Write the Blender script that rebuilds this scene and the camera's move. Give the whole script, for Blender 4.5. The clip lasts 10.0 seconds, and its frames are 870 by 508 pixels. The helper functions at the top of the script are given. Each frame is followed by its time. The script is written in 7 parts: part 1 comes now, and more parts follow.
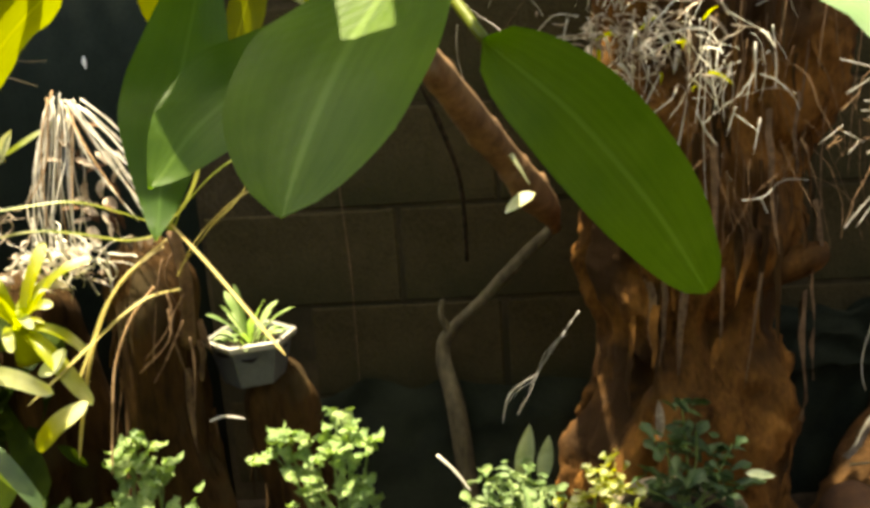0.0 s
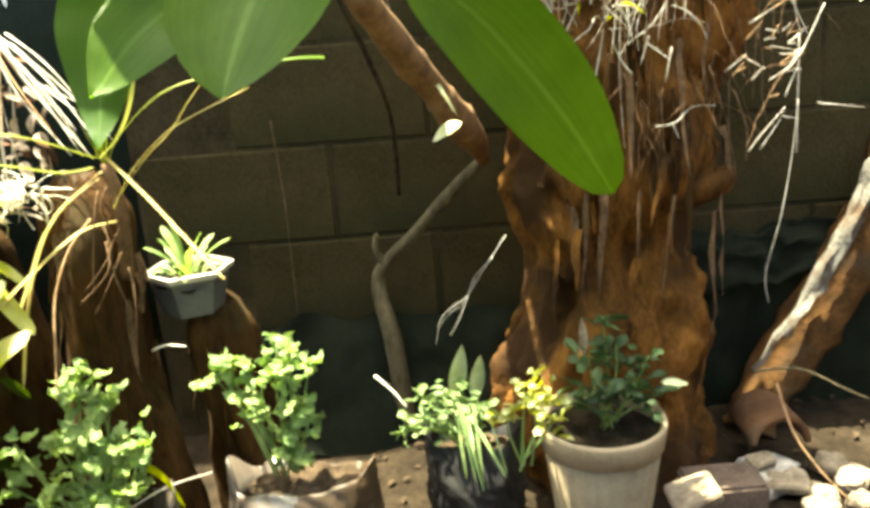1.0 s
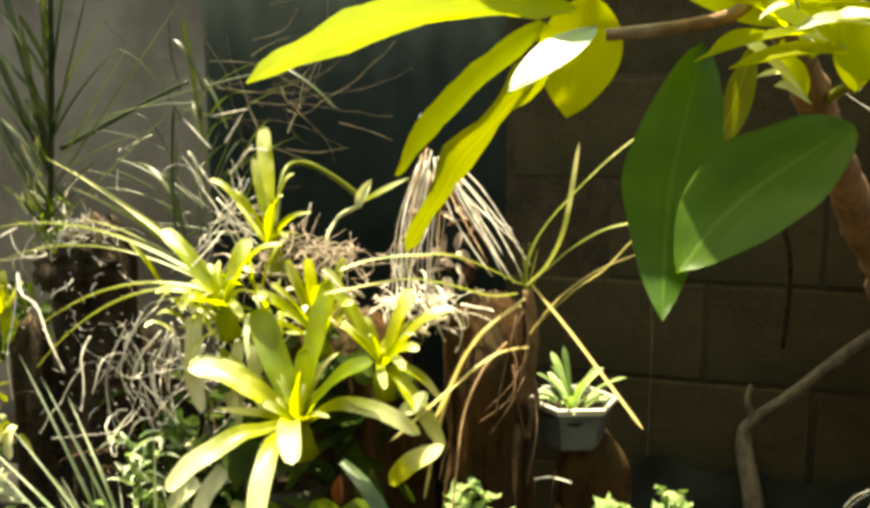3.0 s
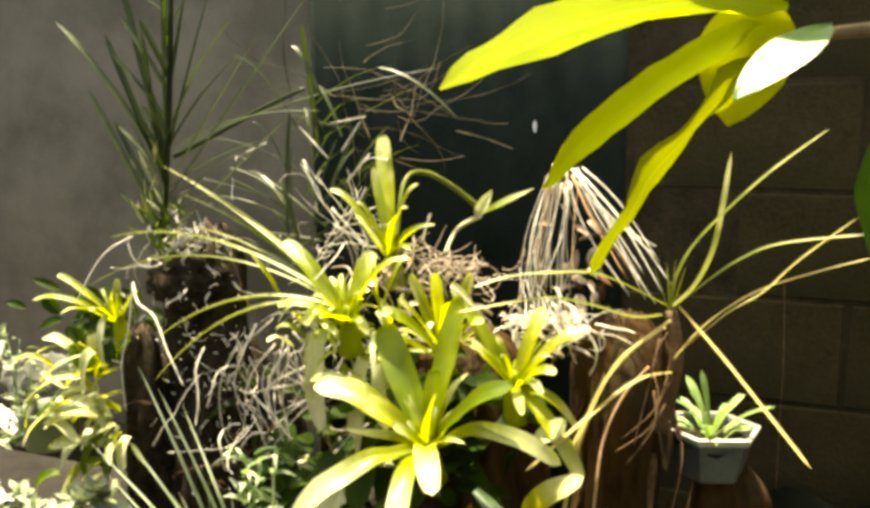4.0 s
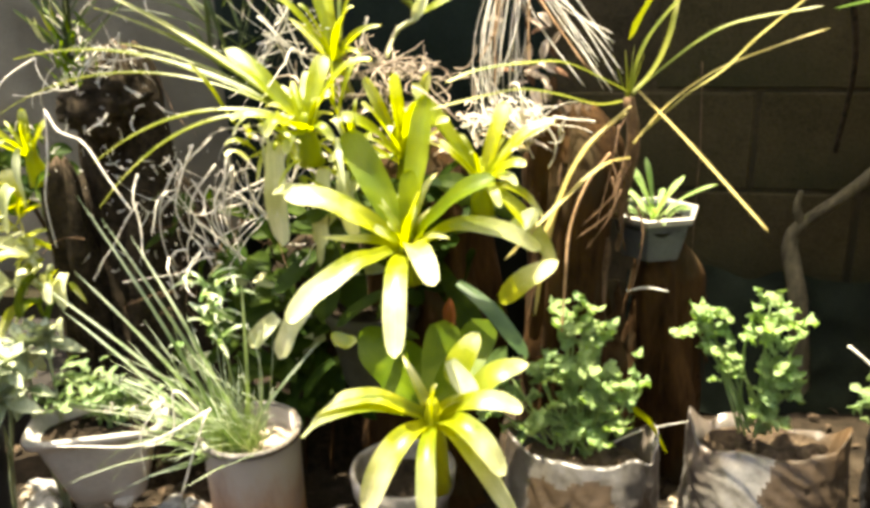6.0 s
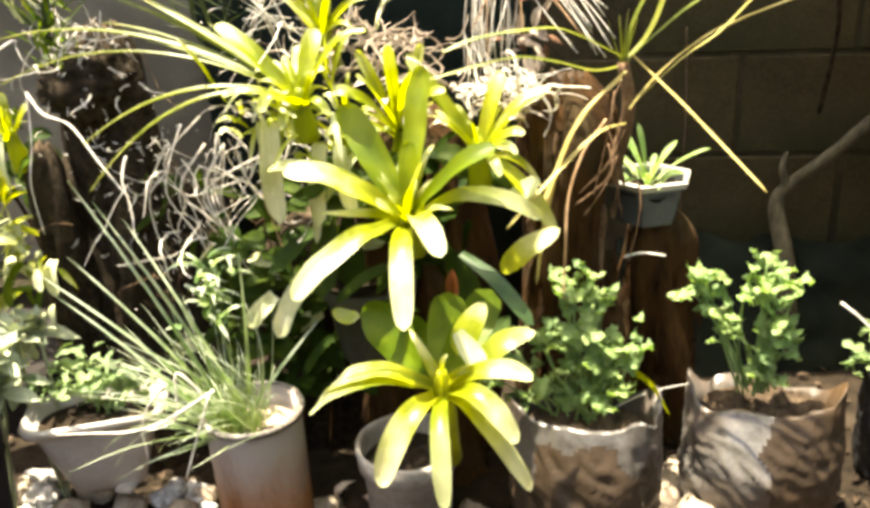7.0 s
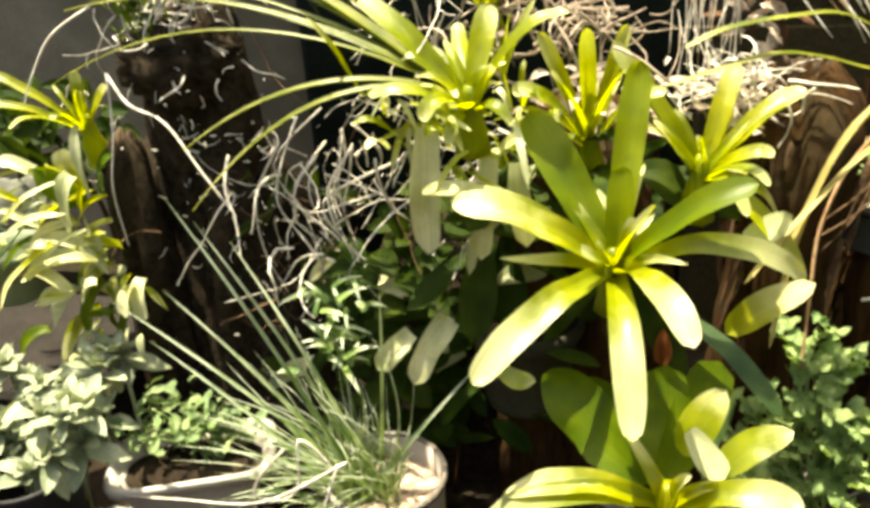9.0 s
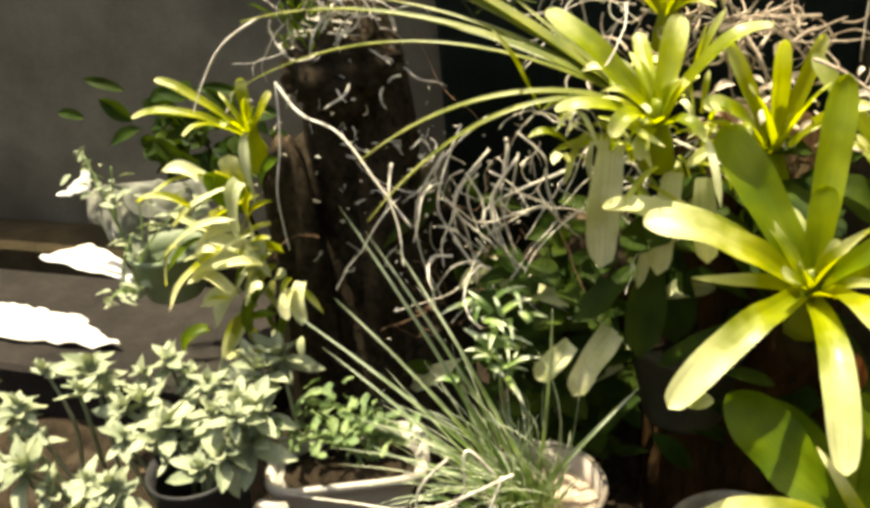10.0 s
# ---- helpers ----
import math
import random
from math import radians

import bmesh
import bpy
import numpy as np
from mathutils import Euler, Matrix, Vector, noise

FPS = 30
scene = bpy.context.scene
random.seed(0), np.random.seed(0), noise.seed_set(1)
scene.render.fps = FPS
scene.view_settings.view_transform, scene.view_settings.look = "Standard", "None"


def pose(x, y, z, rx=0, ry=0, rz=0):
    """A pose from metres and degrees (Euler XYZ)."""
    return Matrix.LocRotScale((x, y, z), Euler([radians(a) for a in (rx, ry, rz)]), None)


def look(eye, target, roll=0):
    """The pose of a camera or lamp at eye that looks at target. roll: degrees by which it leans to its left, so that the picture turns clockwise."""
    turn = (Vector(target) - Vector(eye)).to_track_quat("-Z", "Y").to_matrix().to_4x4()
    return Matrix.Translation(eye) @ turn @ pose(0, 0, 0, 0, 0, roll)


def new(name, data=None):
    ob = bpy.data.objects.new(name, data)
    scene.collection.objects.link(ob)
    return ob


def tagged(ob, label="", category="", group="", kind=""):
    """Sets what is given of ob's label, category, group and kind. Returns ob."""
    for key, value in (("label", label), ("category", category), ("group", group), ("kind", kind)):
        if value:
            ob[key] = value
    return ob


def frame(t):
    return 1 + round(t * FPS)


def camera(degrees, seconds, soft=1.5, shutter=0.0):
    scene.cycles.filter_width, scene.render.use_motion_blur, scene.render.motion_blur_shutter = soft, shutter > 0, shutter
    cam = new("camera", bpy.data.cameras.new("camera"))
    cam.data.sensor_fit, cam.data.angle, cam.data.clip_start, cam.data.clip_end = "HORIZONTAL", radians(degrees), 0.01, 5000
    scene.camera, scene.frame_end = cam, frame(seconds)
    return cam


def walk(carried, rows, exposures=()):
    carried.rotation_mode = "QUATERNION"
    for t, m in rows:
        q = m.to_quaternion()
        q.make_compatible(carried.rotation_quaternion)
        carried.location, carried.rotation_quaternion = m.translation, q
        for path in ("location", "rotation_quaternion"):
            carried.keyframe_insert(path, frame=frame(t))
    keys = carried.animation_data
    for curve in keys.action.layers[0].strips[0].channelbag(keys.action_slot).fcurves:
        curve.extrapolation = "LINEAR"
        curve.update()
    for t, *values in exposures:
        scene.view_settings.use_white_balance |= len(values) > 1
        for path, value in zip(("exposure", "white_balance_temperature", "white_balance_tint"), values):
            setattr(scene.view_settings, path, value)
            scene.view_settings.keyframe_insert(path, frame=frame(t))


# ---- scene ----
cam = camera(55.4, 10.0, 3.7)
PATH = [
    (0, (-0.011, -0.133, 0.883), (-0.145, 1.809, 0.425), -3.9),
    (0.5, (0.015, -0.155, 0.867), (0.019, 1.772, 0.334), -4.4),
    (1, (-0.005, -0.194, 0.858), (0.007, 1.721, 0.281), -4.2),
    (1.5, (-0.053, -0.22, 0.866), (-0.108, 1.72, 0.382), -1.1),
    (2, (-0.093, -0.215, 0.887), (-0.393, 1.721, 0.484), -0.9),
    (2.5, (-0.152, -0.194, 0.896), (-0.653, 1.71, 0.544), -1.0),
    (3, (-0.222, -0.182, 0.914), (-0.819, 1.701, 0.6), -0.3),
    (3.2, (-0.26, -0.175, 0.917), (-0.919, 1.691, 0.626), -0.1),
    (4.5, (-0.369, -0.147, 0.917), (-1.125, 1.676, 0.593), -0.4),
    (5, (-0.445, -0.174, 0.903), (-1.027, 1.665, 0.376), -1.5),
    (5.5, (-0.476, -0.204, 0.881), (-0.948, 1.632, 0.245), -1.7),
    (6, (-0.469, -0.198, 0.875), (-0.873, 1.635, 0.185), -2.0),
    (7.5, (-0.542, -0.207, 0.858), (-0.867, 1.618, 0.109), -3.5),
    (8, (-0.578, -0.148, 0.846), (-0.905, 1.678, 0.099), -3.4),
    (8.5, (-0.643, -0.04, 0.864), (-0.988, 1.767, 0.078), -3.0),
    (9, (-0.721, 0.053, 0.897), (-1.146, 1.789, -0.001), -3.4),
    (9.5, (-0.744, 0.065, 0.91), (-1.353, 1.738, -0.001), -5.7),
    (10, (-0.823, 0.044, 0.926), (-1.429, 1.717, 0.013), -5.2),
]
EXPOSURES = [
    (0.0, 2.0, 8250, -1), (0.5, 2.36, 8050, -6), (1.0, 2.92, 7550, -6), (1.5, 2.22, 7750, -6), (2.0, 2.05, 8250, -3), (3.0, 2.06, 8350, -4),
    (4.5, 2.02, 7950, 0), (5.5, 2.27, 7450, 2), (7.5, 2.5, 7150, 7), (9.0, 1.8, 7550, 1), (10.0, 1.5, 7750, 2)]
walk(cam, [(t, look(e, g, r)) for t, e, g, r in PATH], EXPOSURES)

# ---- world, sun, exposure ----
SUN = Vector((-0.18, 0.075, 0.975)).normalized()
world = bpy.data.worlds.new("daylight")
scene.world = world
world.use_nodes = True
sky = world.node_tree.nodes.new("ShaderNodeTexSky")
sky.sky_type = "NISHITA"
sky.sun_disc = False
sky.air_density, sky.dust_density, sky.ozone_density = 0.8, 4.0, 0.4
sky.sun_elevation = math.asin(SUN.z)
sky.sun_rotation = math.atan2(SUN.x, SUN.y)
backing = world.node_tree.nodes["Background"]
backing.inputs["Strength"].default_value = 0.122
world.node_tree.links.new(sky.outputs[0], backing.inputs["Color"])
sun = new("sun", bpy.data.lights.new("sun", "SUN"))
sun.data.energy = 4.7
sun.data.angle = radians(0.6)
sun.data.color = (1.0, 0.93, 0.8)
sun.matrix_world = look(SUN * 6, (0, 0, 0))

# ---- materials ----


def nodes_of(name):
    m = bpy.data.materials.new(name)
    m.use_nodes = True
    return m, m.node_tree.nodes, m.node_tree.links, m.node_tree.nodes["Principled BSDF"]


def ramp(nt, stops):
    r = nt.new("ShaderNodeValToRGB")
    els = r.color_ramp.elements
    while len(els) < len(stops):
        els.new(0.5)
    for e, (p, c) in zip(els, stops):
        e.position, e.color = p, (*c, 1)
    return r


def surface(name, low, high, scale=20.0, rough=0.7, bump=0.3, stain=None, stain_at=0.55, metal=0.0, stretch=(1, 1, 1), fine=140.0, spec=0.4, vary=0.18, band=None):
    """A mottled material: coarse and fine noise between two colours, a stain of its own shape, and relief."""
    m, nt, ln, b = nodes_of(name)
    tc = nt.new("ShaderNodeTexCoord")
    mp = nt.new("ShaderNodeMapping")
    mp.inputs["Scale"].default_value = stretch
    ln.new(tc.outputs["Object"], mp.inputs["Vector"])
    a = nt.new("ShaderNodeTexNoise")
    a.inputs["Scale"].default_value, a.inputs["Detail"].default_value, a.inputs["Roughness"].default_value = scale, 6, 0.65
    f = nt.new("ShaderNodeTexNoise")
    f.inputs["Scale"].default_value, f.inputs["Detail"].default_value = fine, 3
    ln.new(mp.outputs[0], a.inputs["Vector"])
    ln.new(mp.outputs[0], f.inputs["Vector"])
    mix = nt.new("ShaderNodeMath")
    mix.operation = "MULTIPLY_ADD"
    ln.new(f.outputs["Fac"], mix.inputs[0])
    mix.inputs[1].default_value = 0.35
    sub = nt.new("ShaderNodeMath")
    sub.operation = "SUBTRACT"
    ln.new(a.outputs["Fac"], sub.inputs[0])
    sub.inputs[1].default_value = 0.17
    ln.new(sub.outputs[0], mix.inputs[2])
    r = ramp(nt, [(0.3, low), (0.68, high)])
    ln.new(mix.outputs[0], r.inputs[0])
    out = r.outputs[0]
    if stain:
        s = nt.new("ShaderNodeTexNoise")
        s.inputs["Scale"].default_value, s.inputs["Detail"].default_value = scale * 0.35, 8
        ln.new(tc.outputs["Object"], s.inputs["Vector"])
        k = ramp(nt, [(stain_at - 0.05, (0, 0, 0)), (stain_at + 0.08, (1, 1, 1))])
        ln.new(s.outputs["Fac"], k.inputs[0])
        mc = nt.new("ShaderNodeMix")
        mc.data_type = "RGBA"
        ln.new(k.outputs[0], mc.inputs["Factor"])
        ln.new(out, mc.inputs["A"])
        mc.inputs["B"].default_value = (*stain, 1)
        out = mc.outputs["Result"]
    if band:
        # old paint left above a ragged height, bare metal below it
        low_z, high_z, paint = band
        sep = nt.new("ShaderNodeSeparateXYZ")
        ln.new(tc.outputs["Object"], sep.inputs[0])
        rag = nt.new("ShaderNodeMath")
        rag.operation = "MULTIPLY_ADD"
        ln.new(a.outputs["Fac"], rag.inputs[0])
        rag.inputs[1].default_value = 0.22
        ln.new(sep.outputs["Z"], rag.inputs[2])
        edge = nt.new("ShaderNodeMapRange")
        edge.inputs["From Min"].default_value, edge.inputs["From Max"].default_value = low_z + 0.11, high_z + 0.11
        ln.new(rag.outputs[0], edge.inputs["Value"])
        mb = nt.new("ShaderNodeMix")
        mb.data_type = "RGBA"
        ln.new(edge.outputs[0], mb.inputs["Factor"])
        ln.new(out, mb.inputs["A"])
        mb.inputs["B"].default_value = (*paint, 1)
        out = mb.outputs["Result"]
    info = nt.new("ShaderNodeObjectInfo")
    hv = nt.new("ShaderNodeHueSaturation")
    vr = nt.new("ShaderNodeMapRange")
    vr.inputs["To Min"].default_value, vr.inputs["To Max"].default_value = 1 - vary, 1 + vary
    ln.new(info.outputs["Random"], vr.inputs["Value"])
    ln.new(vr.outputs[0], hv.inputs["Value"])
    ln.new(out, hv.inputs["Color"])
    ln.new(hv.outputs[0], b.inputs["Base Color"])
    bp = nt.new("ShaderNodeBump")
    bp.inputs["Strength"].default_value, bp.inputs["Distance"].default_value = bump, 0.006
    ln.new(mix.outputs[0], bp.inputs["Height"])
    ln.new(bp.outputs[0], b.inputs["Normal"])
    b.inputs["Roughness"].default_value, b.inputs["Metallic"].default_value = rough, metal
    b.inputs["Specular IOR Level"].default_value = spec
    return m


def leafy(name, low, high, thru, rib=None, rough=0.38, share=0.45, veins=0.0, spots=None, spec=0.5, sheen=0.0, streak=0.8, coat=0.0, tips=None, tips_from=0.6):
    """A leaf: mottled blade, paler midrib, side veins in the relief, and light that comes through it."""
    m, nt, ln, b = nodes_of(name)
    tc = nt.new("ShaderNodeTexCoord")
    uv = nt.new("ShaderNodeSeparateXYZ")
    ln.new(tc.outputs["UV"], uv.inputs[0])
    n = nt.new("ShaderNodeTexNoise")
    n.inputs["Scale"].default_value, n.inputs["Detail"].default_value = 30, 5
    ln.new(tc.outputs["Object"], n.inputs["Vector"])
    r = ramp(nt, [(0.33, low), (0.68, high)])
    ln.new(n.outputs["Fac"], r.inputs[0])
    out = r.outputs[0]
    off = nt.new("ShaderNodeMath")
    off.operation = "SUBTRACT"
    ln.new(uv.outputs["X"], off.inputs[0])
    off.inputs[1].default_value = 0.5
    ab = nt.new("ShaderNodeMath")
    ab.operation = "ABSOLUTE"
    ln.new(off.outputs[0], ab.inputs[0])
    if rib:
        k = ramp(nt, [(0.012, (1, 1, 1)), (0.035, (0, 0, 0))])
        ln.new(ab.outputs[0], k.inputs[0])
        mc = nt.new("ShaderNodeMix")
        mc.data_type = "RGBA"
        ln.new(k.outputs[0], mc.inputs["Factor"])
        ln.new(out, mc.inputs["A"])
        mc.inputs["B"].default_value = (*rib, 1)
        out = mc.outputs["Result"]
    if spots:
        s = nt.new("ShaderNodeTexNoise")
        s.inputs["Scale"].default_value, s.inputs["Detail"].default_value = 16, 6
        ln.new(tc.outputs["Object"], s.inputs["Vector"])
        k = ramp(nt, [(0.6, (0, 0, 0)), (0.7, (1, 1, 1))])
        ln.new(s.outputs["Fac"], k.inputs[0])
        mc = nt.new("ShaderNodeMix")
        mc.data_type = "RGBA"
        ln.new(k.outputs[0], mc.inputs["Factor"])
        ln.new(out, mc.inputs["A"])
        mc.inputs["B"].default_value = (*spots, 1)
        out = mc.outputs["Result"]
    # paler colour towards the tip
    if tips:
        wob = nt.new("ShaderNodeMath")
        wob.operation = "MULTIPLY_ADD"
        ln.new(n.outputs["Fac"], wob.inputs[0])
        wob.inputs[1].default_value = 0.7
        ln.new(uv.outputs["Y"], wob.inputs[2])
        k = ramp(nt, [(tips_from, (0, 0, 0)), (min(1.0, tips_from + 0.33), (1, 1, 1))])
        hf = nt.new("ShaderNodeMath")
        hf.operation = "MULTIPLY"
        ln.new(wob.outputs[0], hf.inputs[0])
        hf.inputs[1].default_value = 0.74
        ln.new(hf.outputs[0], k.inputs[0])
        mc = nt.new("ShaderNodeMix")
        mc.data_type = "RGBA"
        ln.new(k.outputs[0], mc.inputs["Factor"])
        ln.new(out, mc.inputs["A"])
        mc.inputs["B"].default_value = (*tips, 1)
        out = mc.outputs["Result"]
    # long streaks that follow the blade
    mpx = nt.new("ShaderNodeMapping")
    mpx.inputs["Scale"].default_value = (9, 0.7, 1)
    ln.new(tc.outputs["UV"], mpx.inputs["Vector"])
    sk = nt.new("ShaderNodeTexNoise")
    sk.inputs["Scale"].default_value, sk.inputs["Detail"].default_value = 2.2, 4
    ln.new(mpx.outputs[0], sk.inputs["Vector"])
    kr = ramp(nt, [(0.32, (0.62, 0.66, 0.6)), (0.66, (1.12, 1.08, 1.1))])
    ln.new(sk.outputs["Fac"], kr.inputs[0])
    mk = nt.new("ShaderNodeMix")
    mk.data_type, mk.blend_type = "RGBA", "MULTIPLY"
    mk.inputs["Factor"].default_value = streak
    ln.new(out, mk.inputs["A"])
    ln.new(kr.outputs[0], mk.inputs["B"])
    out = mk.outputs["Result"]
    info = nt.new("ShaderNodeObjectInfo")
    hv = nt.new("ShaderNodeHueSaturation")
    vr = nt.new("ShaderNodeMapRange")
    vr.inputs["To Min"].default_value, vr.inputs["To Max"].default_value = 0.75, 1.25
    ln.new(info.outputs["Random"], vr.inputs["Value"])
    ln.new(vr.outputs[0], hv.inputs["Value"])
    hr = nt.new("ShaderNodeMath")
    hr.operation = "MULTIPLY_ADD"
    ln.new(info.outputs["Random"], hr.inputs[0])
    hr.inputs[1].default_value, hr.inputs[2].default_value = -0.035, 0.518
    ln.new(hr.outputs[0], hv.inputs["Hue"])
    ln.new(out, hv.inputs["Color"])
    ln.new(hv.outputs[0], b.inputs["Base Color"])
    b.inputs["Roughness"].default_value = rough
    b.inputs["Specular IOR Level"].default_value = spec
    b.inputs["Coat Weight"].default_value, b.inputs["Coat Roughness"].default_value = coat, 0.35
    b.inputs["Sheen Weight"].default_value, b.inputs["Sheen Roughness"].default_value = sheen, 0.4
    # relief: side veins run out at a slant from the midrib
    sl = nt.new("ShaderNodeMath")
    sl.operation = "MULTIPLY_ADD"
    ln.new(ab.outputs[0], sl.inputs[0])
    sl.inputs[1].default_value = -0.55
    ln.new(uv.outputs["Y"], sl.inputs[2])
    mu = nt.new("ShaderNodeMath")
    mu.operation = "MULTIPLY"
    ln.new(sl.outputs[0], mu.inputs[0])
    mu.inputs[1].default_value = 95
    sn = nt.new("ShaderNodeMath")
    sn.operation = "SINE"
    ln.new(mu.outputs[0], sn.inputs[0])
    ad = nt.new("ShaderNodeMath")
    ad.operation = "MULTIPLY_ADD"
    ln.new(sn.outputs[0], ad.inputs[0])
    ad.inputs[1].default_value = veins
    ln.new(n.outputs["Fac"], ad.inputs[2])
    bp = nt.new("ShaderNodeBump")
    bp.inputs["Strength"].default_value, bp.inputs["Distance"].default_value = 0.35, 0.004
    ln.new(ad.outputs[0], bp.inputs["Height"])
    ln.new(bp.outputs[0], b.inputs["Normal"])
    tr = nt.new("ShaderNodeBsdfTranslucent")
    tr.inputs["Color"].default_value = (*thru, 1)
    ms = nt.new("ShaderNodeMixShader")
    ms.inputs[0].default_value = share
    ln.new(b.outputs[0], ms.inputs[1])
    ln.new(tr.outputs[0], ms.inputs[2])
    ln.new(ms.outputs[0], nt["Material Output"].inputs["Surface"])
    return m


M = {}
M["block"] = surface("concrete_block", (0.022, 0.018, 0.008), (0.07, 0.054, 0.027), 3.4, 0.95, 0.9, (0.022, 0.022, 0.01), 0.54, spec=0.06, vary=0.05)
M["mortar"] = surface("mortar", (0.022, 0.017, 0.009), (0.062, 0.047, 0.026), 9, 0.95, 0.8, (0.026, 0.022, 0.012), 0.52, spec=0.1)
M["plaster"] = surface("grey_plaster", (0.16, 0.142, 0.103), (0.265, 0.236, 0.178), 5, 0.92, 0.4, (0.115, 0.1, 0.072), 0.53, spec=0.15)
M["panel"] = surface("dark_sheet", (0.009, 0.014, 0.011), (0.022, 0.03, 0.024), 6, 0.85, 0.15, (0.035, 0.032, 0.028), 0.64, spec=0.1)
M["soil"] = surface("soil", (0.007, 0.005, 0.003), (0.03, 0.021, 0.013), 22, 0.95, 1.0, (0.05, 0.038, 0.026), 0.66, spec=0.12)
M["stone"] = surface("pale_stone", (0.15, 0.115, 0.08), (0.44, 0.36, 0.27), 26, 0.9, 0.9, (0.12, 0.09, 0.065), 0.57, spec=0.2)
M["white_stone"] = surface("white_rubble", (0.22, 0.2, 0.18), (0.66, 0.63, 0.58), 30, 0.9, 1.0, (0.16, 0.12, 0.09), 0.6, spec=0.2)
M["bark"] = surface("bark", (0.014, 0.007, 0.0025), (0.072, 0.036, 0.012), 24, 0.95, 1.0, (0.05, 0.036, 0.018), 0.6, stretch=(1, 1, 0.25), spec=0.1)
M["rotwood"] = surface("rotten_wood", (0.034, 0.014, 0.004), (0.27, 0.118, 0.029), 15, 0.95, 1.0, (0.05, 0.026, 0.012), 0.52, stretch=(1, 1, 0.5), spec=0.1, vary=0.3)
M["branch"] = surface("grey_branch", (0.045, 0.036, 0.02), (0.15, 0.125, 0.075), 30, 0.9, 0.8, stretch=(1, 1, 0.4), spec=0.2)
M["cane"] = surface("brown_cane", (0.09, 0.045, 0.02), (0.27, 0.15, 0.07), 26, 0.85, 0.7, (0.36, 0.28, 0.2), 0.66, stretch=(1, 1, 0.3))
M["root"] = surface("pale_root", (0.42, 0.37, 0.3), (0.8, 0.75, 0.66), 40, 0.85, 0.4, spec=0.25)
M["dry_root"] = surface("dry_reddish_root", (0.28, 0.16, 0.08), (0.5, 0.32, 0.18), 40, 0.8, 0.4, spec=0.25)
M["brown_root"] = surface("brown_root", (0.055, 0.032, 0.018), (0.19, 0.115, 0.065), 40, 0.9, 0.4, spec=0.2)
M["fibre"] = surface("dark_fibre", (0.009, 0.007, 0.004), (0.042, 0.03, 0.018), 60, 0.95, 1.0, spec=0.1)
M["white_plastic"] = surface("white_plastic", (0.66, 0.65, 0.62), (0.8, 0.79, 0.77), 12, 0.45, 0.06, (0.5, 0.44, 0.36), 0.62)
M["beige_plastic"] = surface("beige_plastic", (0.2, 0.155, 0.1), (0.32, 0.255, 0.175), 14, 0.6, 0.1, (0.3, 0.22, 0.15), 0.6)
M["rust"] = surface("rusty_tin", (0.12, 0.048, 0.016), (0.42, 0.18, 0.055), 15, 0.7, 0.4, (0.3, 0.25, 0.2), 0.56, 0.1, stretch=(1, 1, 0.35), band=(0.1, 0.2, (0.36, 0.31, 0.27)))
M["bag"] = surface("grow_bag", (0.035, 0.028, 0.023), (0.1, 0.082, 0.068), 12, 0.36, 0.2, (0.09, 0.055, 0.035), 0.58, spec=0.6)
M["bag_film"] = surface("dull_grow_bag_film", (0.035, 0.031, 0.028), (0.11, 0.098, 0.086), 9, 0.34, 0.2, (0.07, 0.045, 0.028), 0.55, spec=0.6)
# brown film for both the mud and the shaded faces of the bags
M["bag_mud_shade"] = surface("muddy_shaded_bag_film", (0.03, 0.02, 0.012), (0.066, 0.043, 0.025), 8, 0.5, 0.2, (0.08, 0.045, 0.02), 0.56, spec=0.3)
M["bag_silver"] = surface("silvery_grow_bag", (0.075, 0.068, 0.06), (0.2, 0.184, 0.165), 6, 0.3, 0.2, (0.075, 0.036, 0.015), 0.5, spec=0.7)
M["dark_cement"] = surface("dark_cement", (0.012, 0.01, 0.009), (0.032, 0.027, 0.023), 9, 0.9, 0.5, (0.045, 0.04, 0.033), 0.62, spec=0.15)
M["black_plastic"] = surface("black_plastic", (0.006, 0.006, 0.007), (0.018, 0.017, 0.017), 14, 0.6, 0.2, spec=0.25)
M["dull_white"] = surface("dull_white_plastic", (0.33, 0.305, 0.265), (0.46, 0.425, 0.375), 12, 0.5, 0.06, (0.24, 0.18, 0.12), 0.57)
M["dirty_white"] = surface("soil_stained_plastic", (0.16, 0.14, 0.115), (0.36, 0.33, 0.29), 16, 0.65, 0.15, (0.09, 0.065, 0.045), 0.54)
M["dim_grey"] = surface("dim_grey_plastic", (0.03, 0.03, 0.02), (0.06, 0.058, 0.04), 14, 0.75, 0.1, spec=0.2)
M["litter_dark"] = surface("dark_litter", (0.02, 0.013, 0.008), (0.1, 0.07, 0.045), 45, 0.95, 0.8, spec=0.1)
# body colour of the small white pot, with its shade included
M["shade_grey"] = surface("shaded_pot_plastic", (0.06, 0.064, 0.072), (0.12, 0.124, 0.132), 12, 0.55, 0.08)
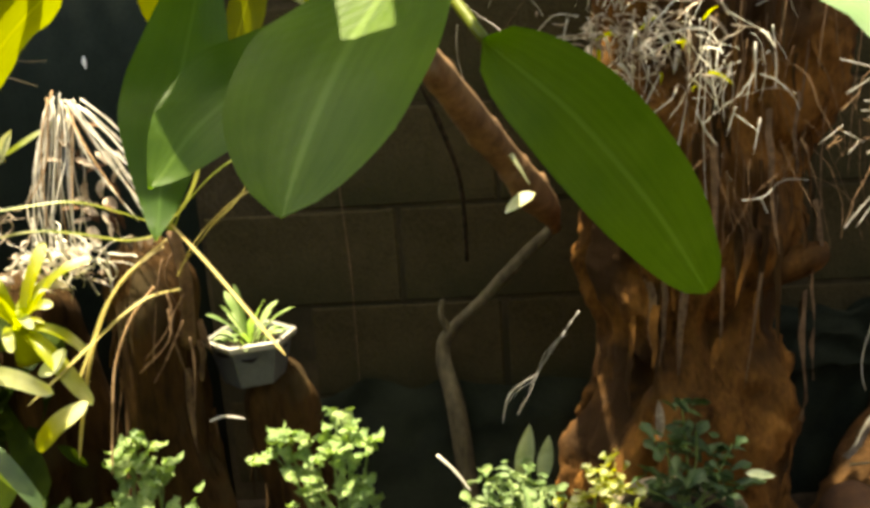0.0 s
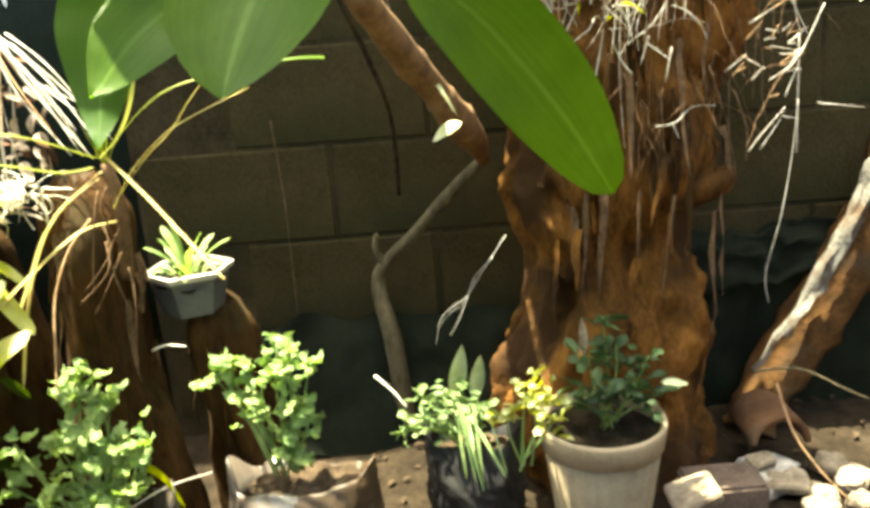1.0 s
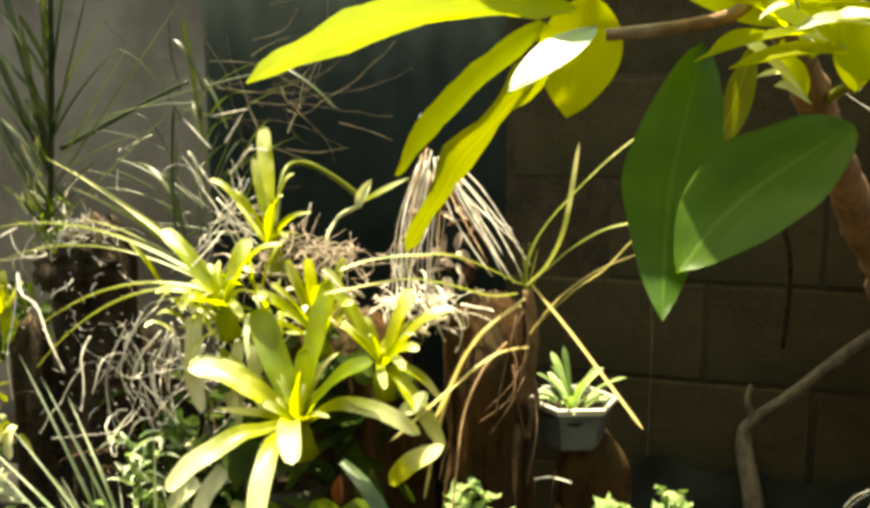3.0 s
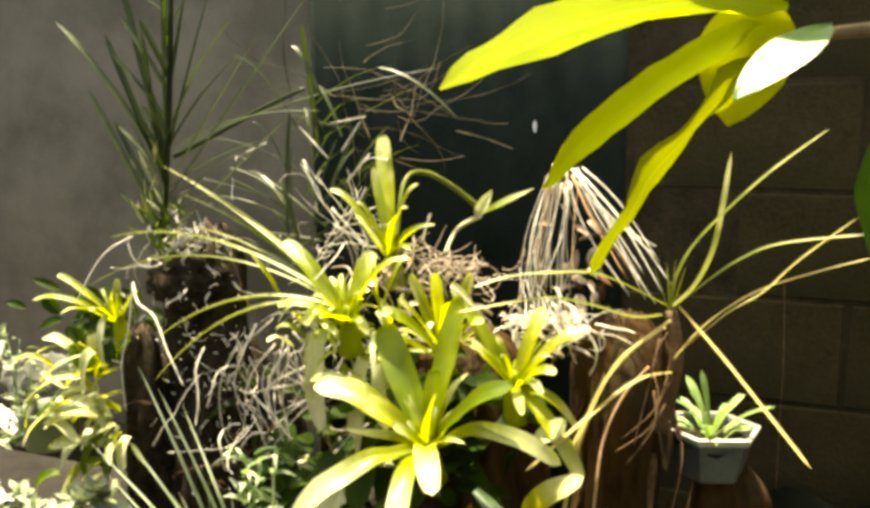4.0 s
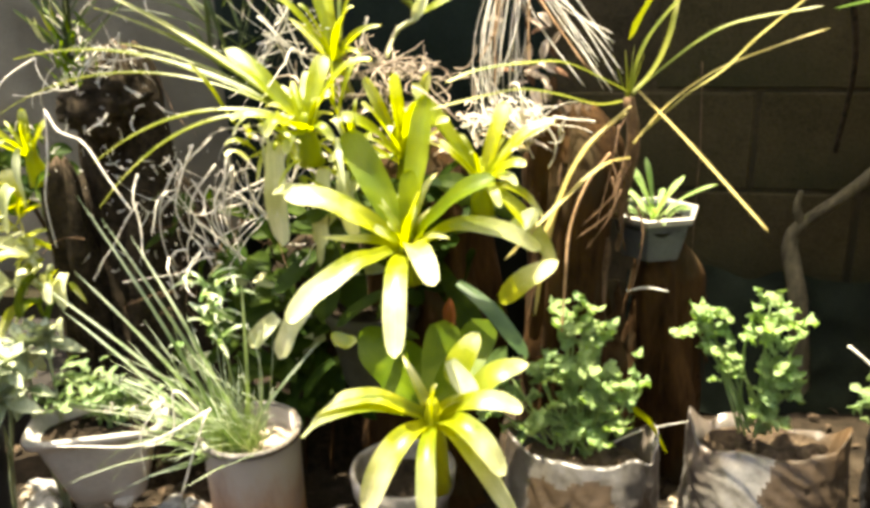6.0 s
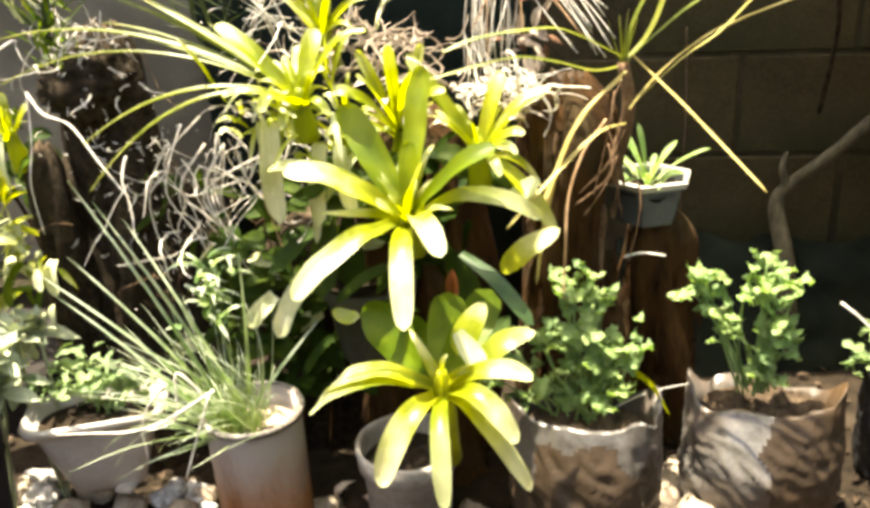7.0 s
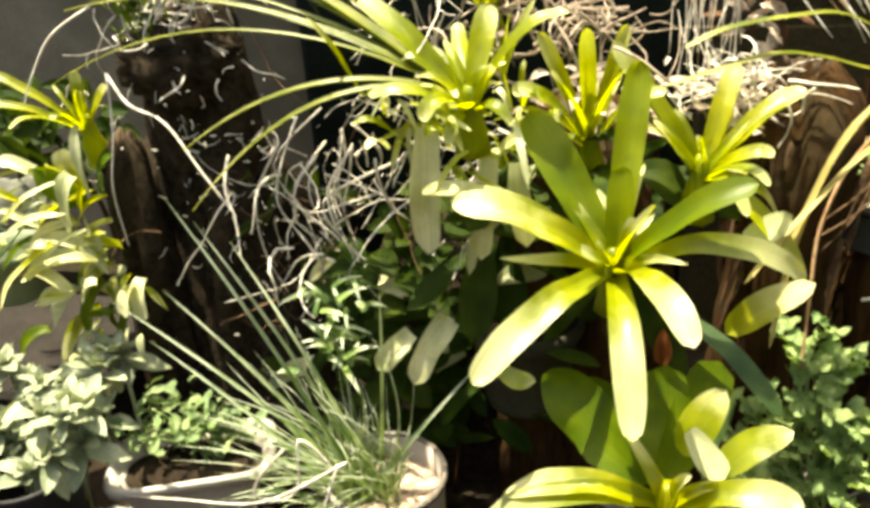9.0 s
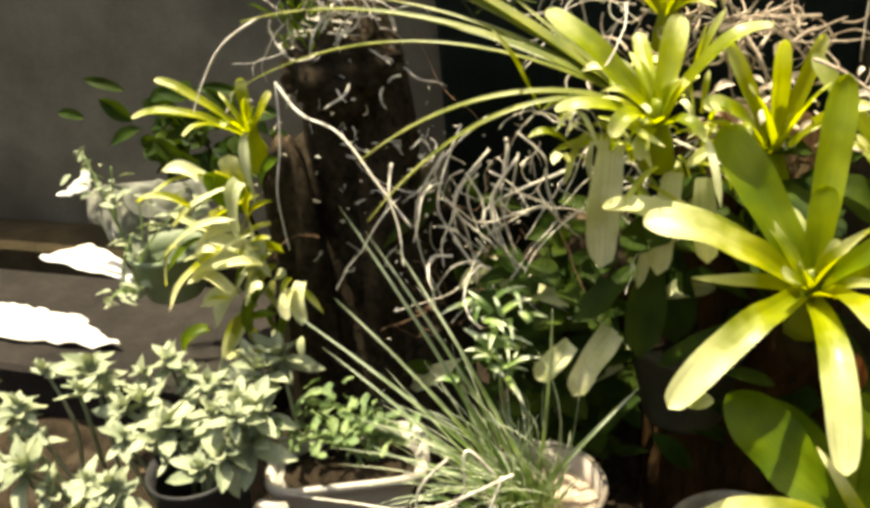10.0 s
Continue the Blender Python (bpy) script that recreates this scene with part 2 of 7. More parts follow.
M["orange_bark"] = surface("orange_brown_bark", (0.025, 0.012, 0.004), (0.105, 0.05, 0.017), 22, 0.9, 0.9, (0.06, 0.04, 0.025), 0.56, spec=0.15)
M["pale_bark"] = surface("pale_peeling_bark", (0.05, 0.044, 0.037), (0.25, 0.23, 0.2), 34, 0.9, 0.9, (0.08, 0.05, 0.03), 0.53)
M["clay"] = surface("fired_clay", (0.05, 0.022, 0.01), (0.13, 0.062, 0.028), 12, 0.9, 0.4, (0.14, 0.1, 0.07), 0.64)
M["brick_red"] = surface("old_brick", (0.06, 0.04, 0.03), (0.14, 0.1, 0.08), 18, 0.92, 0.7)
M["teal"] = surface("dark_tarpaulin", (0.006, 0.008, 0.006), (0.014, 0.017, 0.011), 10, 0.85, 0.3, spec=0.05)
M["green_tub"] = surface("green_tub", (0.1, 0.13, 0.075), (0.17, 0.2, 0.125), 9, 0.55, 0.1)
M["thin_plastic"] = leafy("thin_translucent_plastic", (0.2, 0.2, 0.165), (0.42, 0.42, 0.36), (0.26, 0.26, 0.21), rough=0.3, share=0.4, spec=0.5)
M["board"] = surface("white_board", (0.5, 0.48, 0.44), (0.75, 0.73, 0.7), 9, 0.7, 0.2, (0.35, 0.3, 0.25), 0.6)
M["pale_chip"] = surface("bleached_chip", (0.26, 0.21, 0.17), (0.56, 0.49, 0.42), 40, 0.85, 0.5, spec=0.2)
M["litter"] = surface("dry_litter", (0.17, 0.115, 0.08), (0.58, 0.48, 0.38), 50, 0.9, 0.5, spec=0.2)
# pale tips of brom and brom_sun paint the sun-whitened ends; brom_up has none
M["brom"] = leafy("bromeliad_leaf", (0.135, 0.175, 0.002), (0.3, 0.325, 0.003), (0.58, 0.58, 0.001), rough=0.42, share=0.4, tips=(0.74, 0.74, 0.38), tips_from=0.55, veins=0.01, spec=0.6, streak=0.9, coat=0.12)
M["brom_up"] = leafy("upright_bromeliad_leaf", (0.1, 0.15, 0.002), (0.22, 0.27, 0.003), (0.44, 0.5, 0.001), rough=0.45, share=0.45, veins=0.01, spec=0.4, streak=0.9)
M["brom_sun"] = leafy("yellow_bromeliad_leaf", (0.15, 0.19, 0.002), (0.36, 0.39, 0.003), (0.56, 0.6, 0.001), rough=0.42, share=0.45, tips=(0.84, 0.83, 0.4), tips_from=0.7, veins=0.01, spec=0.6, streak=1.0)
# dark green copy, toned down for the leaves standing in shade
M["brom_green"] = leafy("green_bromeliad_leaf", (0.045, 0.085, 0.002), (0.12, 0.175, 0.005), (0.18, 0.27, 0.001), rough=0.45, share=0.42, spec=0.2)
M["brom_pale"] = leafy("pale_leaf", (0.5, 0.52, 0.24), (0.78, 0.78, 0.5), (0.5, 0.52, 0.16), rough=0.5, share=0.3)
# near-black leaf colour that carries the shade of the gaps
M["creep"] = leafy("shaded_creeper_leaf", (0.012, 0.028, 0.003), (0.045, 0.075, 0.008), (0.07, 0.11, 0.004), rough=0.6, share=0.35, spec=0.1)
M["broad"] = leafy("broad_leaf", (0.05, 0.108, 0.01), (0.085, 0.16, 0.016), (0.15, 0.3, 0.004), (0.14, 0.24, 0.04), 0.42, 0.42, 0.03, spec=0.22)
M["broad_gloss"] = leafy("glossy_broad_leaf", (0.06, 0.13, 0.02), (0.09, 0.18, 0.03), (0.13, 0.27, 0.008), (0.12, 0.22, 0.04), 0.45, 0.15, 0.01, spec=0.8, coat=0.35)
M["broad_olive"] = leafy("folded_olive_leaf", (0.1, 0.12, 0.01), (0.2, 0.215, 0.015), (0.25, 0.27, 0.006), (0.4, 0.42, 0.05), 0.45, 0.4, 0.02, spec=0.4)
# sunlit copies of broad: yellow base colour stands in for light through the blade
M["broad_sun"] = leafy("sun_tinted_broad_leaf", (0.26, 0.32, 0.004), (0.36, 0.4, 0.006), (0.74, 0.77, 0.004), (0.4, 0.45, 0.04), 0.55, 0.74, 0.01, spec=0.08)
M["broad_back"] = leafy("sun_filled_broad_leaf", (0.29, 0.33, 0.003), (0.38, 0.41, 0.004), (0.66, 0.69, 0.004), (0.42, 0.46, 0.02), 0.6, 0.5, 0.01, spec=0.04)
M["strap"] = leafy("strap_leaf", (0.1, 0.13, 0.014), (0.24, 0.255, 0.03), (0.22, 0.25, 0.012), rough=0.4, share=0.3, tips=(0.5, 0.48, 0.2), tips_from=0.72)
M["strap_dry"] = leafy("dry_strap_leaf", (0.34, 0.27, 0.07), (0.56, 0.47, 0.17), (0.4, 0.33, 0.06), rough=0.55, share=0.25)
M["reed"] = leafy("reed_leaf", (0.02, 0.034, 0.008), (0.06, 0.08, 0.018), (0.06, 0.085, 0.01), rough=0.4, share=0.3)
M["grass"] = leafy("grass_leaf", (0.14, 0.24, 0.05), (0.32, 0.42, 0.14), (0.26, 0.36, 0.08), rough=0.42, share=0.3, tips=(0.62, 0.68, 0.5), tips_from=0.48)
M["mint"] = leafy("herb_leaf", (0.2, 0.32, 0.09), (0.44, 0.57, 0.24), (0.3, 0.46, 0.07), rough=0.5, share=0.4)
M["mint_dark"] = leafy("herb_leaf_deep", (0.17, 0.28, 0.075), (0.42, 0.54, 0.23), (0.28, 0.43, 0.06), rough=0.5, share=0.4)
M["jade"] = leafy("succulent_leaf", (0.19, 0.235, 0.125), (0.44, 0.47, 0.33), (0.34, 0.39, 0.15), rough=0.42, share=0.16)
M["succ"] = leafy("deep_succulent_leaf", (0.09, 0.16, 0.05), (0.28, 0.37, 0.15), (0.2, 0.3, 0.06), rough=0.4, share=0.25)
# darker copy of succ; the shade over the pot is in its colour
M["succ_dark"] = leafy("shade_darkened_succulent_leaf", (0.02, 0.05, 0.014), (0.07, 0.12, 0.035), (0.06, 0.12, 0.015), rough=0.45, share=0.25)
M["red_leaf"] = leafy("reddish_leaf", (0.14, 0.04, 0.012), (0.26, 0.1, 0.025), (0.24, 0.08, 0.01), rough=0.5, share=0.3)

# ---- builders ----
ORIGIN = {}
rng = random.Random(7)


def thing(name, at, label, category, group="", kind=""):
    e = new(name)
    e.location = at
    ORIGIN[e] = Vector(at)
    e.empty_display_size = 0.02
    return tagged(e, label, category, group, kind)


def link_mesh(name, verts, faces, material, parent=None, label="", uvs=None, smooth=True, at=None):
    """A mesh from world places; under a parent it is moved into the parent's own space."""
    o = ORIGIN[parent] if parent is not None else Vector(at or (0, 0, 0))
    me = bpy.data.meshes.new(name)
    me.from_pydata([tuple(Vector(v) - o) for v in verts], [], faces)
    if uvs:
        lay = me.uv_layers.new(name="uv")
        for lp in me.loops:
            lay.data[lp.index].uv = uvs[lp.vertex_index]
    if smooth:
        me.polygons.foreach_set("use_smooth", [True] * len(me.polygons))
    for mt in material if isinstance(material, (list, tuple)) else [material]:
        me.materials.append(mt)
    me.update()
    ob = new(name, me)
    if parent is not None:
        ob.parent = parent
    else:
        ob.location = o
    ORIGIN[ob] = o
    return tagged(ob, label)


def part(name, bm, material, parent, label="", smooth=False):
    """Links a bmesh in the parent's own space as one mesh under it."""
    me = bpy.data.meshes.new(name)
    bm.to_mesh(me)
    bm.free()
    me.materials.append(material)
    if smooth:
        me.polygons.foreach_set("use_smooth", [True] * len(me.polygons))
    ob = new(name, me)
    if parent is not None:
        ob.parent = parent
        ORIGIN[ob] = ORIGIN[parent]
    else:
        ORIGIN[ob] = Vector((0, 0, 0))
    return tagged(ob, label)


def bez(a, c, b, u):
    return a * (1 - u) ** 2 + c * (2 * u * (1 - u)) + b * u * u


def width_at(shape, u):
    if shape == "ovate":
        return max(0.02, math.sin(math.pi * min(1, u ** 0.85)) ** 0.75)
    if shape == "brom":
        rise = 0.5 + 0.5 * math.sin(math.pi / 2 * min(1, u / 0.6))
        return rise * math.sqrt(max(0.004, 1 - max(0.0, (u - 0.6) / 0.4) ** 2.5))
    if shape == "acute":
        return math.sin(math.pi / 2 * u / 0.42) ** 0.8 if u < 0.42 else max(0.0, math.cos(math.pi / 2 * (u - 0.42) / 0.58)) ** 1.1
    if shape == "elliptic":
        return max(0.03, (1 - abs(2 * min(1, u ** 0.9) - 1) ** 2.1) ** 0.72)
    if shape == "obovate":
        return max(0.03, (0.22 + 0.78 * min(1, u * 1.6) ** 1.3) * math.sqrt(max(0.0, 1 - max(0.0, (u - 0.7) / 0.3) ** 2.2)))
    if shape == "strap":
        return (0.75 + 0.25 * min(1, u * 3)) * math.sqrt(max(0.0012, 1 - max(0.0, (u - 0.74) / 0.26) ** 2.4))
    return max(0.04, (1 - u) ** 0.55) * (0.8 + 0.2 * min(1, u * 5))


def leaf_geometry(base, tip, width, arch=0.03, shape="strap", axis=(0, 0, 1), fold=0.18, n=12, wave=0.04, lean=(0, 0, 0), seed=0, curl=0.0):
    """Blade along a bowed line. arch: how far its middle rises along the axis; fold: how far the edges lift; axis: roughly the way its face looks."""
    a, b, ax = Vector(base), Vector(tip), Vector(axis).normalized()
    c = (a + b) / 2 + ax * (2 * arch) + Vector(lean) * 2
    verts, faces, uvs = [], [], []
    offs = (-1, -0.5, 0, 0.5, 1)
    for i in range(n + 1):
        u = i / n
        p = bez(a, c, b, u)
        t = ((c - a) * (1 - u) + (b - c) * u)
        t = t.normalized() if t.length > 1e-6 else (b - a).normalized()
        s = t.cross(ax)
        s = s.normalized() if s.length > 1e-3 else t.orthogonal().normalized()
        nn = s.cross(t).normalized()
        w = width_at(shape, u) * width / 2
        for o in offs:
            ripple = noise.noise((p + s * o * w) * 22 + Vector((seed * 3.1, 0, 0))) * wave * width * abs(o) * 2
            lift = fold * width * abs(o) ** 1.3 * (0.4 + 0.6 * math.sin(math.pi * min(1, u + 0.1))) - curl * width * o * o * u
            verts.append(p + s * (o * w) + nn * (lift + ripple))
            uvs.append((0.5 + o / 2, u))
    for i in range(n):
        for j in range(4):
            k = i * 5 + j
            faces.append((k, k + 1, k + 6, k + 5))
    return verts, faces, uvs


def blade(parent, points, width, material, shape="strap", axis=(0, -0.2, 1), fold=0.15, name="leaf", label="", wave=0.05, per=5, twist=0.0):
    """A leaf whose midrib runs smoothly through the given places."""
    line = smooth_line(points, per)
    n, ax, seed = len(line) - 1, Vector(axis).normalized(), rng.random() * 9
    verts, faces, uvs = [], [], []
    for i, p in enumerate(line):
        u = i / n
        t = (line[min(i + 1, n)] - line[max(i - 1, 0)]).normalized()
        s = t.cross(ax)
        s = s.normalized() if s.length > 0.05 else t.orthogonal().normalized()
        nn = s.cross(t).normalized()
        if twist:
            q = Matrix.Rotation(twist * u, 3, t)
            s, nn = q @ s, q @ nn
        w = width_at(shape, u) * width / 2
        for o in (-1, -0.5, 0, 0.5, 1):
            ripple = noise.noise((p + s * o * w) * 24 + Vector((seed * 3.1, 0, 0))) * wave * width * (0.4 + abs(o)) * 1.6
            verts.append(p + s * (o * w) + nn * (fold * width * abs(o) ** 1.3 * (1 - 0.6 * u) + ripple))
            uvs.append((0.5 + o / 2, u))
    for i in range(n):
        for j in range(4):
            k = i * 5 + j
            faces.append((k, k + 1, k + 6, k + 5))
    return link_mesh(name, verts, faces, material, parent, label, uvs)


def leaf(parent, base, tip, width, arch=0.03, material=None, shape="strap", axis=(0, 0, 1), fold=0.18, n=12, name="leaf", label="", lean=(0, 0, 0), wave=0.05, curl=0.0):
    v, f, uv = leaf_geometry(base, tip, width, arch, shape, axis, fold, n, wave, lean, rng.random() * 9, curl)
    return link_mesh(name, v, f, material or M["brom"], parent, label, uv)


def tube_geometry(points, radii, sides=7, rough=0.0, seed=0.0, cap=True):
    verts, faces = [], []
    pts = [Vector(p) for p in points]
    if not isinstance(radii, (list, tuple)):
        radii = [radii] * len(pts)
    side = None
    for i, p in enumerate(pts):
        t = (pts[min(i + 1, len(pts) - 1)] - pts[max(i - 1, 0)])
        t = t.normalized() if t.length > 1e-9 else Vector((0, 0, 1))
        side = t.orthogonal().normalized() if side is None else (side - t * side.dot(t)).normalized()
        up = t.cross(side)
        for k in range(sides):
            a = 2 * math.pi * k / sides
            d = side * math.cos(a) + up * math.sin(a)
            r = radii[i] * (1 + rough * noise.noise(Vector((p.x * 9 + d.x * 1.3, p.y * 9 + d.y * 1.3 + seed, p.z * 9 + d.z * 1.3))))
            verts.append(p + d * r)
    for i in range(len(pts) - 1):
        for k in range(sides):
            a, b = i * sides + k, i * sides + (k + 1) % sides
            faces.append((a, b, b + sides, a + sides))
    if cap:
        faces.append(tuple(reversed(range(sides))))
        faces.append(tuple(range((len(pts) - 1) * sides, len(pts) * sides)))
    return verts, faces


def smooth_line(points, per=5):
    """A line that runs smoothly through the given places."""
    p = [Vector(q) for q in points]
    if len(p) < 3:
        return [p[0].lerp(p[-1], i / per) for i in range(per + 1)]
    out = []
    for i in range(len(p) - 1):
        p0, p1, p2, p3 = p[max(i - 1, 0)], p[i], p[i + 1], p[min(i + 2, len(p) - 1)]
        for k in range(per):
            u = k / per
            out.append(0.5 * ((2 * p1) + (p2 - p0) * u + (2 * p0 - 5 * p1 + 4 * p2 - p3) * u * u + (3 * p1 - p0 - 3 * p2 + p3) * u ** 3))
    return out + [p[-1]]


def stem(parent, points, r0, r1=None, material=None, name="stem", label="", sides=6, rough=0.15, per=5):
    line = smooth_line(points, per)
    r1 = r0 if r1 is None else r1
    rad = [r0 + (r1 - r0) * i / (len(line) - 1) for i in range(len(line))]
    v, f = tube_geometry(line, rad, sides, rough, rng.random() * 9)
    return link_mesh(name, v, f, material or M["branch"], parent, label)


def lathe(parent, centre, profile, material, name="pot", label="", sides=40, wobble=0.0, flutes=0, flute_depth=0.0, sx=1.0, sy=1.0, turn=0.0, square=0.0, sag=None, smooth=True, closed=True):
    """A turned shell from (radius, height) pairs; square above 0 makes it a rounded square; flutes are upright ribs."""
    verts, faces = [], []
    c = Vector(centre)
    for j, (r, z) in enumerate(profile):
        for k in range(sides):
            a = 2 * math.pi * k / sides
            q = 1.0
            if square:
                q = 1 / (abs(math.cos(a)) ** square + abs(math.sin(a)) ** square) ** (1 / square)
            rr = r * q * (1 + flute_depth * (0.5 + 0.5 * math.cos(flutes * a)) if flutes else 1.0)
            x, y = math.cos(a) * rr * sx, math.sin(a) * rr * sy
            w = 1 + wobble * noise.noise(Vector((x * 9, y * 9, z * 7 + c.x * 3)))
            zz = z + (sag(a, z) if sag else 0)
            ct, st = math.cos(turn), math.sin(turn)
            verts.append(c + Vector(((x * ct - y * st) * w, (x * st + y * ct) * w, zz)))
    for j in range(len(profile) - 1):
        for k in range(sides):
            a, b = j * sides + k, j * sides + (k + 1) % sides
            faces.append((a, b, b + sides, a + sides))
    if closed:
        faces.append(tuple(reversed(range(sides))))
    return link_mesh(name, verts, faces, material, parent, label, smooth=smooth)


def disc(parent, centre, r, material, name="soil", label="", bumps=0.012, sx=1.0, sy=1.0, turn=0.0, rings=7, sides=28):
    verts, faces = [Vector(centre)], []
    c = Vector(centre)
    for j in range(1, rings + 1):
        for k in range(sides):
            a = 2 * math.pi * k / sides
            x, y = math.cos(a) * r * j / rings * sx, math.sin(a) * r * j / rings * sy
            p = c + Vector((x * math.cos(turn) - y * math.sin(turn), x * math.sin(turn) + y * math.cos(turn), 0))
            p.z += bumps * noise.noise(p * 38) * (1.6 if j < rings else 0.3)
            verts.append(p)
    for k in range(sides):
        faces.append((0, 1 + k, 1 + (k + 1) % sides))
    for j in range(rings - 1):
        for k in range(sides):
            a, b = 1 + j * sides + k, 1 + j * sides + (k + 1) % sides
            faces.append((a, a + sides, b + sides, b))
    return link_mesh(name, verts, faces, material, parent, label)


def box_bm(cx, cy, cz, sx, sy, sz, bevel=0.004, jitter=0.0, seg=1):
    bm = bmesh.new()
    bmesh.ops.create_cube(bm, size=1)
    for v in bm.verts:
        v.co = Vector((cx + v.co.x * sx, cy + v.co.y * sy, cz + v.co.z * sz))
    if bevel:
        bmesh.ops.bevel(bm, geom=bm.edges[:], offset=bevel, segments=seg, affect="EDGES")
    if jitter:
        for v in bm.verts:
            v.co += noise.noise_vector(v.co * 14) * jitter
    return bm


def rock(at, size, label, squash=0.7, seed=0, material=None, group="stones", name="stone"):
    bm = bmesh.new()
    bmesh.ops.create_icosphere(bm, subdivisions=3, radius=1)
    s = Vector((seed * 7.7, seed * 3.3, 0))
    for v in bm.verts:
        d = v.co.normalized()
        k = 1 + 0.38 * noise.noise(d * 1.3 + s) + 0.12 * noise.noise(d * 4 + s)
        v.co = Vector((d.x * k * size, d.y * k * size * 0.85, d.z * k * size * squash))
    me = bpy.data.meshes.new(name)
    bm.to_mesh(me)
    bm.free()
    me.materials.append(material or M["stone"])
    me.polygons.foreach_set("use_smooth", [True] * len(me.polygons))
    ob = new(name, me)
    low = min(v.co.z for v in me.vertices)
    ob.location = (at[0], at[1], at[2] - low - size * 0.12)
    ob.rotation_euler = (0, 0, seed * 1.7)
    return tagged(ob, label, "stone", group)


GROUND = -0.03

# ---- the yard: ground and walls ----


def spread(lo, hi, fine_lo, fine_hi, step):
    near = [fine_lo + i * step for i in range(int((fine_hi - fine_lo) / step) + 1)]
    far = [0.4, 1.2, 3, 8, 20]
    return [fine_lo - d for d in reversed(far) if fine_lo - d >= lo] + near + [near[-1] + d for d in far if near[-1] + d <= hi]


def ground_height(x, y):
    near = 1.0 if -2.6 < x < 1.6 and -0.5 < y < 1.6 else 0.0
    v = Vector((x, y, 0))
    return GROUND + near * (0.018 * noise.noise(v * 4) + 0.012 * noise.noise(v * 13) + 0.006 * noise.noise(v * 37))


xs, ys = spread(-24, 24, -2.6, 1.6, 0.03), spread(-24, 24, 0.1, 1.6, 0.03)
gv = [(x, y, ground_height(x, y)) for y in ys for x in xs]
gf = [(j * len(xs) + i, j * len(xs) + i + 1, (j + 1) * len(xs) + i + 1, (j + 1) * len(xs) + i) for j in range(len(ys) - 1) for i in range(len(xs) - 1)]
ground = tagged(link_mesh("ground", gv, gf, M["soil"]), "dark garden soil strewn with dry litter and rubble", "ground", kind="structure")

WALL_Y = 1.5
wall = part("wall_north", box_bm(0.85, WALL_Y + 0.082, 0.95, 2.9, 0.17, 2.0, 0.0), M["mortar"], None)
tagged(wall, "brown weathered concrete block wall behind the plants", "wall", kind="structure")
plaster = part("wall_west", box_bm(-2.66, WALL_Y + 0.12, 0.97, 2.72, 0.17, 2.04, 0.006), M["plaster"], None)
tagged(plaster, "plain grey cement plastered wall with faint stains", "wall", kind="structure")
plinth = part("trim", box_bm(-2.6, WALL_Y - 0.05, 0.04, 2.6, 0.15, 0.2, 0.012, 0.004), M["mortar"], None)
tagged(plinth, "dark stained footing along the plastered wall", "footing", kind="structure")

# dark sheet that closes the gap between the walls, widened left over darker plaster
sheet = thing("metal_sheet", (-0.79, WALL_Y + 0.02, GROUND), "dark blue-black metal sheet between two walls, widened over the darker plaster", "sheet")
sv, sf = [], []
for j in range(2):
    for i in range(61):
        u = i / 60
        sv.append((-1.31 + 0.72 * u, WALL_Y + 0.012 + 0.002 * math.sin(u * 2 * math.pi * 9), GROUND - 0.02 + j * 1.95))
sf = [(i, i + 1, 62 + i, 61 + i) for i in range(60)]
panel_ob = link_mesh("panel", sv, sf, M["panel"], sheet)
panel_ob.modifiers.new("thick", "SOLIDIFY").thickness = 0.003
mark_at = Vector((-0.782, 1.490, 0.921))
mv, mf, mu = leaf_geometry(mark_at + Vector((0, 0, 0.013)), mark_at - Vector((0, 0, 0.013)), 0.009, 0.001, "ovate", (0, -1, 0), n=5)
link_mesh("drip", mv, mf, M["white_plastic"], sheet, "white drip mark")

# ---- overhanging branch with broad leaves ----
tree = thing("overhanging_shrub", (0.02, 0.8, 1.04), "overhanging branch with large smooth green and sunlit yellow-green leaves", "shrub")
hub = Vector((-0.20, 0.56, 1.0))
limb_line = smooth_line([(0.111, 1.390, 0.561), (0.090, 1.300, 0.614), (0.047, 1.150, 0.686), (0.018, 1.105, 0.735), (-0.04, 0.968, 0.823), (-0.1, 0.82, 0.925), (-0.15, 0.69, 1.005), (-0.2, 0.57, 1.06), (-0.24, 0.46, 1.14)], 8)
lvv, lff = tube_geometry(limb_line, [0.008 + 0.02 * min(1, i / 12) - 0.016 * max(0, i - 14) / 44 + (0.003 if i % 7 == 0 else 0) for i in range(len(limb_line))], 14, 0.25)
limb = link_mesh("limb", lvv, lff, M["cane"], tree, "brown jointed woody limb")
stem(tree, [(-0.18, 0.6, 1.05), hub, (-0.3, 0.54, 0.985)], 0.007, 0.005, M["cane"], "twig")
stem(tree, [(-0.1, 0.82, 0.93), (-0.06, 0.6, 0.96), (-0.007, 0.449, 0.893)], 0.006, 0.004, M["strap"], "petiole")
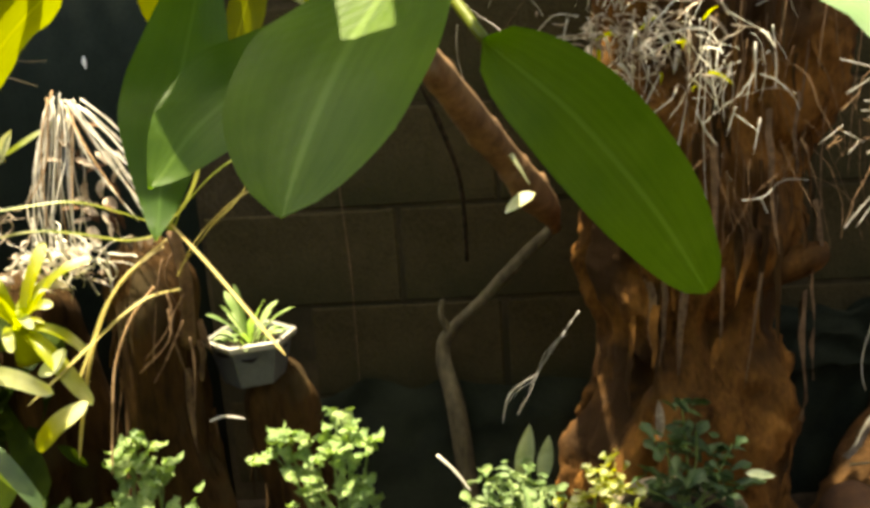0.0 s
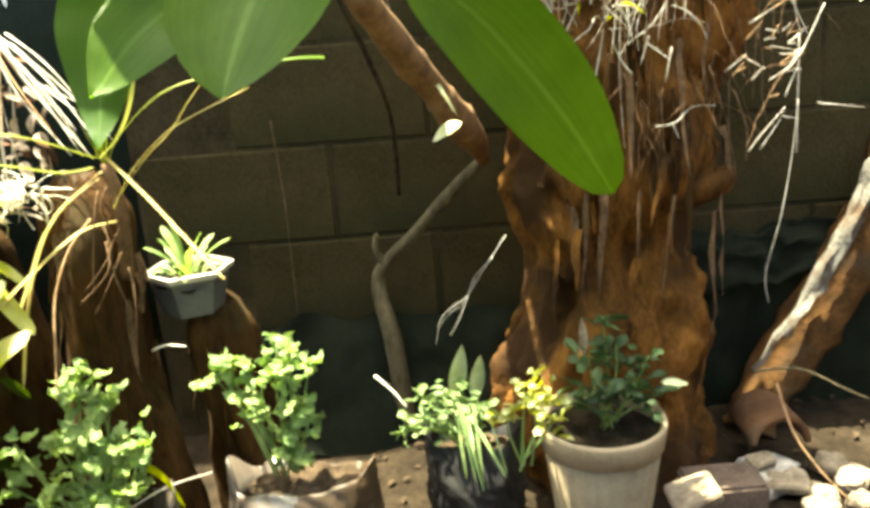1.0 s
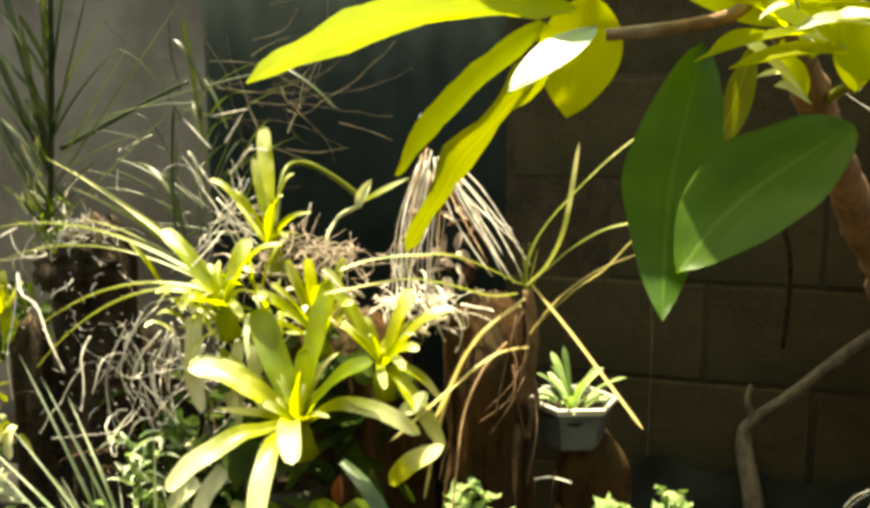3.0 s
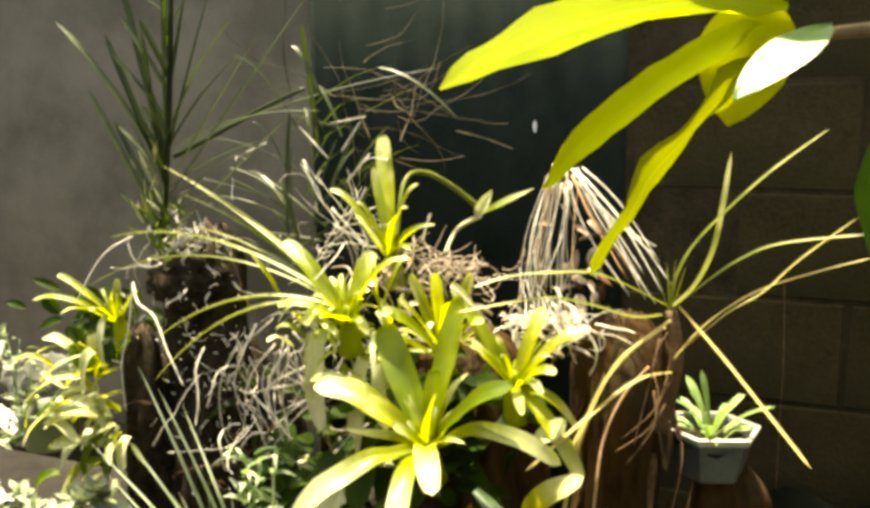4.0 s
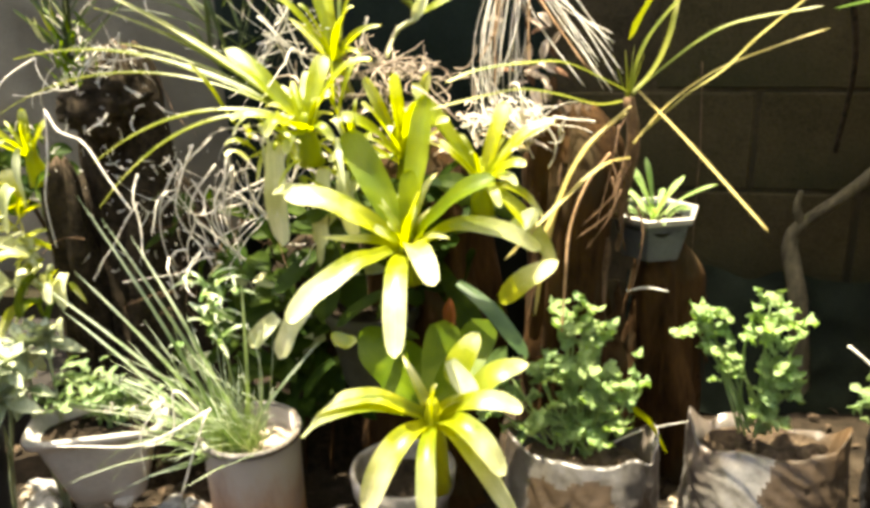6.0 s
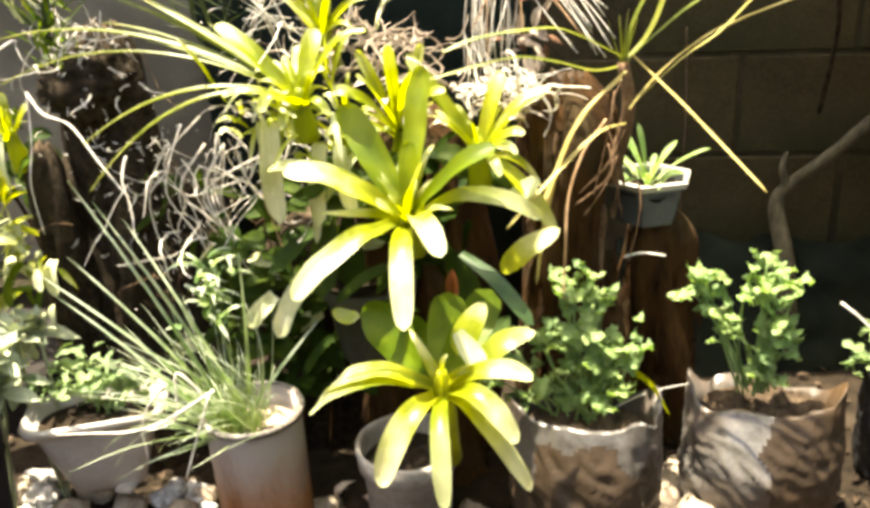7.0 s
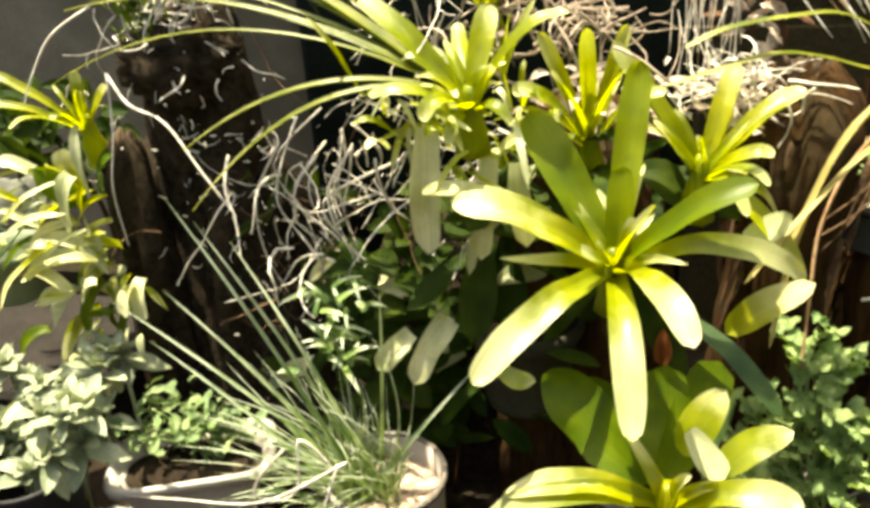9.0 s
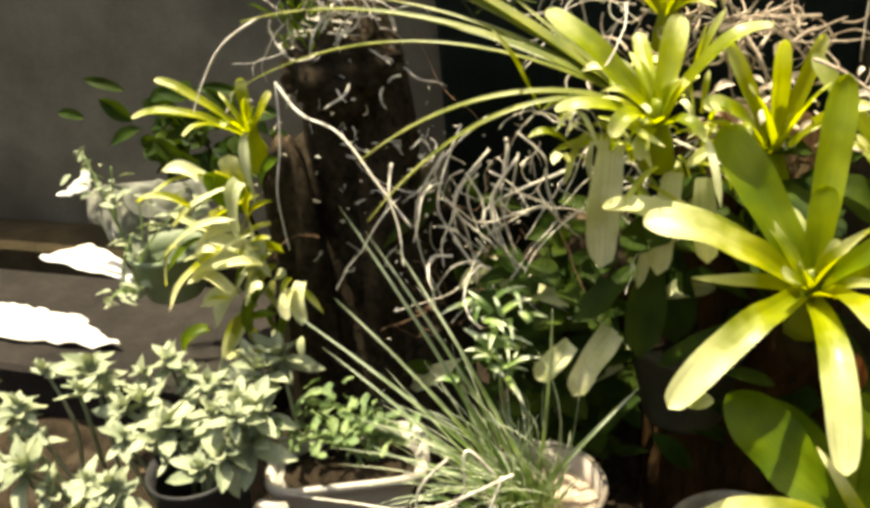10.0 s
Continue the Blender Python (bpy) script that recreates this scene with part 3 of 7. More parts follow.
stem(tree, [(-0.16, 0.66, 1.02), (-0.06, 0.45, 0.98), (-0.046, 0.320, 0.933)], 0.005, 0.004, M["strap"], "petiole")
blade(limb, ((-0.009, 0.446, 0.893), (0.052, 0.448, 0.838), (0.112, 0.468, 0.762), (0.155, 0.497, 0.692)), 0.08, M["broad"], "elliptic", (-0.25, -0.9, 0.35), 0.09, label="large smooth dark green leaf", wave=0.05)
leaf(limb, (-0.046, 0.320, 0.933), (-0.098, 0.206, 0.822), 0.102, 0.012, M["broad"], "elliptic", (-0.35, -0.85, 0.3), 0.07, 18, label="broad smooth dark green leaf", wave=0.05)
blade(limb, ((-0.116, 0.490, 0.911), (-0.169, 0.450, 0.877), (-0.207, 0.420, 0.845), (-0.233, 0.398, 0.811)), 0.08, M["broad"], "acute", (0.1, -0.68, 0.72), 0.08, wave=0.05, per=7)
blade(limb, ((-0.223, 0.545, 0.975), (-0.239, 0.500, 0.883), (-0.243, 0.460, 0.836), (-0.242, 0.417, 0.772)), 0.078, M["broad"], "acute", (0.12, -0.98, 0.0), 0.06, wave=0.05, per=7)
leaf(limb, (-0.184, 0.560, 0.975), (-0.216, 0.530, 0.877), 0.034, 0.004, M["broad_olive"], "ovate", (0.75, -0.6, 0.2), 0.1, label="dull yellow narrow leaf")
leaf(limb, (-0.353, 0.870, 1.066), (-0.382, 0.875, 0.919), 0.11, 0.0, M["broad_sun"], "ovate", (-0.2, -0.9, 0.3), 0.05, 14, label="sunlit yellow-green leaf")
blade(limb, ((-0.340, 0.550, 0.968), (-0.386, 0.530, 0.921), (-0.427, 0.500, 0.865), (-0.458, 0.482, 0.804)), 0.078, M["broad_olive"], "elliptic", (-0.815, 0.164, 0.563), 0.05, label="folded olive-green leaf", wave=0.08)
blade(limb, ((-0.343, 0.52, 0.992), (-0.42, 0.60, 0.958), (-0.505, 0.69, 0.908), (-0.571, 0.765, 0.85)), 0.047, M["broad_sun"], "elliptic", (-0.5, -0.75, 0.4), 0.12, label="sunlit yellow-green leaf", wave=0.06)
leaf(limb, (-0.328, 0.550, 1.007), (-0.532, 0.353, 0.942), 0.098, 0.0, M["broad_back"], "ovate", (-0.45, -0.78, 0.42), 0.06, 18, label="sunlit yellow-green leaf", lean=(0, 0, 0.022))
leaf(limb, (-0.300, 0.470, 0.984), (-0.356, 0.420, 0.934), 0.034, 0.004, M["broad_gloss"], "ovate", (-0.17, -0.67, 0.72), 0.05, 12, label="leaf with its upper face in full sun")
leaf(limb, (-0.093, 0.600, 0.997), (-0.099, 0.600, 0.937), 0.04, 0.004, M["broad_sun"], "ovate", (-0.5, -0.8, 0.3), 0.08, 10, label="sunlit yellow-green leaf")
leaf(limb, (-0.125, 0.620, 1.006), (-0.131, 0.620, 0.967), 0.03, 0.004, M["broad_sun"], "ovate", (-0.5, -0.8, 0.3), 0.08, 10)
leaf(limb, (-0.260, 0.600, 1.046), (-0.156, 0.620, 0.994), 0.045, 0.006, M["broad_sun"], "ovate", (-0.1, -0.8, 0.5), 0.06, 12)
leaf(limb, (0.279, 0.720, 0.995), (0.338, 0.460, 0.837), 0.1, 0.008, M["broad_gloss"], "ovate", (-0.25, -0.5, 0.83), 0.05, 14, label="leaf with its upper face in full sun")
leaf(limb, (0.014, 0.300, 0.988), (0.016, 0.260, 0.910), 0.110, 0.004, M["broad_gloss"], "ovate", (-0.30, -0.66, 0.69), 0.04, 14, label="leaf with its upper face in full sun")
leaf(limb, (-0.052, 0.340, 0.933), (-0.074, 0.320, 0.898), 0.012, 0.004, M["broad"], "ovate", (-0.2, -0.2, 0.95), 0.05, 10)
leaf(limb, (-0.121, 0.900, 0.802), (-0.219, 0.880, 0.795), 0.016, 0.004, M["broad"], "spear", (0, -0.2, 0.95), 0.1, 10)

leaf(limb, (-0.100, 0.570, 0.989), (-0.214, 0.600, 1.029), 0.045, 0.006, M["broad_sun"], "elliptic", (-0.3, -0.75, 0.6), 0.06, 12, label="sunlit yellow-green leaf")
# thin whitish blades whose pale colour paints the sun glints here
leaf(limb, (-0.191, 0.540, 0.980), (-0.146, 0.530, 0.934), 0.013, 0.004, M["brom_pale"], "spear", (-0.3, -0.5, 0.8), 0.1, 8, name="young_leaf")
leaf(limb, (-0.165, 0.540, 0.943), (-0.140, 0.530, 0.926), 0.010, 0.004, M["brom_pale"], "spear", (-0.3, -0.5, 0.8), 0.1, 8, name="young_leaf")
leaf(limb, (-0.135, 0.540, 0.968), (-0.160, 0.530, 0.981), 0.014, 0.004, M["brom_pale"], "spear", (-0.3, -0.5, 0.8), 0.1, 8, name="young_leaf")
# young shoots at the fork of the limb
for i in range(30):
    b = Vector((-0.124, 0.524, 0.971)) + Vector((rng.gauss(0, 0.02), rng.gauss(0, 0.03), rng.gauss(0.01, 0.02)))
    a = rng.uniform(-1.6, 1.6)
    ln_ = rng.uniform(0.04, 0.085)
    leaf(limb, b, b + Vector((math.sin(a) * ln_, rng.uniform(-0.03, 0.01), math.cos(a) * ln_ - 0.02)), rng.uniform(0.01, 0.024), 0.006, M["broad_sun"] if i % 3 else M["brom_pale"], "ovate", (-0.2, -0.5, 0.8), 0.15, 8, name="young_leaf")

# unseen crown leaves added above the view, placed to cast the dappled shade
gaps = (Vector((0.02, 0.27, 0.95)), Vector((-0.12, 0.55, 1.0)), Vector((-0.238, 0.440, 0.801)), Vector((-0.05, 0.31, 0.91)), Vector((0.36, 0.58, 0.86)))
GLINTS = (Vector((-0.066, 0.283, 0.907)), Vector((-0.228, 0.402, 0.824)), Vector((-0.14, 0.54, 0.98)), Vector((-0.17, 0.507, 0.979)), Vector((-0.1, 0.598, 0.958)), Vector((0.016, 0.28, 0.93)), Vector((0.03, 0.275, 0.94)))


def lets_sun_by(b, t, w):
    """Whether a crown leaf leaves the sun's way to the lit spots free."""
    for g in GLINTS:
        p = g + SUN * ((b.z - g.z) / SUN.z)
        d = (t - b).xy
        u = max(0.0, min(1.0, (p - b).xy.dot(d) / d.length_squared))
        if (b.xy + d * u - p.xy).length < w * 0.5 + 0.012:
            return False
    return True


for i in range(62):
    b = Vector((rng.uniform(-0.2, 0.22), rng.uniform(0.18, 0.75), rng.uniform(1.13, 1.4)))
    a = rng.uniform(0, 6.28)
    t = b + Vector((math.cos(a) * 0.2, math.sin(a) * 0.2, rng.uniform(-0.05, 0.04)))
    w = rng.uniform(0.07, 0.1)
    m = (b + t) / 2
    if any((m - (g + SUN * ((m.z - g.z) / SUN.z))).length < (0.085, 0.085, 0.085, 0.06, 0.14)[k] for k, g in enumerate(gaps)) or not lets_sun_by(b, t, w):
        continue
    leaf(limb, b, t, w, 0.012, M["broad"], "ovate", (0, -0.1, 1), 0.08, 12)

# more unseen cover leaves, set to shade single leaves below them
for p in ((-0.147, 0.440, 0.878), (-0.121, 0.450, 0.901)):
    q = Vector(p) + SUN * rng.uniform(0.15, 0.22)
    if lets_sun_by(q + Vector((0.07, 0.05, 0.02)), q - Vector((0.07, 0.05, 0.0)), 0.1):
        leaf(limb, q + Vector((0.07, 0.05, 0.02)), q - Vector((0.07, 0.05, 0.0)), 0.1, 0.012, M["broad"], "ovate", (0, -0.1, 1), 0.08, 12)
leaf(limb, (-0.09, 0.468, 1.11), (-0.277, 0.442, 1.105), 0.09, 0.008, M["broad"], "elliptic", (0, -0.1, 1), 0.05, 12)
leaf(limb, (-0.205, 0.525, 1.125), (-0.42, 0.51, 1.12), 0.11, 0.008, M["broad"], "elliptic", (0, -0.1, 1), 0.05, 12)
leaf(limb, (0.07, 0.52, 1.15), (-0.09, 0.42, 1.13), 0.1, 0.012, M["broad"], "ovate", (0, -0.1, 1), 0.08, 12)
for i in range(14):
    b = Vector((rng.uniform(-0.26, -0.06), rng.uniform(0.16, 0.4), rng.uniform(1.12, 1.2)))
    a = rng.uniform(0, 6.28)
    m = b + Vector((math.cos(a) * 0.075, math.sin(a) * 0.075, 0))
    if any((m - (g + SUN * ((m.z - g.z) / SUN.z))).length < (0.06, 0.05, 0.1)[k] for k, g in enumerate(gaps[2:])) or not lets_sun_by(b, b + Vector((math.cos(a) * 0.15, math.sin(a) * 0.15, 0)), 0.1):
        continue
    leaf(limb, b, b + Vector((math.cos(a) * 0.15, math.sin(a) * 0.15, rng.uniform(-0.02, 0.03))), rng.uniform(0.07, 0.1), 0.01, M["broad"], "ovate", (0, -0.1, 1), 0.08, 12)

# unseen leaves added round a small gap so sun patches the broad middle leaf
for lift, dx, dy in ((0.0, 0.0, 0.0), (0.045, -0.0083, 0.0035), (0.08, -0.0148, 0.006)):
    z = 1.155 + lift
    for q0, q1 in (((-0.055, 0.244, 0.088), (-0.25, 0.252)), ((-0.05, 0.365, 0.088), (-0.24, 0.358)), ((-0.17, 0.19, 0.088), (-0.172, 0.41)), ((-0.072, 0.2, 0.052), (-0.074, 0.41)), ((-0.09, 0.19, 0.088), (-0.25, 0.21))):
        leaf(limb, (q0[0] + dx, q0[1] + dy, z), (q1[0] + dx, q1[1] + dy, z + 0.004), q0[2], 0.006, M["broad"], "elliptic", (0, -0.1, 1), 0.05, 10)
# unseen leaves added high up, only to shade the fluted pot
for i in range(14):
    b = Vector((rng.uniform(-0.03, 0.08), rng.uniform(1.02, 1.2), rng.uniform(1.22, 1.42)))
    a = rng.uniform(-1.7, 1.7)
    leaf(limb, b, b + Vector((math.cos(a) * 0.15, math.sin(a) * 0.15, rng.uniform(-0.03, 0.03))), rng.uniform(0.06, 0.085), 0.012, M["broad"], "elliptic", (0, -0.1, 1), 0.08, 10)

# ---- stumps and logs ----


def log(name, x, y, top, r, label, material, lean=(0, 0), flare=1.25, rough=0.28, sides=26, rows=22, category="log", furrow=0.1, low=None, dome=0.84):
    t = thing(name, (x, y, GROUND), label, category)
    z0 = GROUND - 0.03 if low is None else low
    verts, faces = [], []
    for j in range(rows + 1):
        u = j / rows
        z = z0 + (top - z0) * u
        rr = r * (1 + (flare - 1) * (1 - u) ** 3) * math.sqrt(max(0.12, 1 - max(0, (u - dome) / (1 - dome)) ** 2 * 0.9))
        for k in range(sides):
            a = 2 * math.pi * k / sides
            d = Vector((math.cos(a), math.sin(a), 0))
            q = 1 + rough * noise.noise(Vector((d.x * 1.6 + x * 5, d.y * 1.6, z * 4))) + furrow * 0.4 * noise.noise(Vector((d.x * 5, d.y * 5 + x * 3, z * 3))) + furrow * 0.22 * noise.noise(Vector((d.x * 13, d.y * 13 + x * 3, z * 14)))
            verts.append((x + lean[0] * u + d.x * rr * q, y + lean[1] * u + d.y * rr * q, z + (0.02 * noise.noise(d * 3 + Vector((x, y, 0))) if j == rows else 0)))
    for j in range(rows):
        for k in range(sides):
            a, b = j * sides + k, j * sides + (k + 1) % sides
            faces.append((a, b, b + sides, a + sides))
    verts.append((x + lean[0], y + lean[1], top - 0.015))
    for k in range(sides):
        faces.append((rows * sides + k, rows * sides + (k + 1) % sides, len(verts) - 1))
    tr = link_mesh("trunk", verts, faces, [material, M["litter_dark"]], t)
    for pl in tr.data.polygons:
        if len(pl.vertices) == 3:
            pl.material_index = 1
    return t


def decayed_stump(x, y, top, label):
    """A hollowed, crumbling trunk: flared foot, ledges, pits and splintered ribs."""
    t = thing("tree_stump", (x, y, GROUND), label, "tree stump")
    rows, sides = 150, 150
    verts, faces = [], []
    for j in range(rows + 1):
        u = j / rows
        z = GROUND - 0.03 + (top - GROUND + 0.03) * u
        swell = 0.155 + 0.05 * (1 - u) ** 2 - 0.035 * math.exp(-((z - 0.42) / 0.1) ** 2) + 0.035 * max(0.0, (z - 0.5) / 0.5)
        cx = x + 0.03 * max(0.0, (z - 0.45)) * 2 - 0.01
        for k in range(sides):
            a = 2 * math.pi * k / sides
            d = Vector((math.cos(a), math.sin(a), 0))
            p = Vector((d.x * 1.4, d.y * 1.4, z * 5))
            rib = abs(noise.noise(Vector((d.x * 3.4, d.y * 3.4, z * 2.6))))
            pit = max(0.0, noise.noise(p * 2.1 + Vector((3, 1, 8))) - 0.12)
            chips = noise.noise(Vector((d.x * 9 + z * 4, d.y * 9, z * 17 + d.x * 5)))
            fine = noise.noise(Vector((d.x * 24, d.y * 24, z * 48)))
            q = 1 + 0.34 * noise.noise(p) + 0.3 * rib - 0.55 * pit + 0.05 * chips + 0.05 * fine
            verts.append((cx + d.x * swell * q, y + d.y * swell * q * 0.72, z + 0.02 * chips))
    for j in range(rows):
        for k in range(sides):
            a, b = j * sides + k, j * sides + (k + 1) % sides
            faces.append((a, b, b + sides, a + sides))
    faces.append(tuple(range(rows * sides, (rows + 1) * sides)))
    link_mesh("trunk", verts, faces, M["rotwood"], t)
    return t


stump = decayed_stump(0.335, 1.27, 1.08, "decayed orange-brown tree stump with crumbling bark")
knob = (0.512, 1.170, 0.547)
stem(stump, [(0.42, 1.2, 0.5), Vector(knob) + Vector((-0.02, 0, -0.005)), knob], 0.025, 0.018, M["rotwood"], "burl", rough=0.5, sides=10)

log_a = log("log", -0.505, 1.04, 0.65, 0.062, "upright brown log with peeling bark that carries an orchid", M["bark"], (-0.02, 0.0), 1.5, 0.6, 44, 44, furrow=0.5)
log_b = log("log", -0.345, 1.16, 0.414, 0.055, "short upright brown log under a white flower pot", M["bark"], (-0.03, -0.02), 1.3, 0.6, 40, 36, furrow=0.5)
log("log", -0.76, 1.06, 0.6, 0.1, "broad old stump overgrown with bromeliads", M["bark"], (-0.01, 0.0), 1.2, 0.7, 48, 36, furrow=0.5)
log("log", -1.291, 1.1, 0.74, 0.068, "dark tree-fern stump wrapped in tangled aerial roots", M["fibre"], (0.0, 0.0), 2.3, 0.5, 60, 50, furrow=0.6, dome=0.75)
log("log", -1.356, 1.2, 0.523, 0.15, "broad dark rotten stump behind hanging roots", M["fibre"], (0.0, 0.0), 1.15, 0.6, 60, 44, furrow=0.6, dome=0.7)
# added dark stump that stands in for the deep shade of this gap
log("log", -0.965, 1.16, 0.4, 0.1, "dark stump shape added to darken the gap between the planted stumps", M["fibre"], (0.0, 0.0), 1.3, 0.6, 48, 36, furrow=0.6, dome=0.7)
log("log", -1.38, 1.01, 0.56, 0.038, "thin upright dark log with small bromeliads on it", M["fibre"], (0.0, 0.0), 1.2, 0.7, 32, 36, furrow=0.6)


def shag(owner, x, y, r, lo, hi, count, material, size=(0.05, 0.14)):
    """Loose strips of bark that stand off a log."""
    for _ in range(count):
        a = rng.uniform(-math.pi, 0.0)
        z = rng.uniform(lo, hi)
        ln_ = rng.uniform(*size)
        d = Vector((math.cos(a), math.sin(a), 0))
        b = Vector((x, y, z)) + d * r * rng.uniform(0.92, 1.12)
        t = b + Vector((rng.gauss(0, 0.008), rng.gauss(0, 0.004), -ln_)) + d * rng.uniform(-0.004, 0.012)
        leaf(owner, b, t, rng.uniform(0.006, 0.02), rng.uniform(-0.004, 0.006), material, "spear", d + Vector((0, 0, 0.1)), -0.2, 6, name="bark_strip", wave=0.4)


shag(log_a, -0.515, 1.04, 0.064, 0.12, 0.64, 46, M["bark"])
shag(log_a, -0.515, 1.04, 0.066, 0.12, 0.6, 16, M["brown_root"])
shag(log_b, -0.36, 1.15, 0.058, 0.1, 0.38, 26, M["bark"])
shag(stump, 0.35, 1.25, 0.14, 0.2, 1.0, 44, M["rotwood"], (0.03, 0.12))
shag(stump, 0.36, 1.25, 0.15, 0.5, 1.0, 22, M["bark"], (0.06, 0.2))
shag(stump, 0.36, 1.24, 0.15, 0.5, 0.95, 18, M["brown_root"], (0.08, 0.24))

# creeping leaves on the two old stumps and the gap, coloured dark for shade
for cx, cy, top, rad, count, lab in ((-0.76, 0.94, 0.6, 0.12, 34, "dark green leaves creeping over the old stump"), (-1.12, 1.02, 0.5, 0.1, 26, "dark leaves and shoots among the aerial roots"), (-0.93, 0.98, 0.5, 0.09, 30, "leaves filling the gap between stumps, coloured dark for shade")):
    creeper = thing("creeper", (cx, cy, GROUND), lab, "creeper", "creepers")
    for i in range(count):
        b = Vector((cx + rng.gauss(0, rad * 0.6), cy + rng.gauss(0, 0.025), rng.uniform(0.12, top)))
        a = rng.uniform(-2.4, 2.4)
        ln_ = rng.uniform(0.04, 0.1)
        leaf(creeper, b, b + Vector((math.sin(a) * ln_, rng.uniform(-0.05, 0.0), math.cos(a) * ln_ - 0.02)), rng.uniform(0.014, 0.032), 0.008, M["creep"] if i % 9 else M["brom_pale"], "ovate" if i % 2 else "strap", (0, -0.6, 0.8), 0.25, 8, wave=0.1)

# grey bent branch before the wall
br = thing("fallen_branch", (-0.1, 1.41, GROUND), "bare grey bent branch leaning before the wall", "branch")
stem(br, [(-0.075, 1.39, GROUND - 0.02), (-0.096, 1.410, 0.207), (-0.116, 1.440, 0.303), (-0.099, 1.440, 0.349), (-0.037, 1.420, 0.415), (0.069, 1.410, 0.523), (0.122, 1.400, 0.571)], 0.02, 0.009, M["branch"], "limb", rough=0.35, sides=10)
stem(br, [(-0.099, 1.440, 0.349), (-0.115, 1.430, 0.388), (-0.110, 1.430, 0.422)], 0.01, 0.004, M["branch"], "twig", rough=0.3)

leaf(limb, (0.014, 1.070, 0.755), (0.051, 1.070, 0.694), 0.012, 0.004, M["brom_pale"], "spear", (0, -0.4, 0.9), 0.1, 8, name="leaf_scale")
leaf(limb, (0.057, 1.050, 0.685), (0.012, 1.040, 0.661), 0.026, 0.004, M["brom_pale"], "ovate", (0, -0.4, 0.9), 0.1, 8, name="leaf_scale")
dark_stick = thing("stick", (0, 1.3, 0.6), "thin dark stick leaning against the wall", "stick")
stem(dark_stick, [(-0.133, 1.300, 0.891), (-0.090, 1.330, 0.775), (-0.060, 1.380, 0.658), (-0.058, 1.440, 0.495)], 0.006, 0.004, M["fibre"], "stick")

# leaning slab of bark and rubble by the stump
slab = thing("bark_slab", (0.66, 1.32, GROUND), "curved slab of orange-brown bark leaning against the wall", "bark slab")
sv, sf = [], []
sline = smooth_line([(0.610, 1.300, -0.008), (0.653, 1.330, 0.061), (0.766, 1.360, 0.210), (0.879, 1.390, 0.402), (0.954, 1.410, 0.560)], 7)
for i, p in enumerate(sline):
    t = (sline[min(i + 1, len(sline) - 1)] - sline[max(i - 1, 0)]).normalized()
    s = t.cross(Vector((-0.5, -0.75, 0.3))).normalized()
    nrm = s.cross(t)
    for k in range(9):
        a = (k / 8 - 0.5) * 2.1
        w = 0.066 * (1 + 0.25 * noise.noise(p * 12) + 0.12 * noise.noise(p * 40))
        sv.append(p + s * math.sin(a) * w + nrm * (math.cos(a) - 1) * w + noise.noise_vector(p * 30 + Vector((k, 0, 0))) * 0.009)
sf = [(i * 9 + k, i * 9 + k + 1, i * 9 + k + 10, i * 9 + k + 9) for i in range(len(sline) - 1) for k in range(8)]
so = link_mesh("slab", sv, sf, M["orange_bark"], slab)
for dx, w, i0, lab in ((-0.045, 0.03, 12, "pale peeling flake of bark"), (-0.03, 0.018, 15, ""), (-0.055, 0.02, 9, "")):
    pts = [sline[i] + Vector((dx + 0.01 * noise.noise(sline[i] * 30), -0.03, 0.02)) for i in range(i0, len(sline), 3)]
    blade(slab, pts, w, M["pale_bark"], "strap", (-0.75, -0.55, 0.35), -0.3, "bark_flake", lab, 0.5, 4)
so.modifiers.new("thick", "SOLIDIFY").thickness = 0.012

# ---- pots ----
POTS = []


def lathe_pot(*args, **kw):
    POTS.append(lathe(*args, **kw))
    return POTS[-1]


WHITE = Vector((-0.397, 1.095, 0.393))
bucket = thing("flower_pot", WHITE, "small grey-white faceted plastic pot with a young green plant", "flower pot")
# one pot in two colours: sides dark for shade, rim white for sun
lathe_pot(bucket, WHITE, [(0.048, 0.014), (0.051, 0.022), (0.064, 0.075), (0.066, 0.083), (0.062, 0.08), (0.06, 0.06)], M["shade_grey"], "pot", sides=6, turn=0.35, smooth=False)
lathe(POTS[-1], WHITE, [(0.066, 0.076), (0.071, 0.077), (0.073, 0.086), (0.068, 0.088), (0.065, 0.085)], M["dull_white"], "rim", "bright white rim", sides=6, turn=0.35, smooth=False, closed=False)
disc(bucket, WHITE + Vector((0, 0, 0.066)), 0.058, M["soil"])
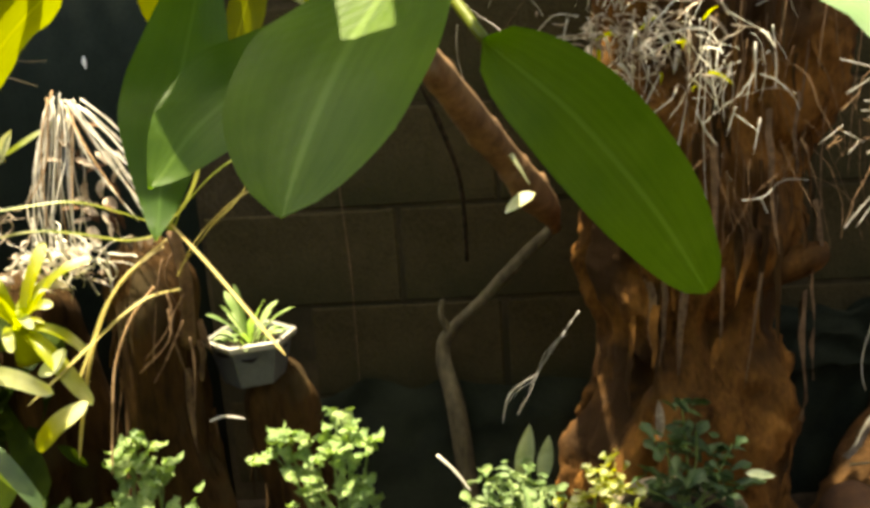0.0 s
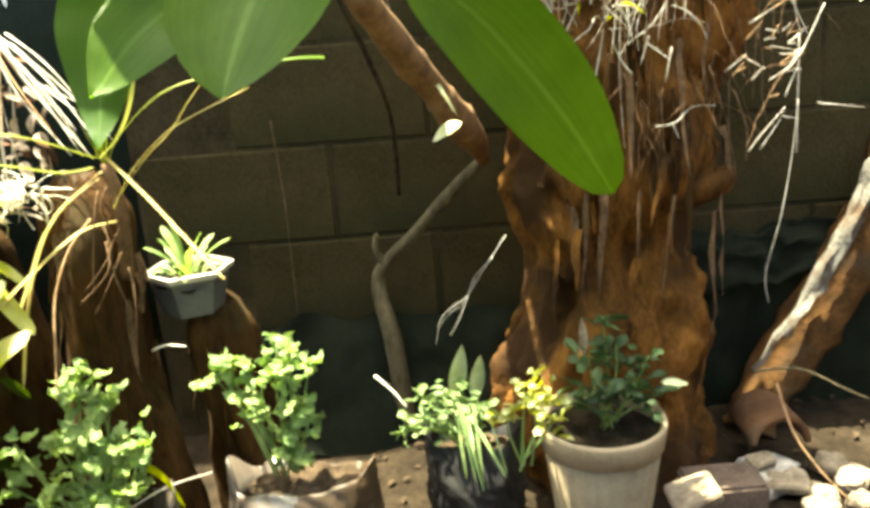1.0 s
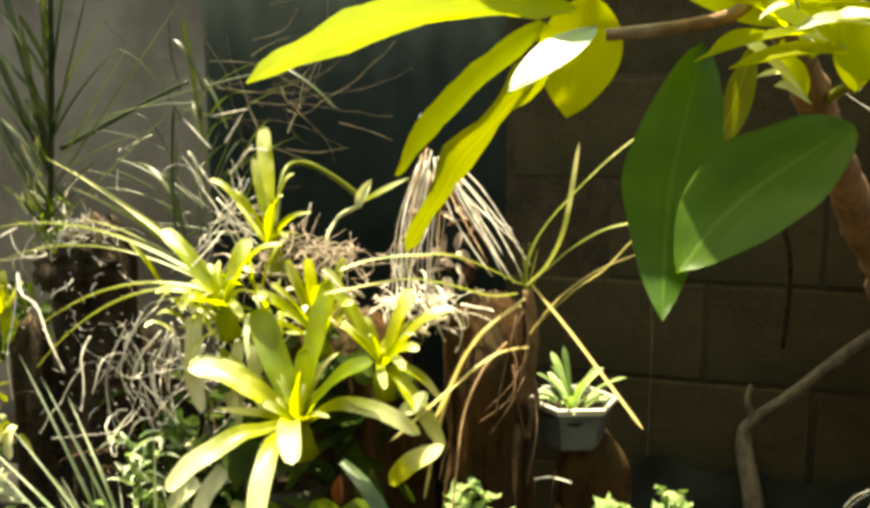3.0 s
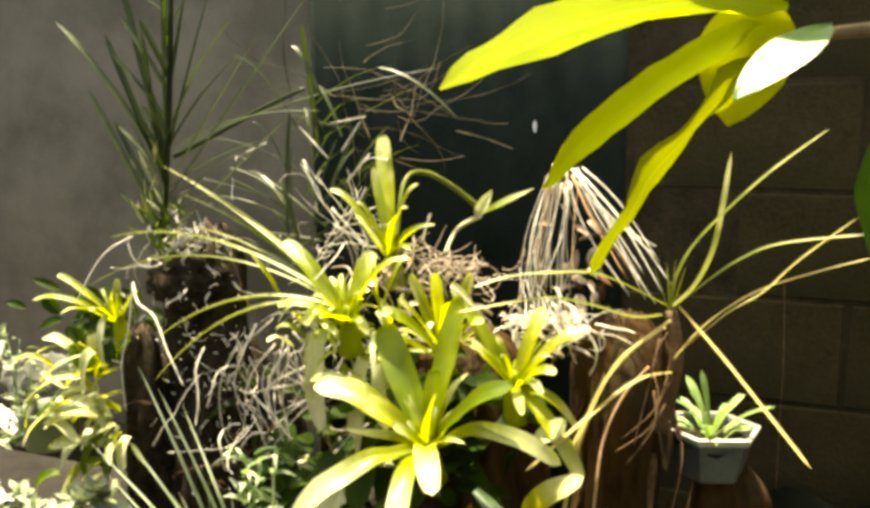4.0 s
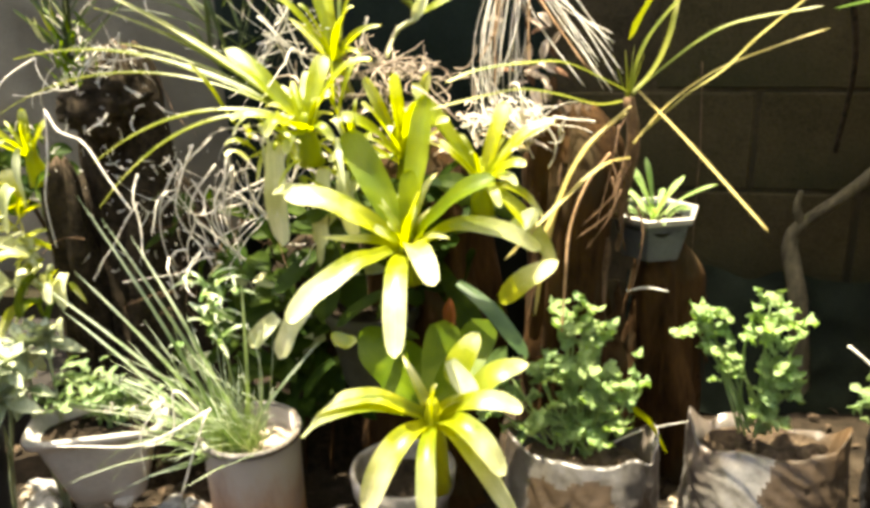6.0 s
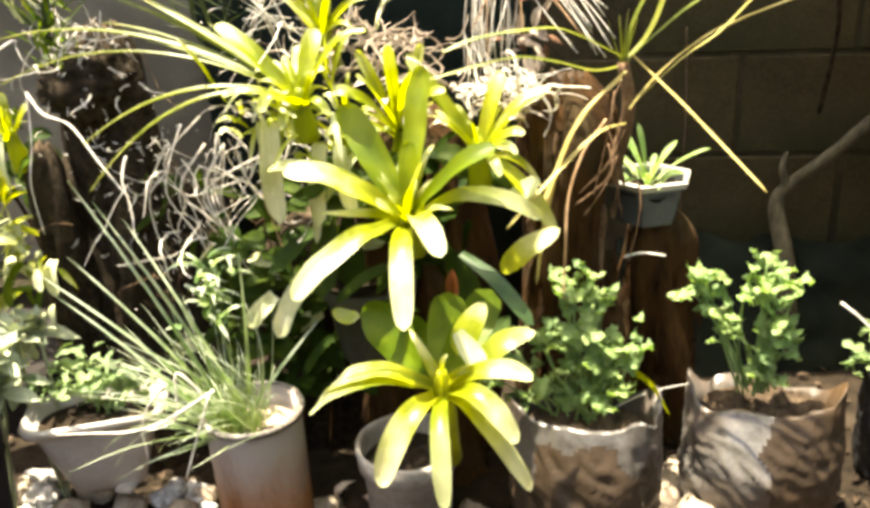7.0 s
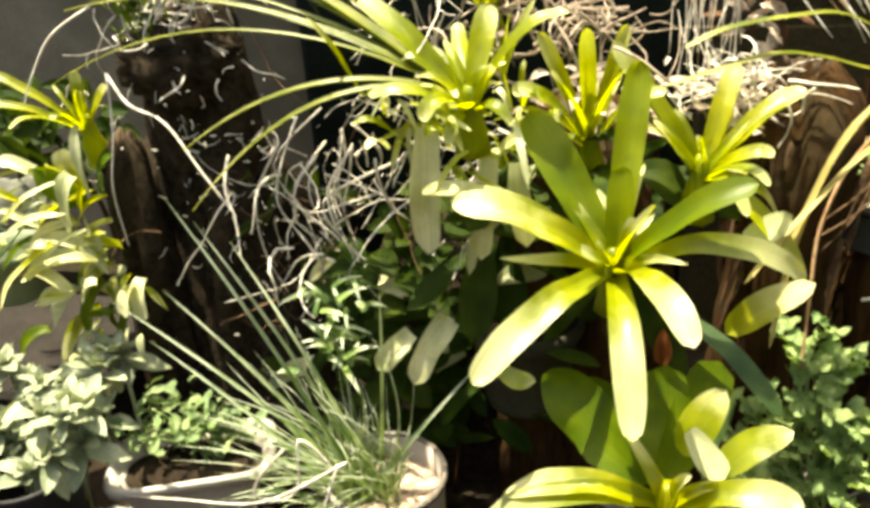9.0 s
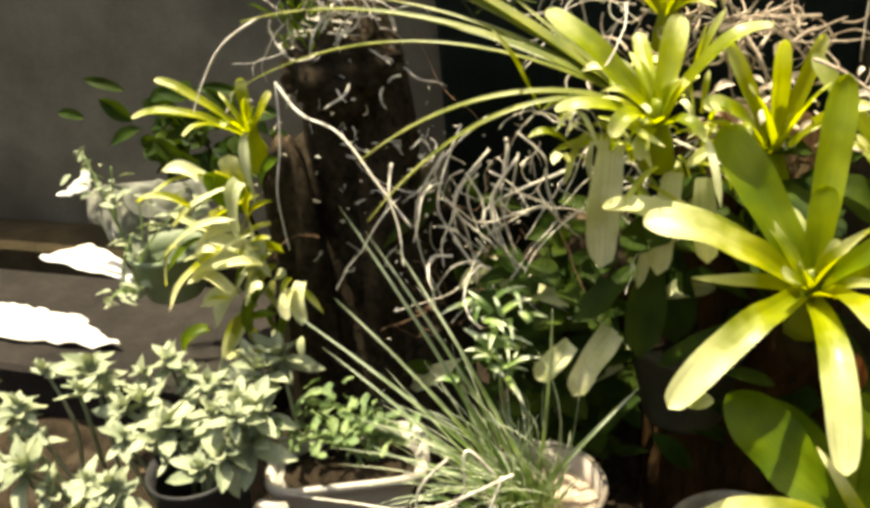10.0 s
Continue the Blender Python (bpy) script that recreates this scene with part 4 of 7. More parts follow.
for tip, w in (((-0.428, 1.060, 0.538), 0.02), ((-0.415, 1.100, 0.562), 0.014), ((-0.357, 1.060, 0.544), 0.018), ((-0.311, 1.050, 0.533), 0.014), ((-0.449, 1.050, 0.528), 0.018), ((-0.398, 1.030, 0.498), 0.02), ((-0.373, 1.050, 0.523), 0.02), ((-0.353, 1.120, 0.525), 0.016), ((-0.438, 1.120, 0.545), 0.018)):
    leaf(bucket, WHITE + Vector((0, 0, 0.065)), tip, w * 0.72, 0.012, M["mint"], "obovate", (0, -0.3, 0.9), 0.15, 8)

for i in range(12):
    a = i * 2.4 + rng.uniform(-0.3, 0.3)
    b = WHITE + Vector((math.cos(a) * 0.02, math.sin(a) * 0.02, 0.068))
    leaf(bucket, b, b + Vector((math.cos(a), math.sin(a), rng.uniform(0.1, 0.8))) * rng.uniform(0.03, 0.06), rng.uniform(0.008, 0.013), 0.01, M["mint"], "obovate", (0, -0.2, 0.95), 0.12, 7)

CAN = Vector((-0.983, 0.80, GROUND))
can = thing("can_pot", CAN, "tall rusty tin can used as a pot for chives", "flower pot")
lathe_pot(can, CAN, [(0.07, 0.0), (0.0705, 0.01), (0.071, 0.12), (0.072, 0.228), (0.07, 0.236), (0.068, 0.19)], M["rust"], "can", wobble=0.012, sides=48)
lathe(POTS[-1], CAN + Vector((0, 0, 0.226)), [(0.0705, 0.0), (0.0755, 0.003), (0.077, 0.009), (0.0745, 0.014), (0.07, 0.012)], M["pale_bark"], "rim", "pale bare rim", sides=48, closed=False)
disc(can, CAN + Vector((0, 0, 0.2)), 0.068, M["litter"], "soil", "dry litter and soil")

PLANTER = Vector((-1.252, 0.815, 0.05))
planter = thing("planter", PLANTER, "white square plastic planter on stones with leafy seedlings", "planter")
tray = lathe(planter, PLANTER, [(0.05, 0.0), (0.056, 0.006), (0.092, 0.122), (0.095, 0.13), (0.09, 0.13), (0.084, 0.1)], M["dull_white"], "pot", sides=64, square=6.0, sx=1.0, sy=0.56, turn=0.38)
lathe(tray, PLANTER, [(0.091, 0.124), (0.106, 0.125), (0.109, 0.137), (0.104, 0.141), (0.097, 0.14), (0.092, 0.13)], M["dull_white"], "rim", "bright white rim", sides=64, square=6.0, sx=1.0, sy=0.56, turn=0.38, closed=False)
disc(planter, PLANTER + Vector((0, 0, 0.122)), 0.091, M["soil"], turn=0.38, sy=0.56)
for sx_ in (-0.035, 0.035):
    part("foot", box_bm(sx_, -0.02, 0.002, 0.03, 0.03, 0.012, 0.004), M["dull_white"], planter)

POT = Vector((-0.757, 0.83, GROUND))
pale = thing("flower_pot", POT, "pale grey-white dirty pot holding a large bromeliad", "flower pot")
lathe(pale, POT, [(0.06, 0.0), (0.062, 0.01), (0.07, 0.135), (0.077, 0.14), (0.08, 0.17), (0.075, 0.174), (0.07, 0.165), (0.066, 0.12)], M["dirty_white"], "pot", wobble=0.1)
disc(pale, POT + Vector((0, 0, 0.14)), 0.068, M["soil"])

FLUTE = Vector((0.255, 1.02, GROUND))
fluted = thing("flower_pot", FLUTE, "fluted beige plastic flower pot with young succulent plants", "flower pot")
lathe_pot(fluted, FLUTE, [(0.068, 0.0), (0.072, 0.012), (0.094, 0.178), (0.09, 0.18), (0.086, 0.15)], M["beige_plastic"], "pot", sides=160, flutes=26, flute_depth=0.035)
lathe(POTS[-1], FLUTE + Vector((0, 0, 0.178)), [(0.094, 0.0), (0.101, 0.004), (0.105, 0.04), (0.103, 0.045), (0.098, 0.045), (0.094, 0.03)], M["beige_plastic"], "rim", sides=60, closed=False)
disc(fluted, FLUTE + Vector((0, 0, 0.2)), 0.092, M["soil"])

GREYPOT = Vector((-0.83, 0.96, 0.22))
gp = thing("flower_pot", GREYPOT, "grey plastic pot half hidden behind the leaves", "flower pot")
lathe(gp, GREYPOT, [(0.05, 0.0), (0.053, 0.008), (0.07, 0.11), (0.076, 0.112), (0.077, 0.13), (0.072, 0.131), (0.066, 0.1)], M["dim_grey"], "pot")
disc(gp, GREYPOT + Vector((0, 0, 0.115)), 0.069, M["soil"])


def grow_bag(centre, r, height, label, ears=0.05, material=None, turn=0.0, mud_shade=None):
    """A gusseted bag: crumpled sides, a low front edge, and two seams that stand up like ears."""
    c, material = Vector(centre), material or M["bag"]
    g = thing("grow_bag", c, label, "grow bag", "grow bags")
    rows, sides = 44, 120
    verts, faces = [], []
    for j in range(rows + 1):
        u = j / rows
        for k in range(sides):
            a = 2 * math.pi * k / sides
            dx, dy = math.cos(a), math.sin(a)
            slant = Vector((dx * 1.5 + c.x * 9 + u * 1.4, dy * 1.5 - u * 1.1, u * 2.2 + dx))
            top = max(0.0, (u - 0.55) / 0.45)
            crease = (1 - 0.5 * top) * abs(noise.noise(slant)) * 0.9 + 0.55 * abs(noise.noise(slant * 2.6 + Vector((4, 1, u * 5)))) + 0.3 * abs(noise.noise(slant * 6.1 + Vector((0, 0, u * 6))))
            ear = max(0.0, math.cos(2 * (a - turn))) ** 2
            pleat = 0.016 * top * (1 - ear) * math.sin(17 * a + 4 * noise.noise(Vector((dx * 2, dy * 2, c.x * 3))) + u * 3)
            crease *= 1 - 0.85 * top * ear
            rr = r * (0.98 + 0.07 * math.sin(math.pi * u) - 0.15 * crease + pleat)
            flat = 1 - 0.42 * top ** 1.4
            z = height * u + top ** 1.5 * (ears * (ear - 0.3) - 0.014 * max(0.0, math.sin(a)) * (1 - ear) + 0.02 * noise.noise(Vector((dx * 1.6 + c.x * 5, dy * 1.6, 7))))
            verts.append(c + Vector((dx * rr, dy * rr * flat, z)))
    for k in range(sides):
        a = 2 * math.pi * k / sides
        verts.append(c + Vector((math.cos(a) * r * 0.86, math.sin(a) * r * 0.52, height - 0.05)))
    for j in range(rows + 1):
        for k in range(sides):
            p, q = j * sides + k, j * sides + (k + 1) % sides
            faces.append((p, q, q + sides, p + sides))
    faces.append(tuple(reversed(range(sides))))
    sack = link_mesh("bag", verts, faces, material, g)
    if mud_shade:
        # caked mud and painted shade on part of the film, with a ragged border
        sack.data.materials.append(M["bag_mud_shade"])
        for poly in sack.data.polygons:
            q = poly.center + noise.noise_vector(poly.center * 22) * 0.03 + noise.noise_vector(poly.center * 70) * 0.008
            poly.material_index = 1 if mud_shade(q.x / r, q.z / height) else 0
    disc(g, c + Vector((0, 0.004, height - 0.03)), r * 0.76, M["litter_dark"], "soil", "dry soil and litter", bumps=0.012, sy=0.56, rings=12, sides=40)
    return g


grow_bag((-0.492, 0.825, GROUND), 0.108, 0.25, "dark brownish crumpled polythene grow bag with a bushy green herb", 0.022, M["bag_film"], 0.3, lambda x, z: z < 0.93 - 0.3 * x * x)
grow_bag((-0.225, 0.935, GROUND), 0.116, 0.225, "silvery crumpled polythene grow bag stained with soil", 0.034, M["bag_silver"], -0.15, lambda x, z: x > -0.12 + 0.5 * max(0.0, z - 0.75))
grow_bag((0.045, 1.07, GROUND), 0.085, 0.19, "dark polythene grow bag crowded with small succulents", 0.03, M["black_plastic"])
BLACK = Vector((-1.392, 0.69, GROUND))
black_bag = thing("black_pot", BLACK, "black polythene pot under the pale succulents", "flower pot")
lathe(black_bag, BLACK, [(0.032, 0.0), (0.034, 0.01), (0.045, 0.16), (0.06, 0.27), (0.062, 0.285), (0.06, 0.29), (0.053, 0.27)], M["black_plastic"], "pot", wobble=0.12)
disc(black_bag, BLACK + Vector((0, 0, 0.2)), 0.053, M["soil"])

# ---- bromeliads ----


def bromeliad(at, label, leaves, material, axis=(0, -0.48, 0.88), group="bromeliads", fold=0.24, shape="brom", spread_r=0.012, foot=0.06, wave=0.1, filler=7):
    c = Vector(at)
    t = thing("bromeliad", c + Vector((0, 0, -foot)), label, "bromeliad", group)
    for tip, w, arch in leaves:
        d = Vector(tip) - c
        d = d.normalized() * spread_r if d.length else d
        b, ax = c + d - Vector((0, 0, 0.012)), Vector(axis).normalized()
        bow = arch + 0.004
        # upright blades take the copy without painted sunlit tips
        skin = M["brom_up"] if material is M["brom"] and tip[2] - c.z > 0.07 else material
        blade(t, (b, b.lerp(Vector(tip), 0.35) + ax * bow * 1.05, b.lerp(Vector(tip), 0.72) + ax * bow * 0.95, tip), w * 0.74, skin, shape, axis, fold, wave=wave, per=6, twist=rng.gauss(0, 0.22))
    size = sum((Vector(q[0]) - c).length for q in leaves) / len(leaves)
    for i in range(filler):
        a = i * 2.4 + rng.uniform(-0.4, 0.4)
        up = rng.uniform(-0.1, 1.3)
        tip = c + Vector((math.cos(a), math.sin(a) + 0.25, up)).normalized() * size * rng.uniform(0.35, 0.8)
        leaf(t, c - Vector((0, 0, 0.015)), tip, rng.uniform(0.35, 0.6) * leaves[0][1], rng.uniform(0.0, 0.02), material, "spear", axis, 0.25, 9, wave=wave)
    v, f = tube_geometry(smooth_line([c - Vector((0, -0.01, foot)), c - Vector((0, 0, 0.02)), c + Vector((0, 0, 0.01))], 3), [0.02, 0.017, 0.016, 0.012, 0.01, 0.008, 0.006], 9, 0.2)
    link_mesh("stem", v, f, material, t)
    return t


BC = (-0.722, 0.785, 0.525)
bromeliad(BC, "large glossy yellow-green bromeliad with arching strap leaves", [
    ((-0.84, 0.65, 0.46), 0.041, 0.02), ((-0.699, 0.618, 0.439), 0.038, 0.03), ((-0.656, 0.636, 0.523), 0.038, 0.025),
    ((-0.875, 0.765, 0.583), 0.046, 0.015), ((-0.919, 0.830, 0.566), 0.034, 0.03), ((-0.810, 0.840, 0.652), 0.055, 0.0),
    ((-0.707, 0.860, 0.697), 0.04, 0.0), ((-0.603, 0.760, 0.615), 0.036, 0.012), ((-0.549, 0.780, 0.518), 0.03, 0.035),
    ((-0.718, 0.800, 0.613), 0.034, 0.0), ((-0.753, 0.740, 0.552), 0.022, 0.0), ((-0.738, 0.750, 0.556), 0.018, 0.0), ((-0.705, 0.770, 0.574), 0.018, 0.0)], M["brom"])
RC = (-0.640, 0.885, 0.585)
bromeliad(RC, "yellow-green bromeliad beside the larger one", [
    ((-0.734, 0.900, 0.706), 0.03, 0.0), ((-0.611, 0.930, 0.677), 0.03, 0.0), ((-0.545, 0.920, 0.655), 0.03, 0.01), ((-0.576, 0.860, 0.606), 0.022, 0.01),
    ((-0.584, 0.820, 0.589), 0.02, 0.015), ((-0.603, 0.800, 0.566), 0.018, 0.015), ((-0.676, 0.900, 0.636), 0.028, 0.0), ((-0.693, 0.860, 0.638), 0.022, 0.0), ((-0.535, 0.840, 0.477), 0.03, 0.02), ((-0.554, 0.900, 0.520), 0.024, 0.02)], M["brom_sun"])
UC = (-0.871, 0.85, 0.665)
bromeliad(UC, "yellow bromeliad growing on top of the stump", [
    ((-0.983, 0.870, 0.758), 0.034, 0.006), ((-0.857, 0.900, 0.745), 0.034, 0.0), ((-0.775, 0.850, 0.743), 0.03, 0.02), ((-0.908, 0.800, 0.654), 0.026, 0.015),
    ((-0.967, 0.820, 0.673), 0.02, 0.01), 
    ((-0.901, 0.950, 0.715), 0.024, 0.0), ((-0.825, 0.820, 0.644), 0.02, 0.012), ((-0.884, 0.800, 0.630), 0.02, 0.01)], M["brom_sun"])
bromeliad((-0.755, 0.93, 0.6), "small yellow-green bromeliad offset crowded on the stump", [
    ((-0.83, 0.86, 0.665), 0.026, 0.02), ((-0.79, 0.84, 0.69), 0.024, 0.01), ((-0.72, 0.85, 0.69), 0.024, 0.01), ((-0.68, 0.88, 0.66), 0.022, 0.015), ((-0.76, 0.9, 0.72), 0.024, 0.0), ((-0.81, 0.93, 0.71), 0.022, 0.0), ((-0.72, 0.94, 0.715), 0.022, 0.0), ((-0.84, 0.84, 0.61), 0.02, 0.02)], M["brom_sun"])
pale_b = thing("bromeliad", (-0.88, 0.87, 0.62), "withered pale bromeliad leaves hanging down the stump", "bromeliad", "bromeliads")
for b, tip, w in (((-0.912, 0.840, 0.634), (-0.926, 0.860, 0.479), 0.034), ((-0.853, 0.860, 0.596), (-0.864, 0.850, 0.481), 0.026), ((-0.823, 0.850, 0.595), (-0.814, 0.850, 0.499), 0.024), ((-0.862, 0.900, 0.566), (-0.888, 0.900, 0.433), 0.014),
                  ((-0.918, 0.900, 0.376), (-0.959, 0.880, 0.286), 0.03), ((-0.965, 0.900, 0.347), (-1.005, 0.880, 0.303), 0.028), ((-0.912, 0.900, 0.369), (-0.942, 0.880, 0.330), 0.03)):
    leaf(pale_b, b, tip, w, 0.006, M["brom_pale"], "strap", (-0.1, -0.9, 0.3), 0.2, 10)
LC = (-0.664, 0.645, 0.363)
bromeliad(LC, "large green bromeliad in a pale pot, leaves drooping over its rim", [
    ((-0.810, 0.650, 0.334), 0.036, 0.03), ((-0.834, 0.647, 0.302), 0.034, 0.04), ((-0.726, 0.555, 0.271), 0.042, 0.03), ((-0.648, 0.530, 0.264), 0.03, 0.03),
    ((-0.57, 0.584, 0.32), 0.04, 0.03), ((-0.558, 0.585, 0.253), 0.03, 0.03), ((-0.557, 0.633, 0.374), 0.034, 0.02)], M["brom"], foot=0.12, filler=3)
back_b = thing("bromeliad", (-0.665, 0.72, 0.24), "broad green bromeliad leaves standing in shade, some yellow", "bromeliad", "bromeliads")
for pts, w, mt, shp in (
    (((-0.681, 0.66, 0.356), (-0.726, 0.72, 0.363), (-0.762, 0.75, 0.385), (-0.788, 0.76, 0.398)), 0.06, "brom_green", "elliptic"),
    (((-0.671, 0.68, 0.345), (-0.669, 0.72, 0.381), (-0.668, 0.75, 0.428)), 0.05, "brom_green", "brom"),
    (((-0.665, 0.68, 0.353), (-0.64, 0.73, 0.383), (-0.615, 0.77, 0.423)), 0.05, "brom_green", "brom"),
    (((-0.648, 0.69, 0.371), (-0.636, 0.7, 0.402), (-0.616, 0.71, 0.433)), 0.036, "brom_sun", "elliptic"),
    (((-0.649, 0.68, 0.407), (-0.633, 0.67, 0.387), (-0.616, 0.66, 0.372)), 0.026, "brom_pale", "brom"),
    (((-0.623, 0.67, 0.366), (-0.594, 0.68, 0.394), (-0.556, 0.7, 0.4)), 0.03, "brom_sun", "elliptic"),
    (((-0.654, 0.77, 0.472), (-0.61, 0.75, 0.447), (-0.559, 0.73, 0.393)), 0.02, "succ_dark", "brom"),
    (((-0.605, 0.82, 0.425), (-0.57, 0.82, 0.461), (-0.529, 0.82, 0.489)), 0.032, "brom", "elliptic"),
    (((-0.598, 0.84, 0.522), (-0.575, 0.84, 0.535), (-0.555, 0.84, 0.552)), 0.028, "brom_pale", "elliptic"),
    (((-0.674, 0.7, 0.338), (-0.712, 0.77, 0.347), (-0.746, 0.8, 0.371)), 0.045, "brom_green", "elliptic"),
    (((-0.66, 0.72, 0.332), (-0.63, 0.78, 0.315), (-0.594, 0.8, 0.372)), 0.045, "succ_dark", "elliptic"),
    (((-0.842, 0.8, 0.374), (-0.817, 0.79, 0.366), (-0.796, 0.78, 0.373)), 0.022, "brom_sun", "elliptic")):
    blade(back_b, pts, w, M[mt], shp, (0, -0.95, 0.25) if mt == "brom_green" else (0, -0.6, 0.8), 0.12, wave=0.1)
for b, t, w in (((-0.669, 0.8, 0.401), (-0.67, 0.8, 0.439), 0.018),):
    leaf(back_b, b, t, w, 0.004, M["red_leaf"], "ovate", (0, -0.9, 0.3), 0.3, 8, wave=0.3, label="reddish withered leaf")
# big dark leaves hanging under the sunlit rosettes, shade put into their colour
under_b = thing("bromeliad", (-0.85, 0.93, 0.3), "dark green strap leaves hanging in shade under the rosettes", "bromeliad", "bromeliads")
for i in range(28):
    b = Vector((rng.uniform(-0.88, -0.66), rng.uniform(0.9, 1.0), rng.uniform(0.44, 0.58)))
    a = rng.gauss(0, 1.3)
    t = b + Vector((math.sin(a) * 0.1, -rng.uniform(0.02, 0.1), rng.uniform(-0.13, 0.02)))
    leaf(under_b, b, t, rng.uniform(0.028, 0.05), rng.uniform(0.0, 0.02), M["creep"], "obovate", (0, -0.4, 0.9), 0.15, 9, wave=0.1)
SC = (-1.415, 0.99, 0.585)
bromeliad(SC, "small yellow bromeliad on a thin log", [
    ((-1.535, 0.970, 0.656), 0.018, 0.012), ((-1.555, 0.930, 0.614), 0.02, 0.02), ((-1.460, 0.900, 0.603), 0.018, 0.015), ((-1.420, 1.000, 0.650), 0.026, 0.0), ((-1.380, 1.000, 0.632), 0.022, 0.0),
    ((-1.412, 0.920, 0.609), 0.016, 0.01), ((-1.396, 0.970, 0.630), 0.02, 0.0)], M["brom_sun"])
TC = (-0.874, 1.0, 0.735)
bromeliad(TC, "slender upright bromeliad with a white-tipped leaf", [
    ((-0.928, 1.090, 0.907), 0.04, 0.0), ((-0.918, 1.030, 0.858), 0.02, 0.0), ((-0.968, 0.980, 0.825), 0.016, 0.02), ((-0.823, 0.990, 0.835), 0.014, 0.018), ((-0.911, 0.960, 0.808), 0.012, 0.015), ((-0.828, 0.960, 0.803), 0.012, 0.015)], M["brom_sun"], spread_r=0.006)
hang = thing("bromeliad", (-1.37, 0.93, 0.42), "ragged pale and yellow-green leaves hanging on the thin log", "bromeliad", "bromeliads")
for b, tip, w, mt, shp in (((-1.408, 0.900, 0.433), (-1.476, 0.860, 0.407), 0.028, "brom_pale", "ovate"), ((-1.414, 0.900, 0.340), (-1.454, 0.870, 0.276), 0.03, "brom", "ovate"), ((-1.400, 0.920, 0.492), (-1.439, 0.900, 0.552), 0.036, "brom_green", "ovate"),
                           ((-1.412, 0.920, 0.465), (-1.434, 0.880, 0.501), 0.024, "brom", "ovate"), ((-1.325, 0.900, 0.401), (-1.322, 0.880, 0.348), 0.022, "brom_pale", "strap"), ((-1.423, 0.900, 0.375), (-1.457, 0.860, 0.373), 0.03, "brom_pale", "ovate"),
                           ((-1.427, 0.900, 0.375), (-1.456, 0.870, 0.332), 0.028, "brom_pale", "ovate"), ((-1.358, 0.920, 0.439), (-1.388, 0.880, 0.457), 0.02, "brom", "strap"), ((-1.385, 0.880, 0.263), (-1.371, 0.860, 0.241), 0.018, "brom_pale", "strap"),
                           ((-1.346, 0.900, 0.364), (-1.369, 0.880, 0.284), 0.016, "brom_green", "strap"), ((-1.414, 0.950, 0.496), (-1.424, 0.940, 0.564), 0.03, "brom", "strap"), ((-1.400, 0.960, 0.509), (-1.364, 0.960, 0.550), 0.022, "brom_green", "strap"),
                           ((-1.358, 0.900, 0.424), (-1.400, 0.880, 0.380), 0.022, "brom", "ovate"), ((-1.382, 0.900, 0.396), (-1.410, 0.880, 0.326), 0.026, "brom_green", "strap")):
    leaf(hang, b, tip, w, 0.01, M[mt], shp, (-0.15, -0.6, 0.75), 0.2, 10, wave=0.15)
for i in range(18):
    b = Vector((-1.437, 0.930, 0.393)) + Vector((rng.gauss(0, 0.03), rng.uniform(-0.05, 0.05), rng.uniform(-0.13, 0.12)))
    a = rng.gauss(3.4, 1.1)
    ln_ = rng.uniform(0.03, 0.075)
    leaf(hang, b, b + Vector((math.sin(a) * ln_ - 0.012, rng.uniform(-0.04, 0.01), math.cos(a) * ln_)), rng.uniform(0.01, 0.026), 0.008, M[("brom", "brom_pale", "brom_green")[i % 3]], "ovate" if i % 2 else "strap", (-0.15, -0.5, 0.8), 0.25, 8, wave=0.2)
for i in range(20):
    b = Vector((-1.380, 0.880, 0.400)) + Vector((rng.gauss(0, 0.028), rng.uniform(-0.04, 0.05), rng.gauss(0, 0.05)))
    a = rng.gauss(3.4, 1.0)
    ln_ = rng.uniform(0.025, 0.06)
    leaf(hang, b, b + Vector((math.sin(a) * ln_ - 0.01, rng.uniform(-0.03, 0.01), math.cos(a) * ln_)), rng.uniform(0.008, 0.02), 0.008, M[("brom_pale", "brom", "brom_pale")[i % 3]], "ovate" if i % 2 else "strap", (-0.1, -0.4, 0.9), 0.3, 8, wave=0.3)
for i in range(18):
    b = Vector((-1.378, 0.900, 0.489)) + Vector((rng.gauss(-0.01, 0.035), rng.uniform(-0.05, 0.04), rng.gauss(0, 0.065)))
    a = rng.gauss(3.5, 1.1)
    ln_ = rng.uniform(0.05, 0.1)
    leaf(hang, b, b + Vector((math.sin(a) * ln_ - 0.015, rng.uniform(-0.04, 0.01), math.cos(a) * ln_)), rng.uniform(0.01, 0.026), 0.014, M[("brom", "brom_pale", "brom", "brom_pale")[i % 4]], "ovate" if i % 3 else "strap", (-0.1, -0.3, 0.9), 0.25, 8, wave=0.3)
# narrow young leaves and shreds crowded round the yellow rosette
young = thing("bromeliad", (-0.87, 0.88, 0.56), "crowd of small narrow yellow-green leaves at the stump edge", "bromeliad", "bromeliads")
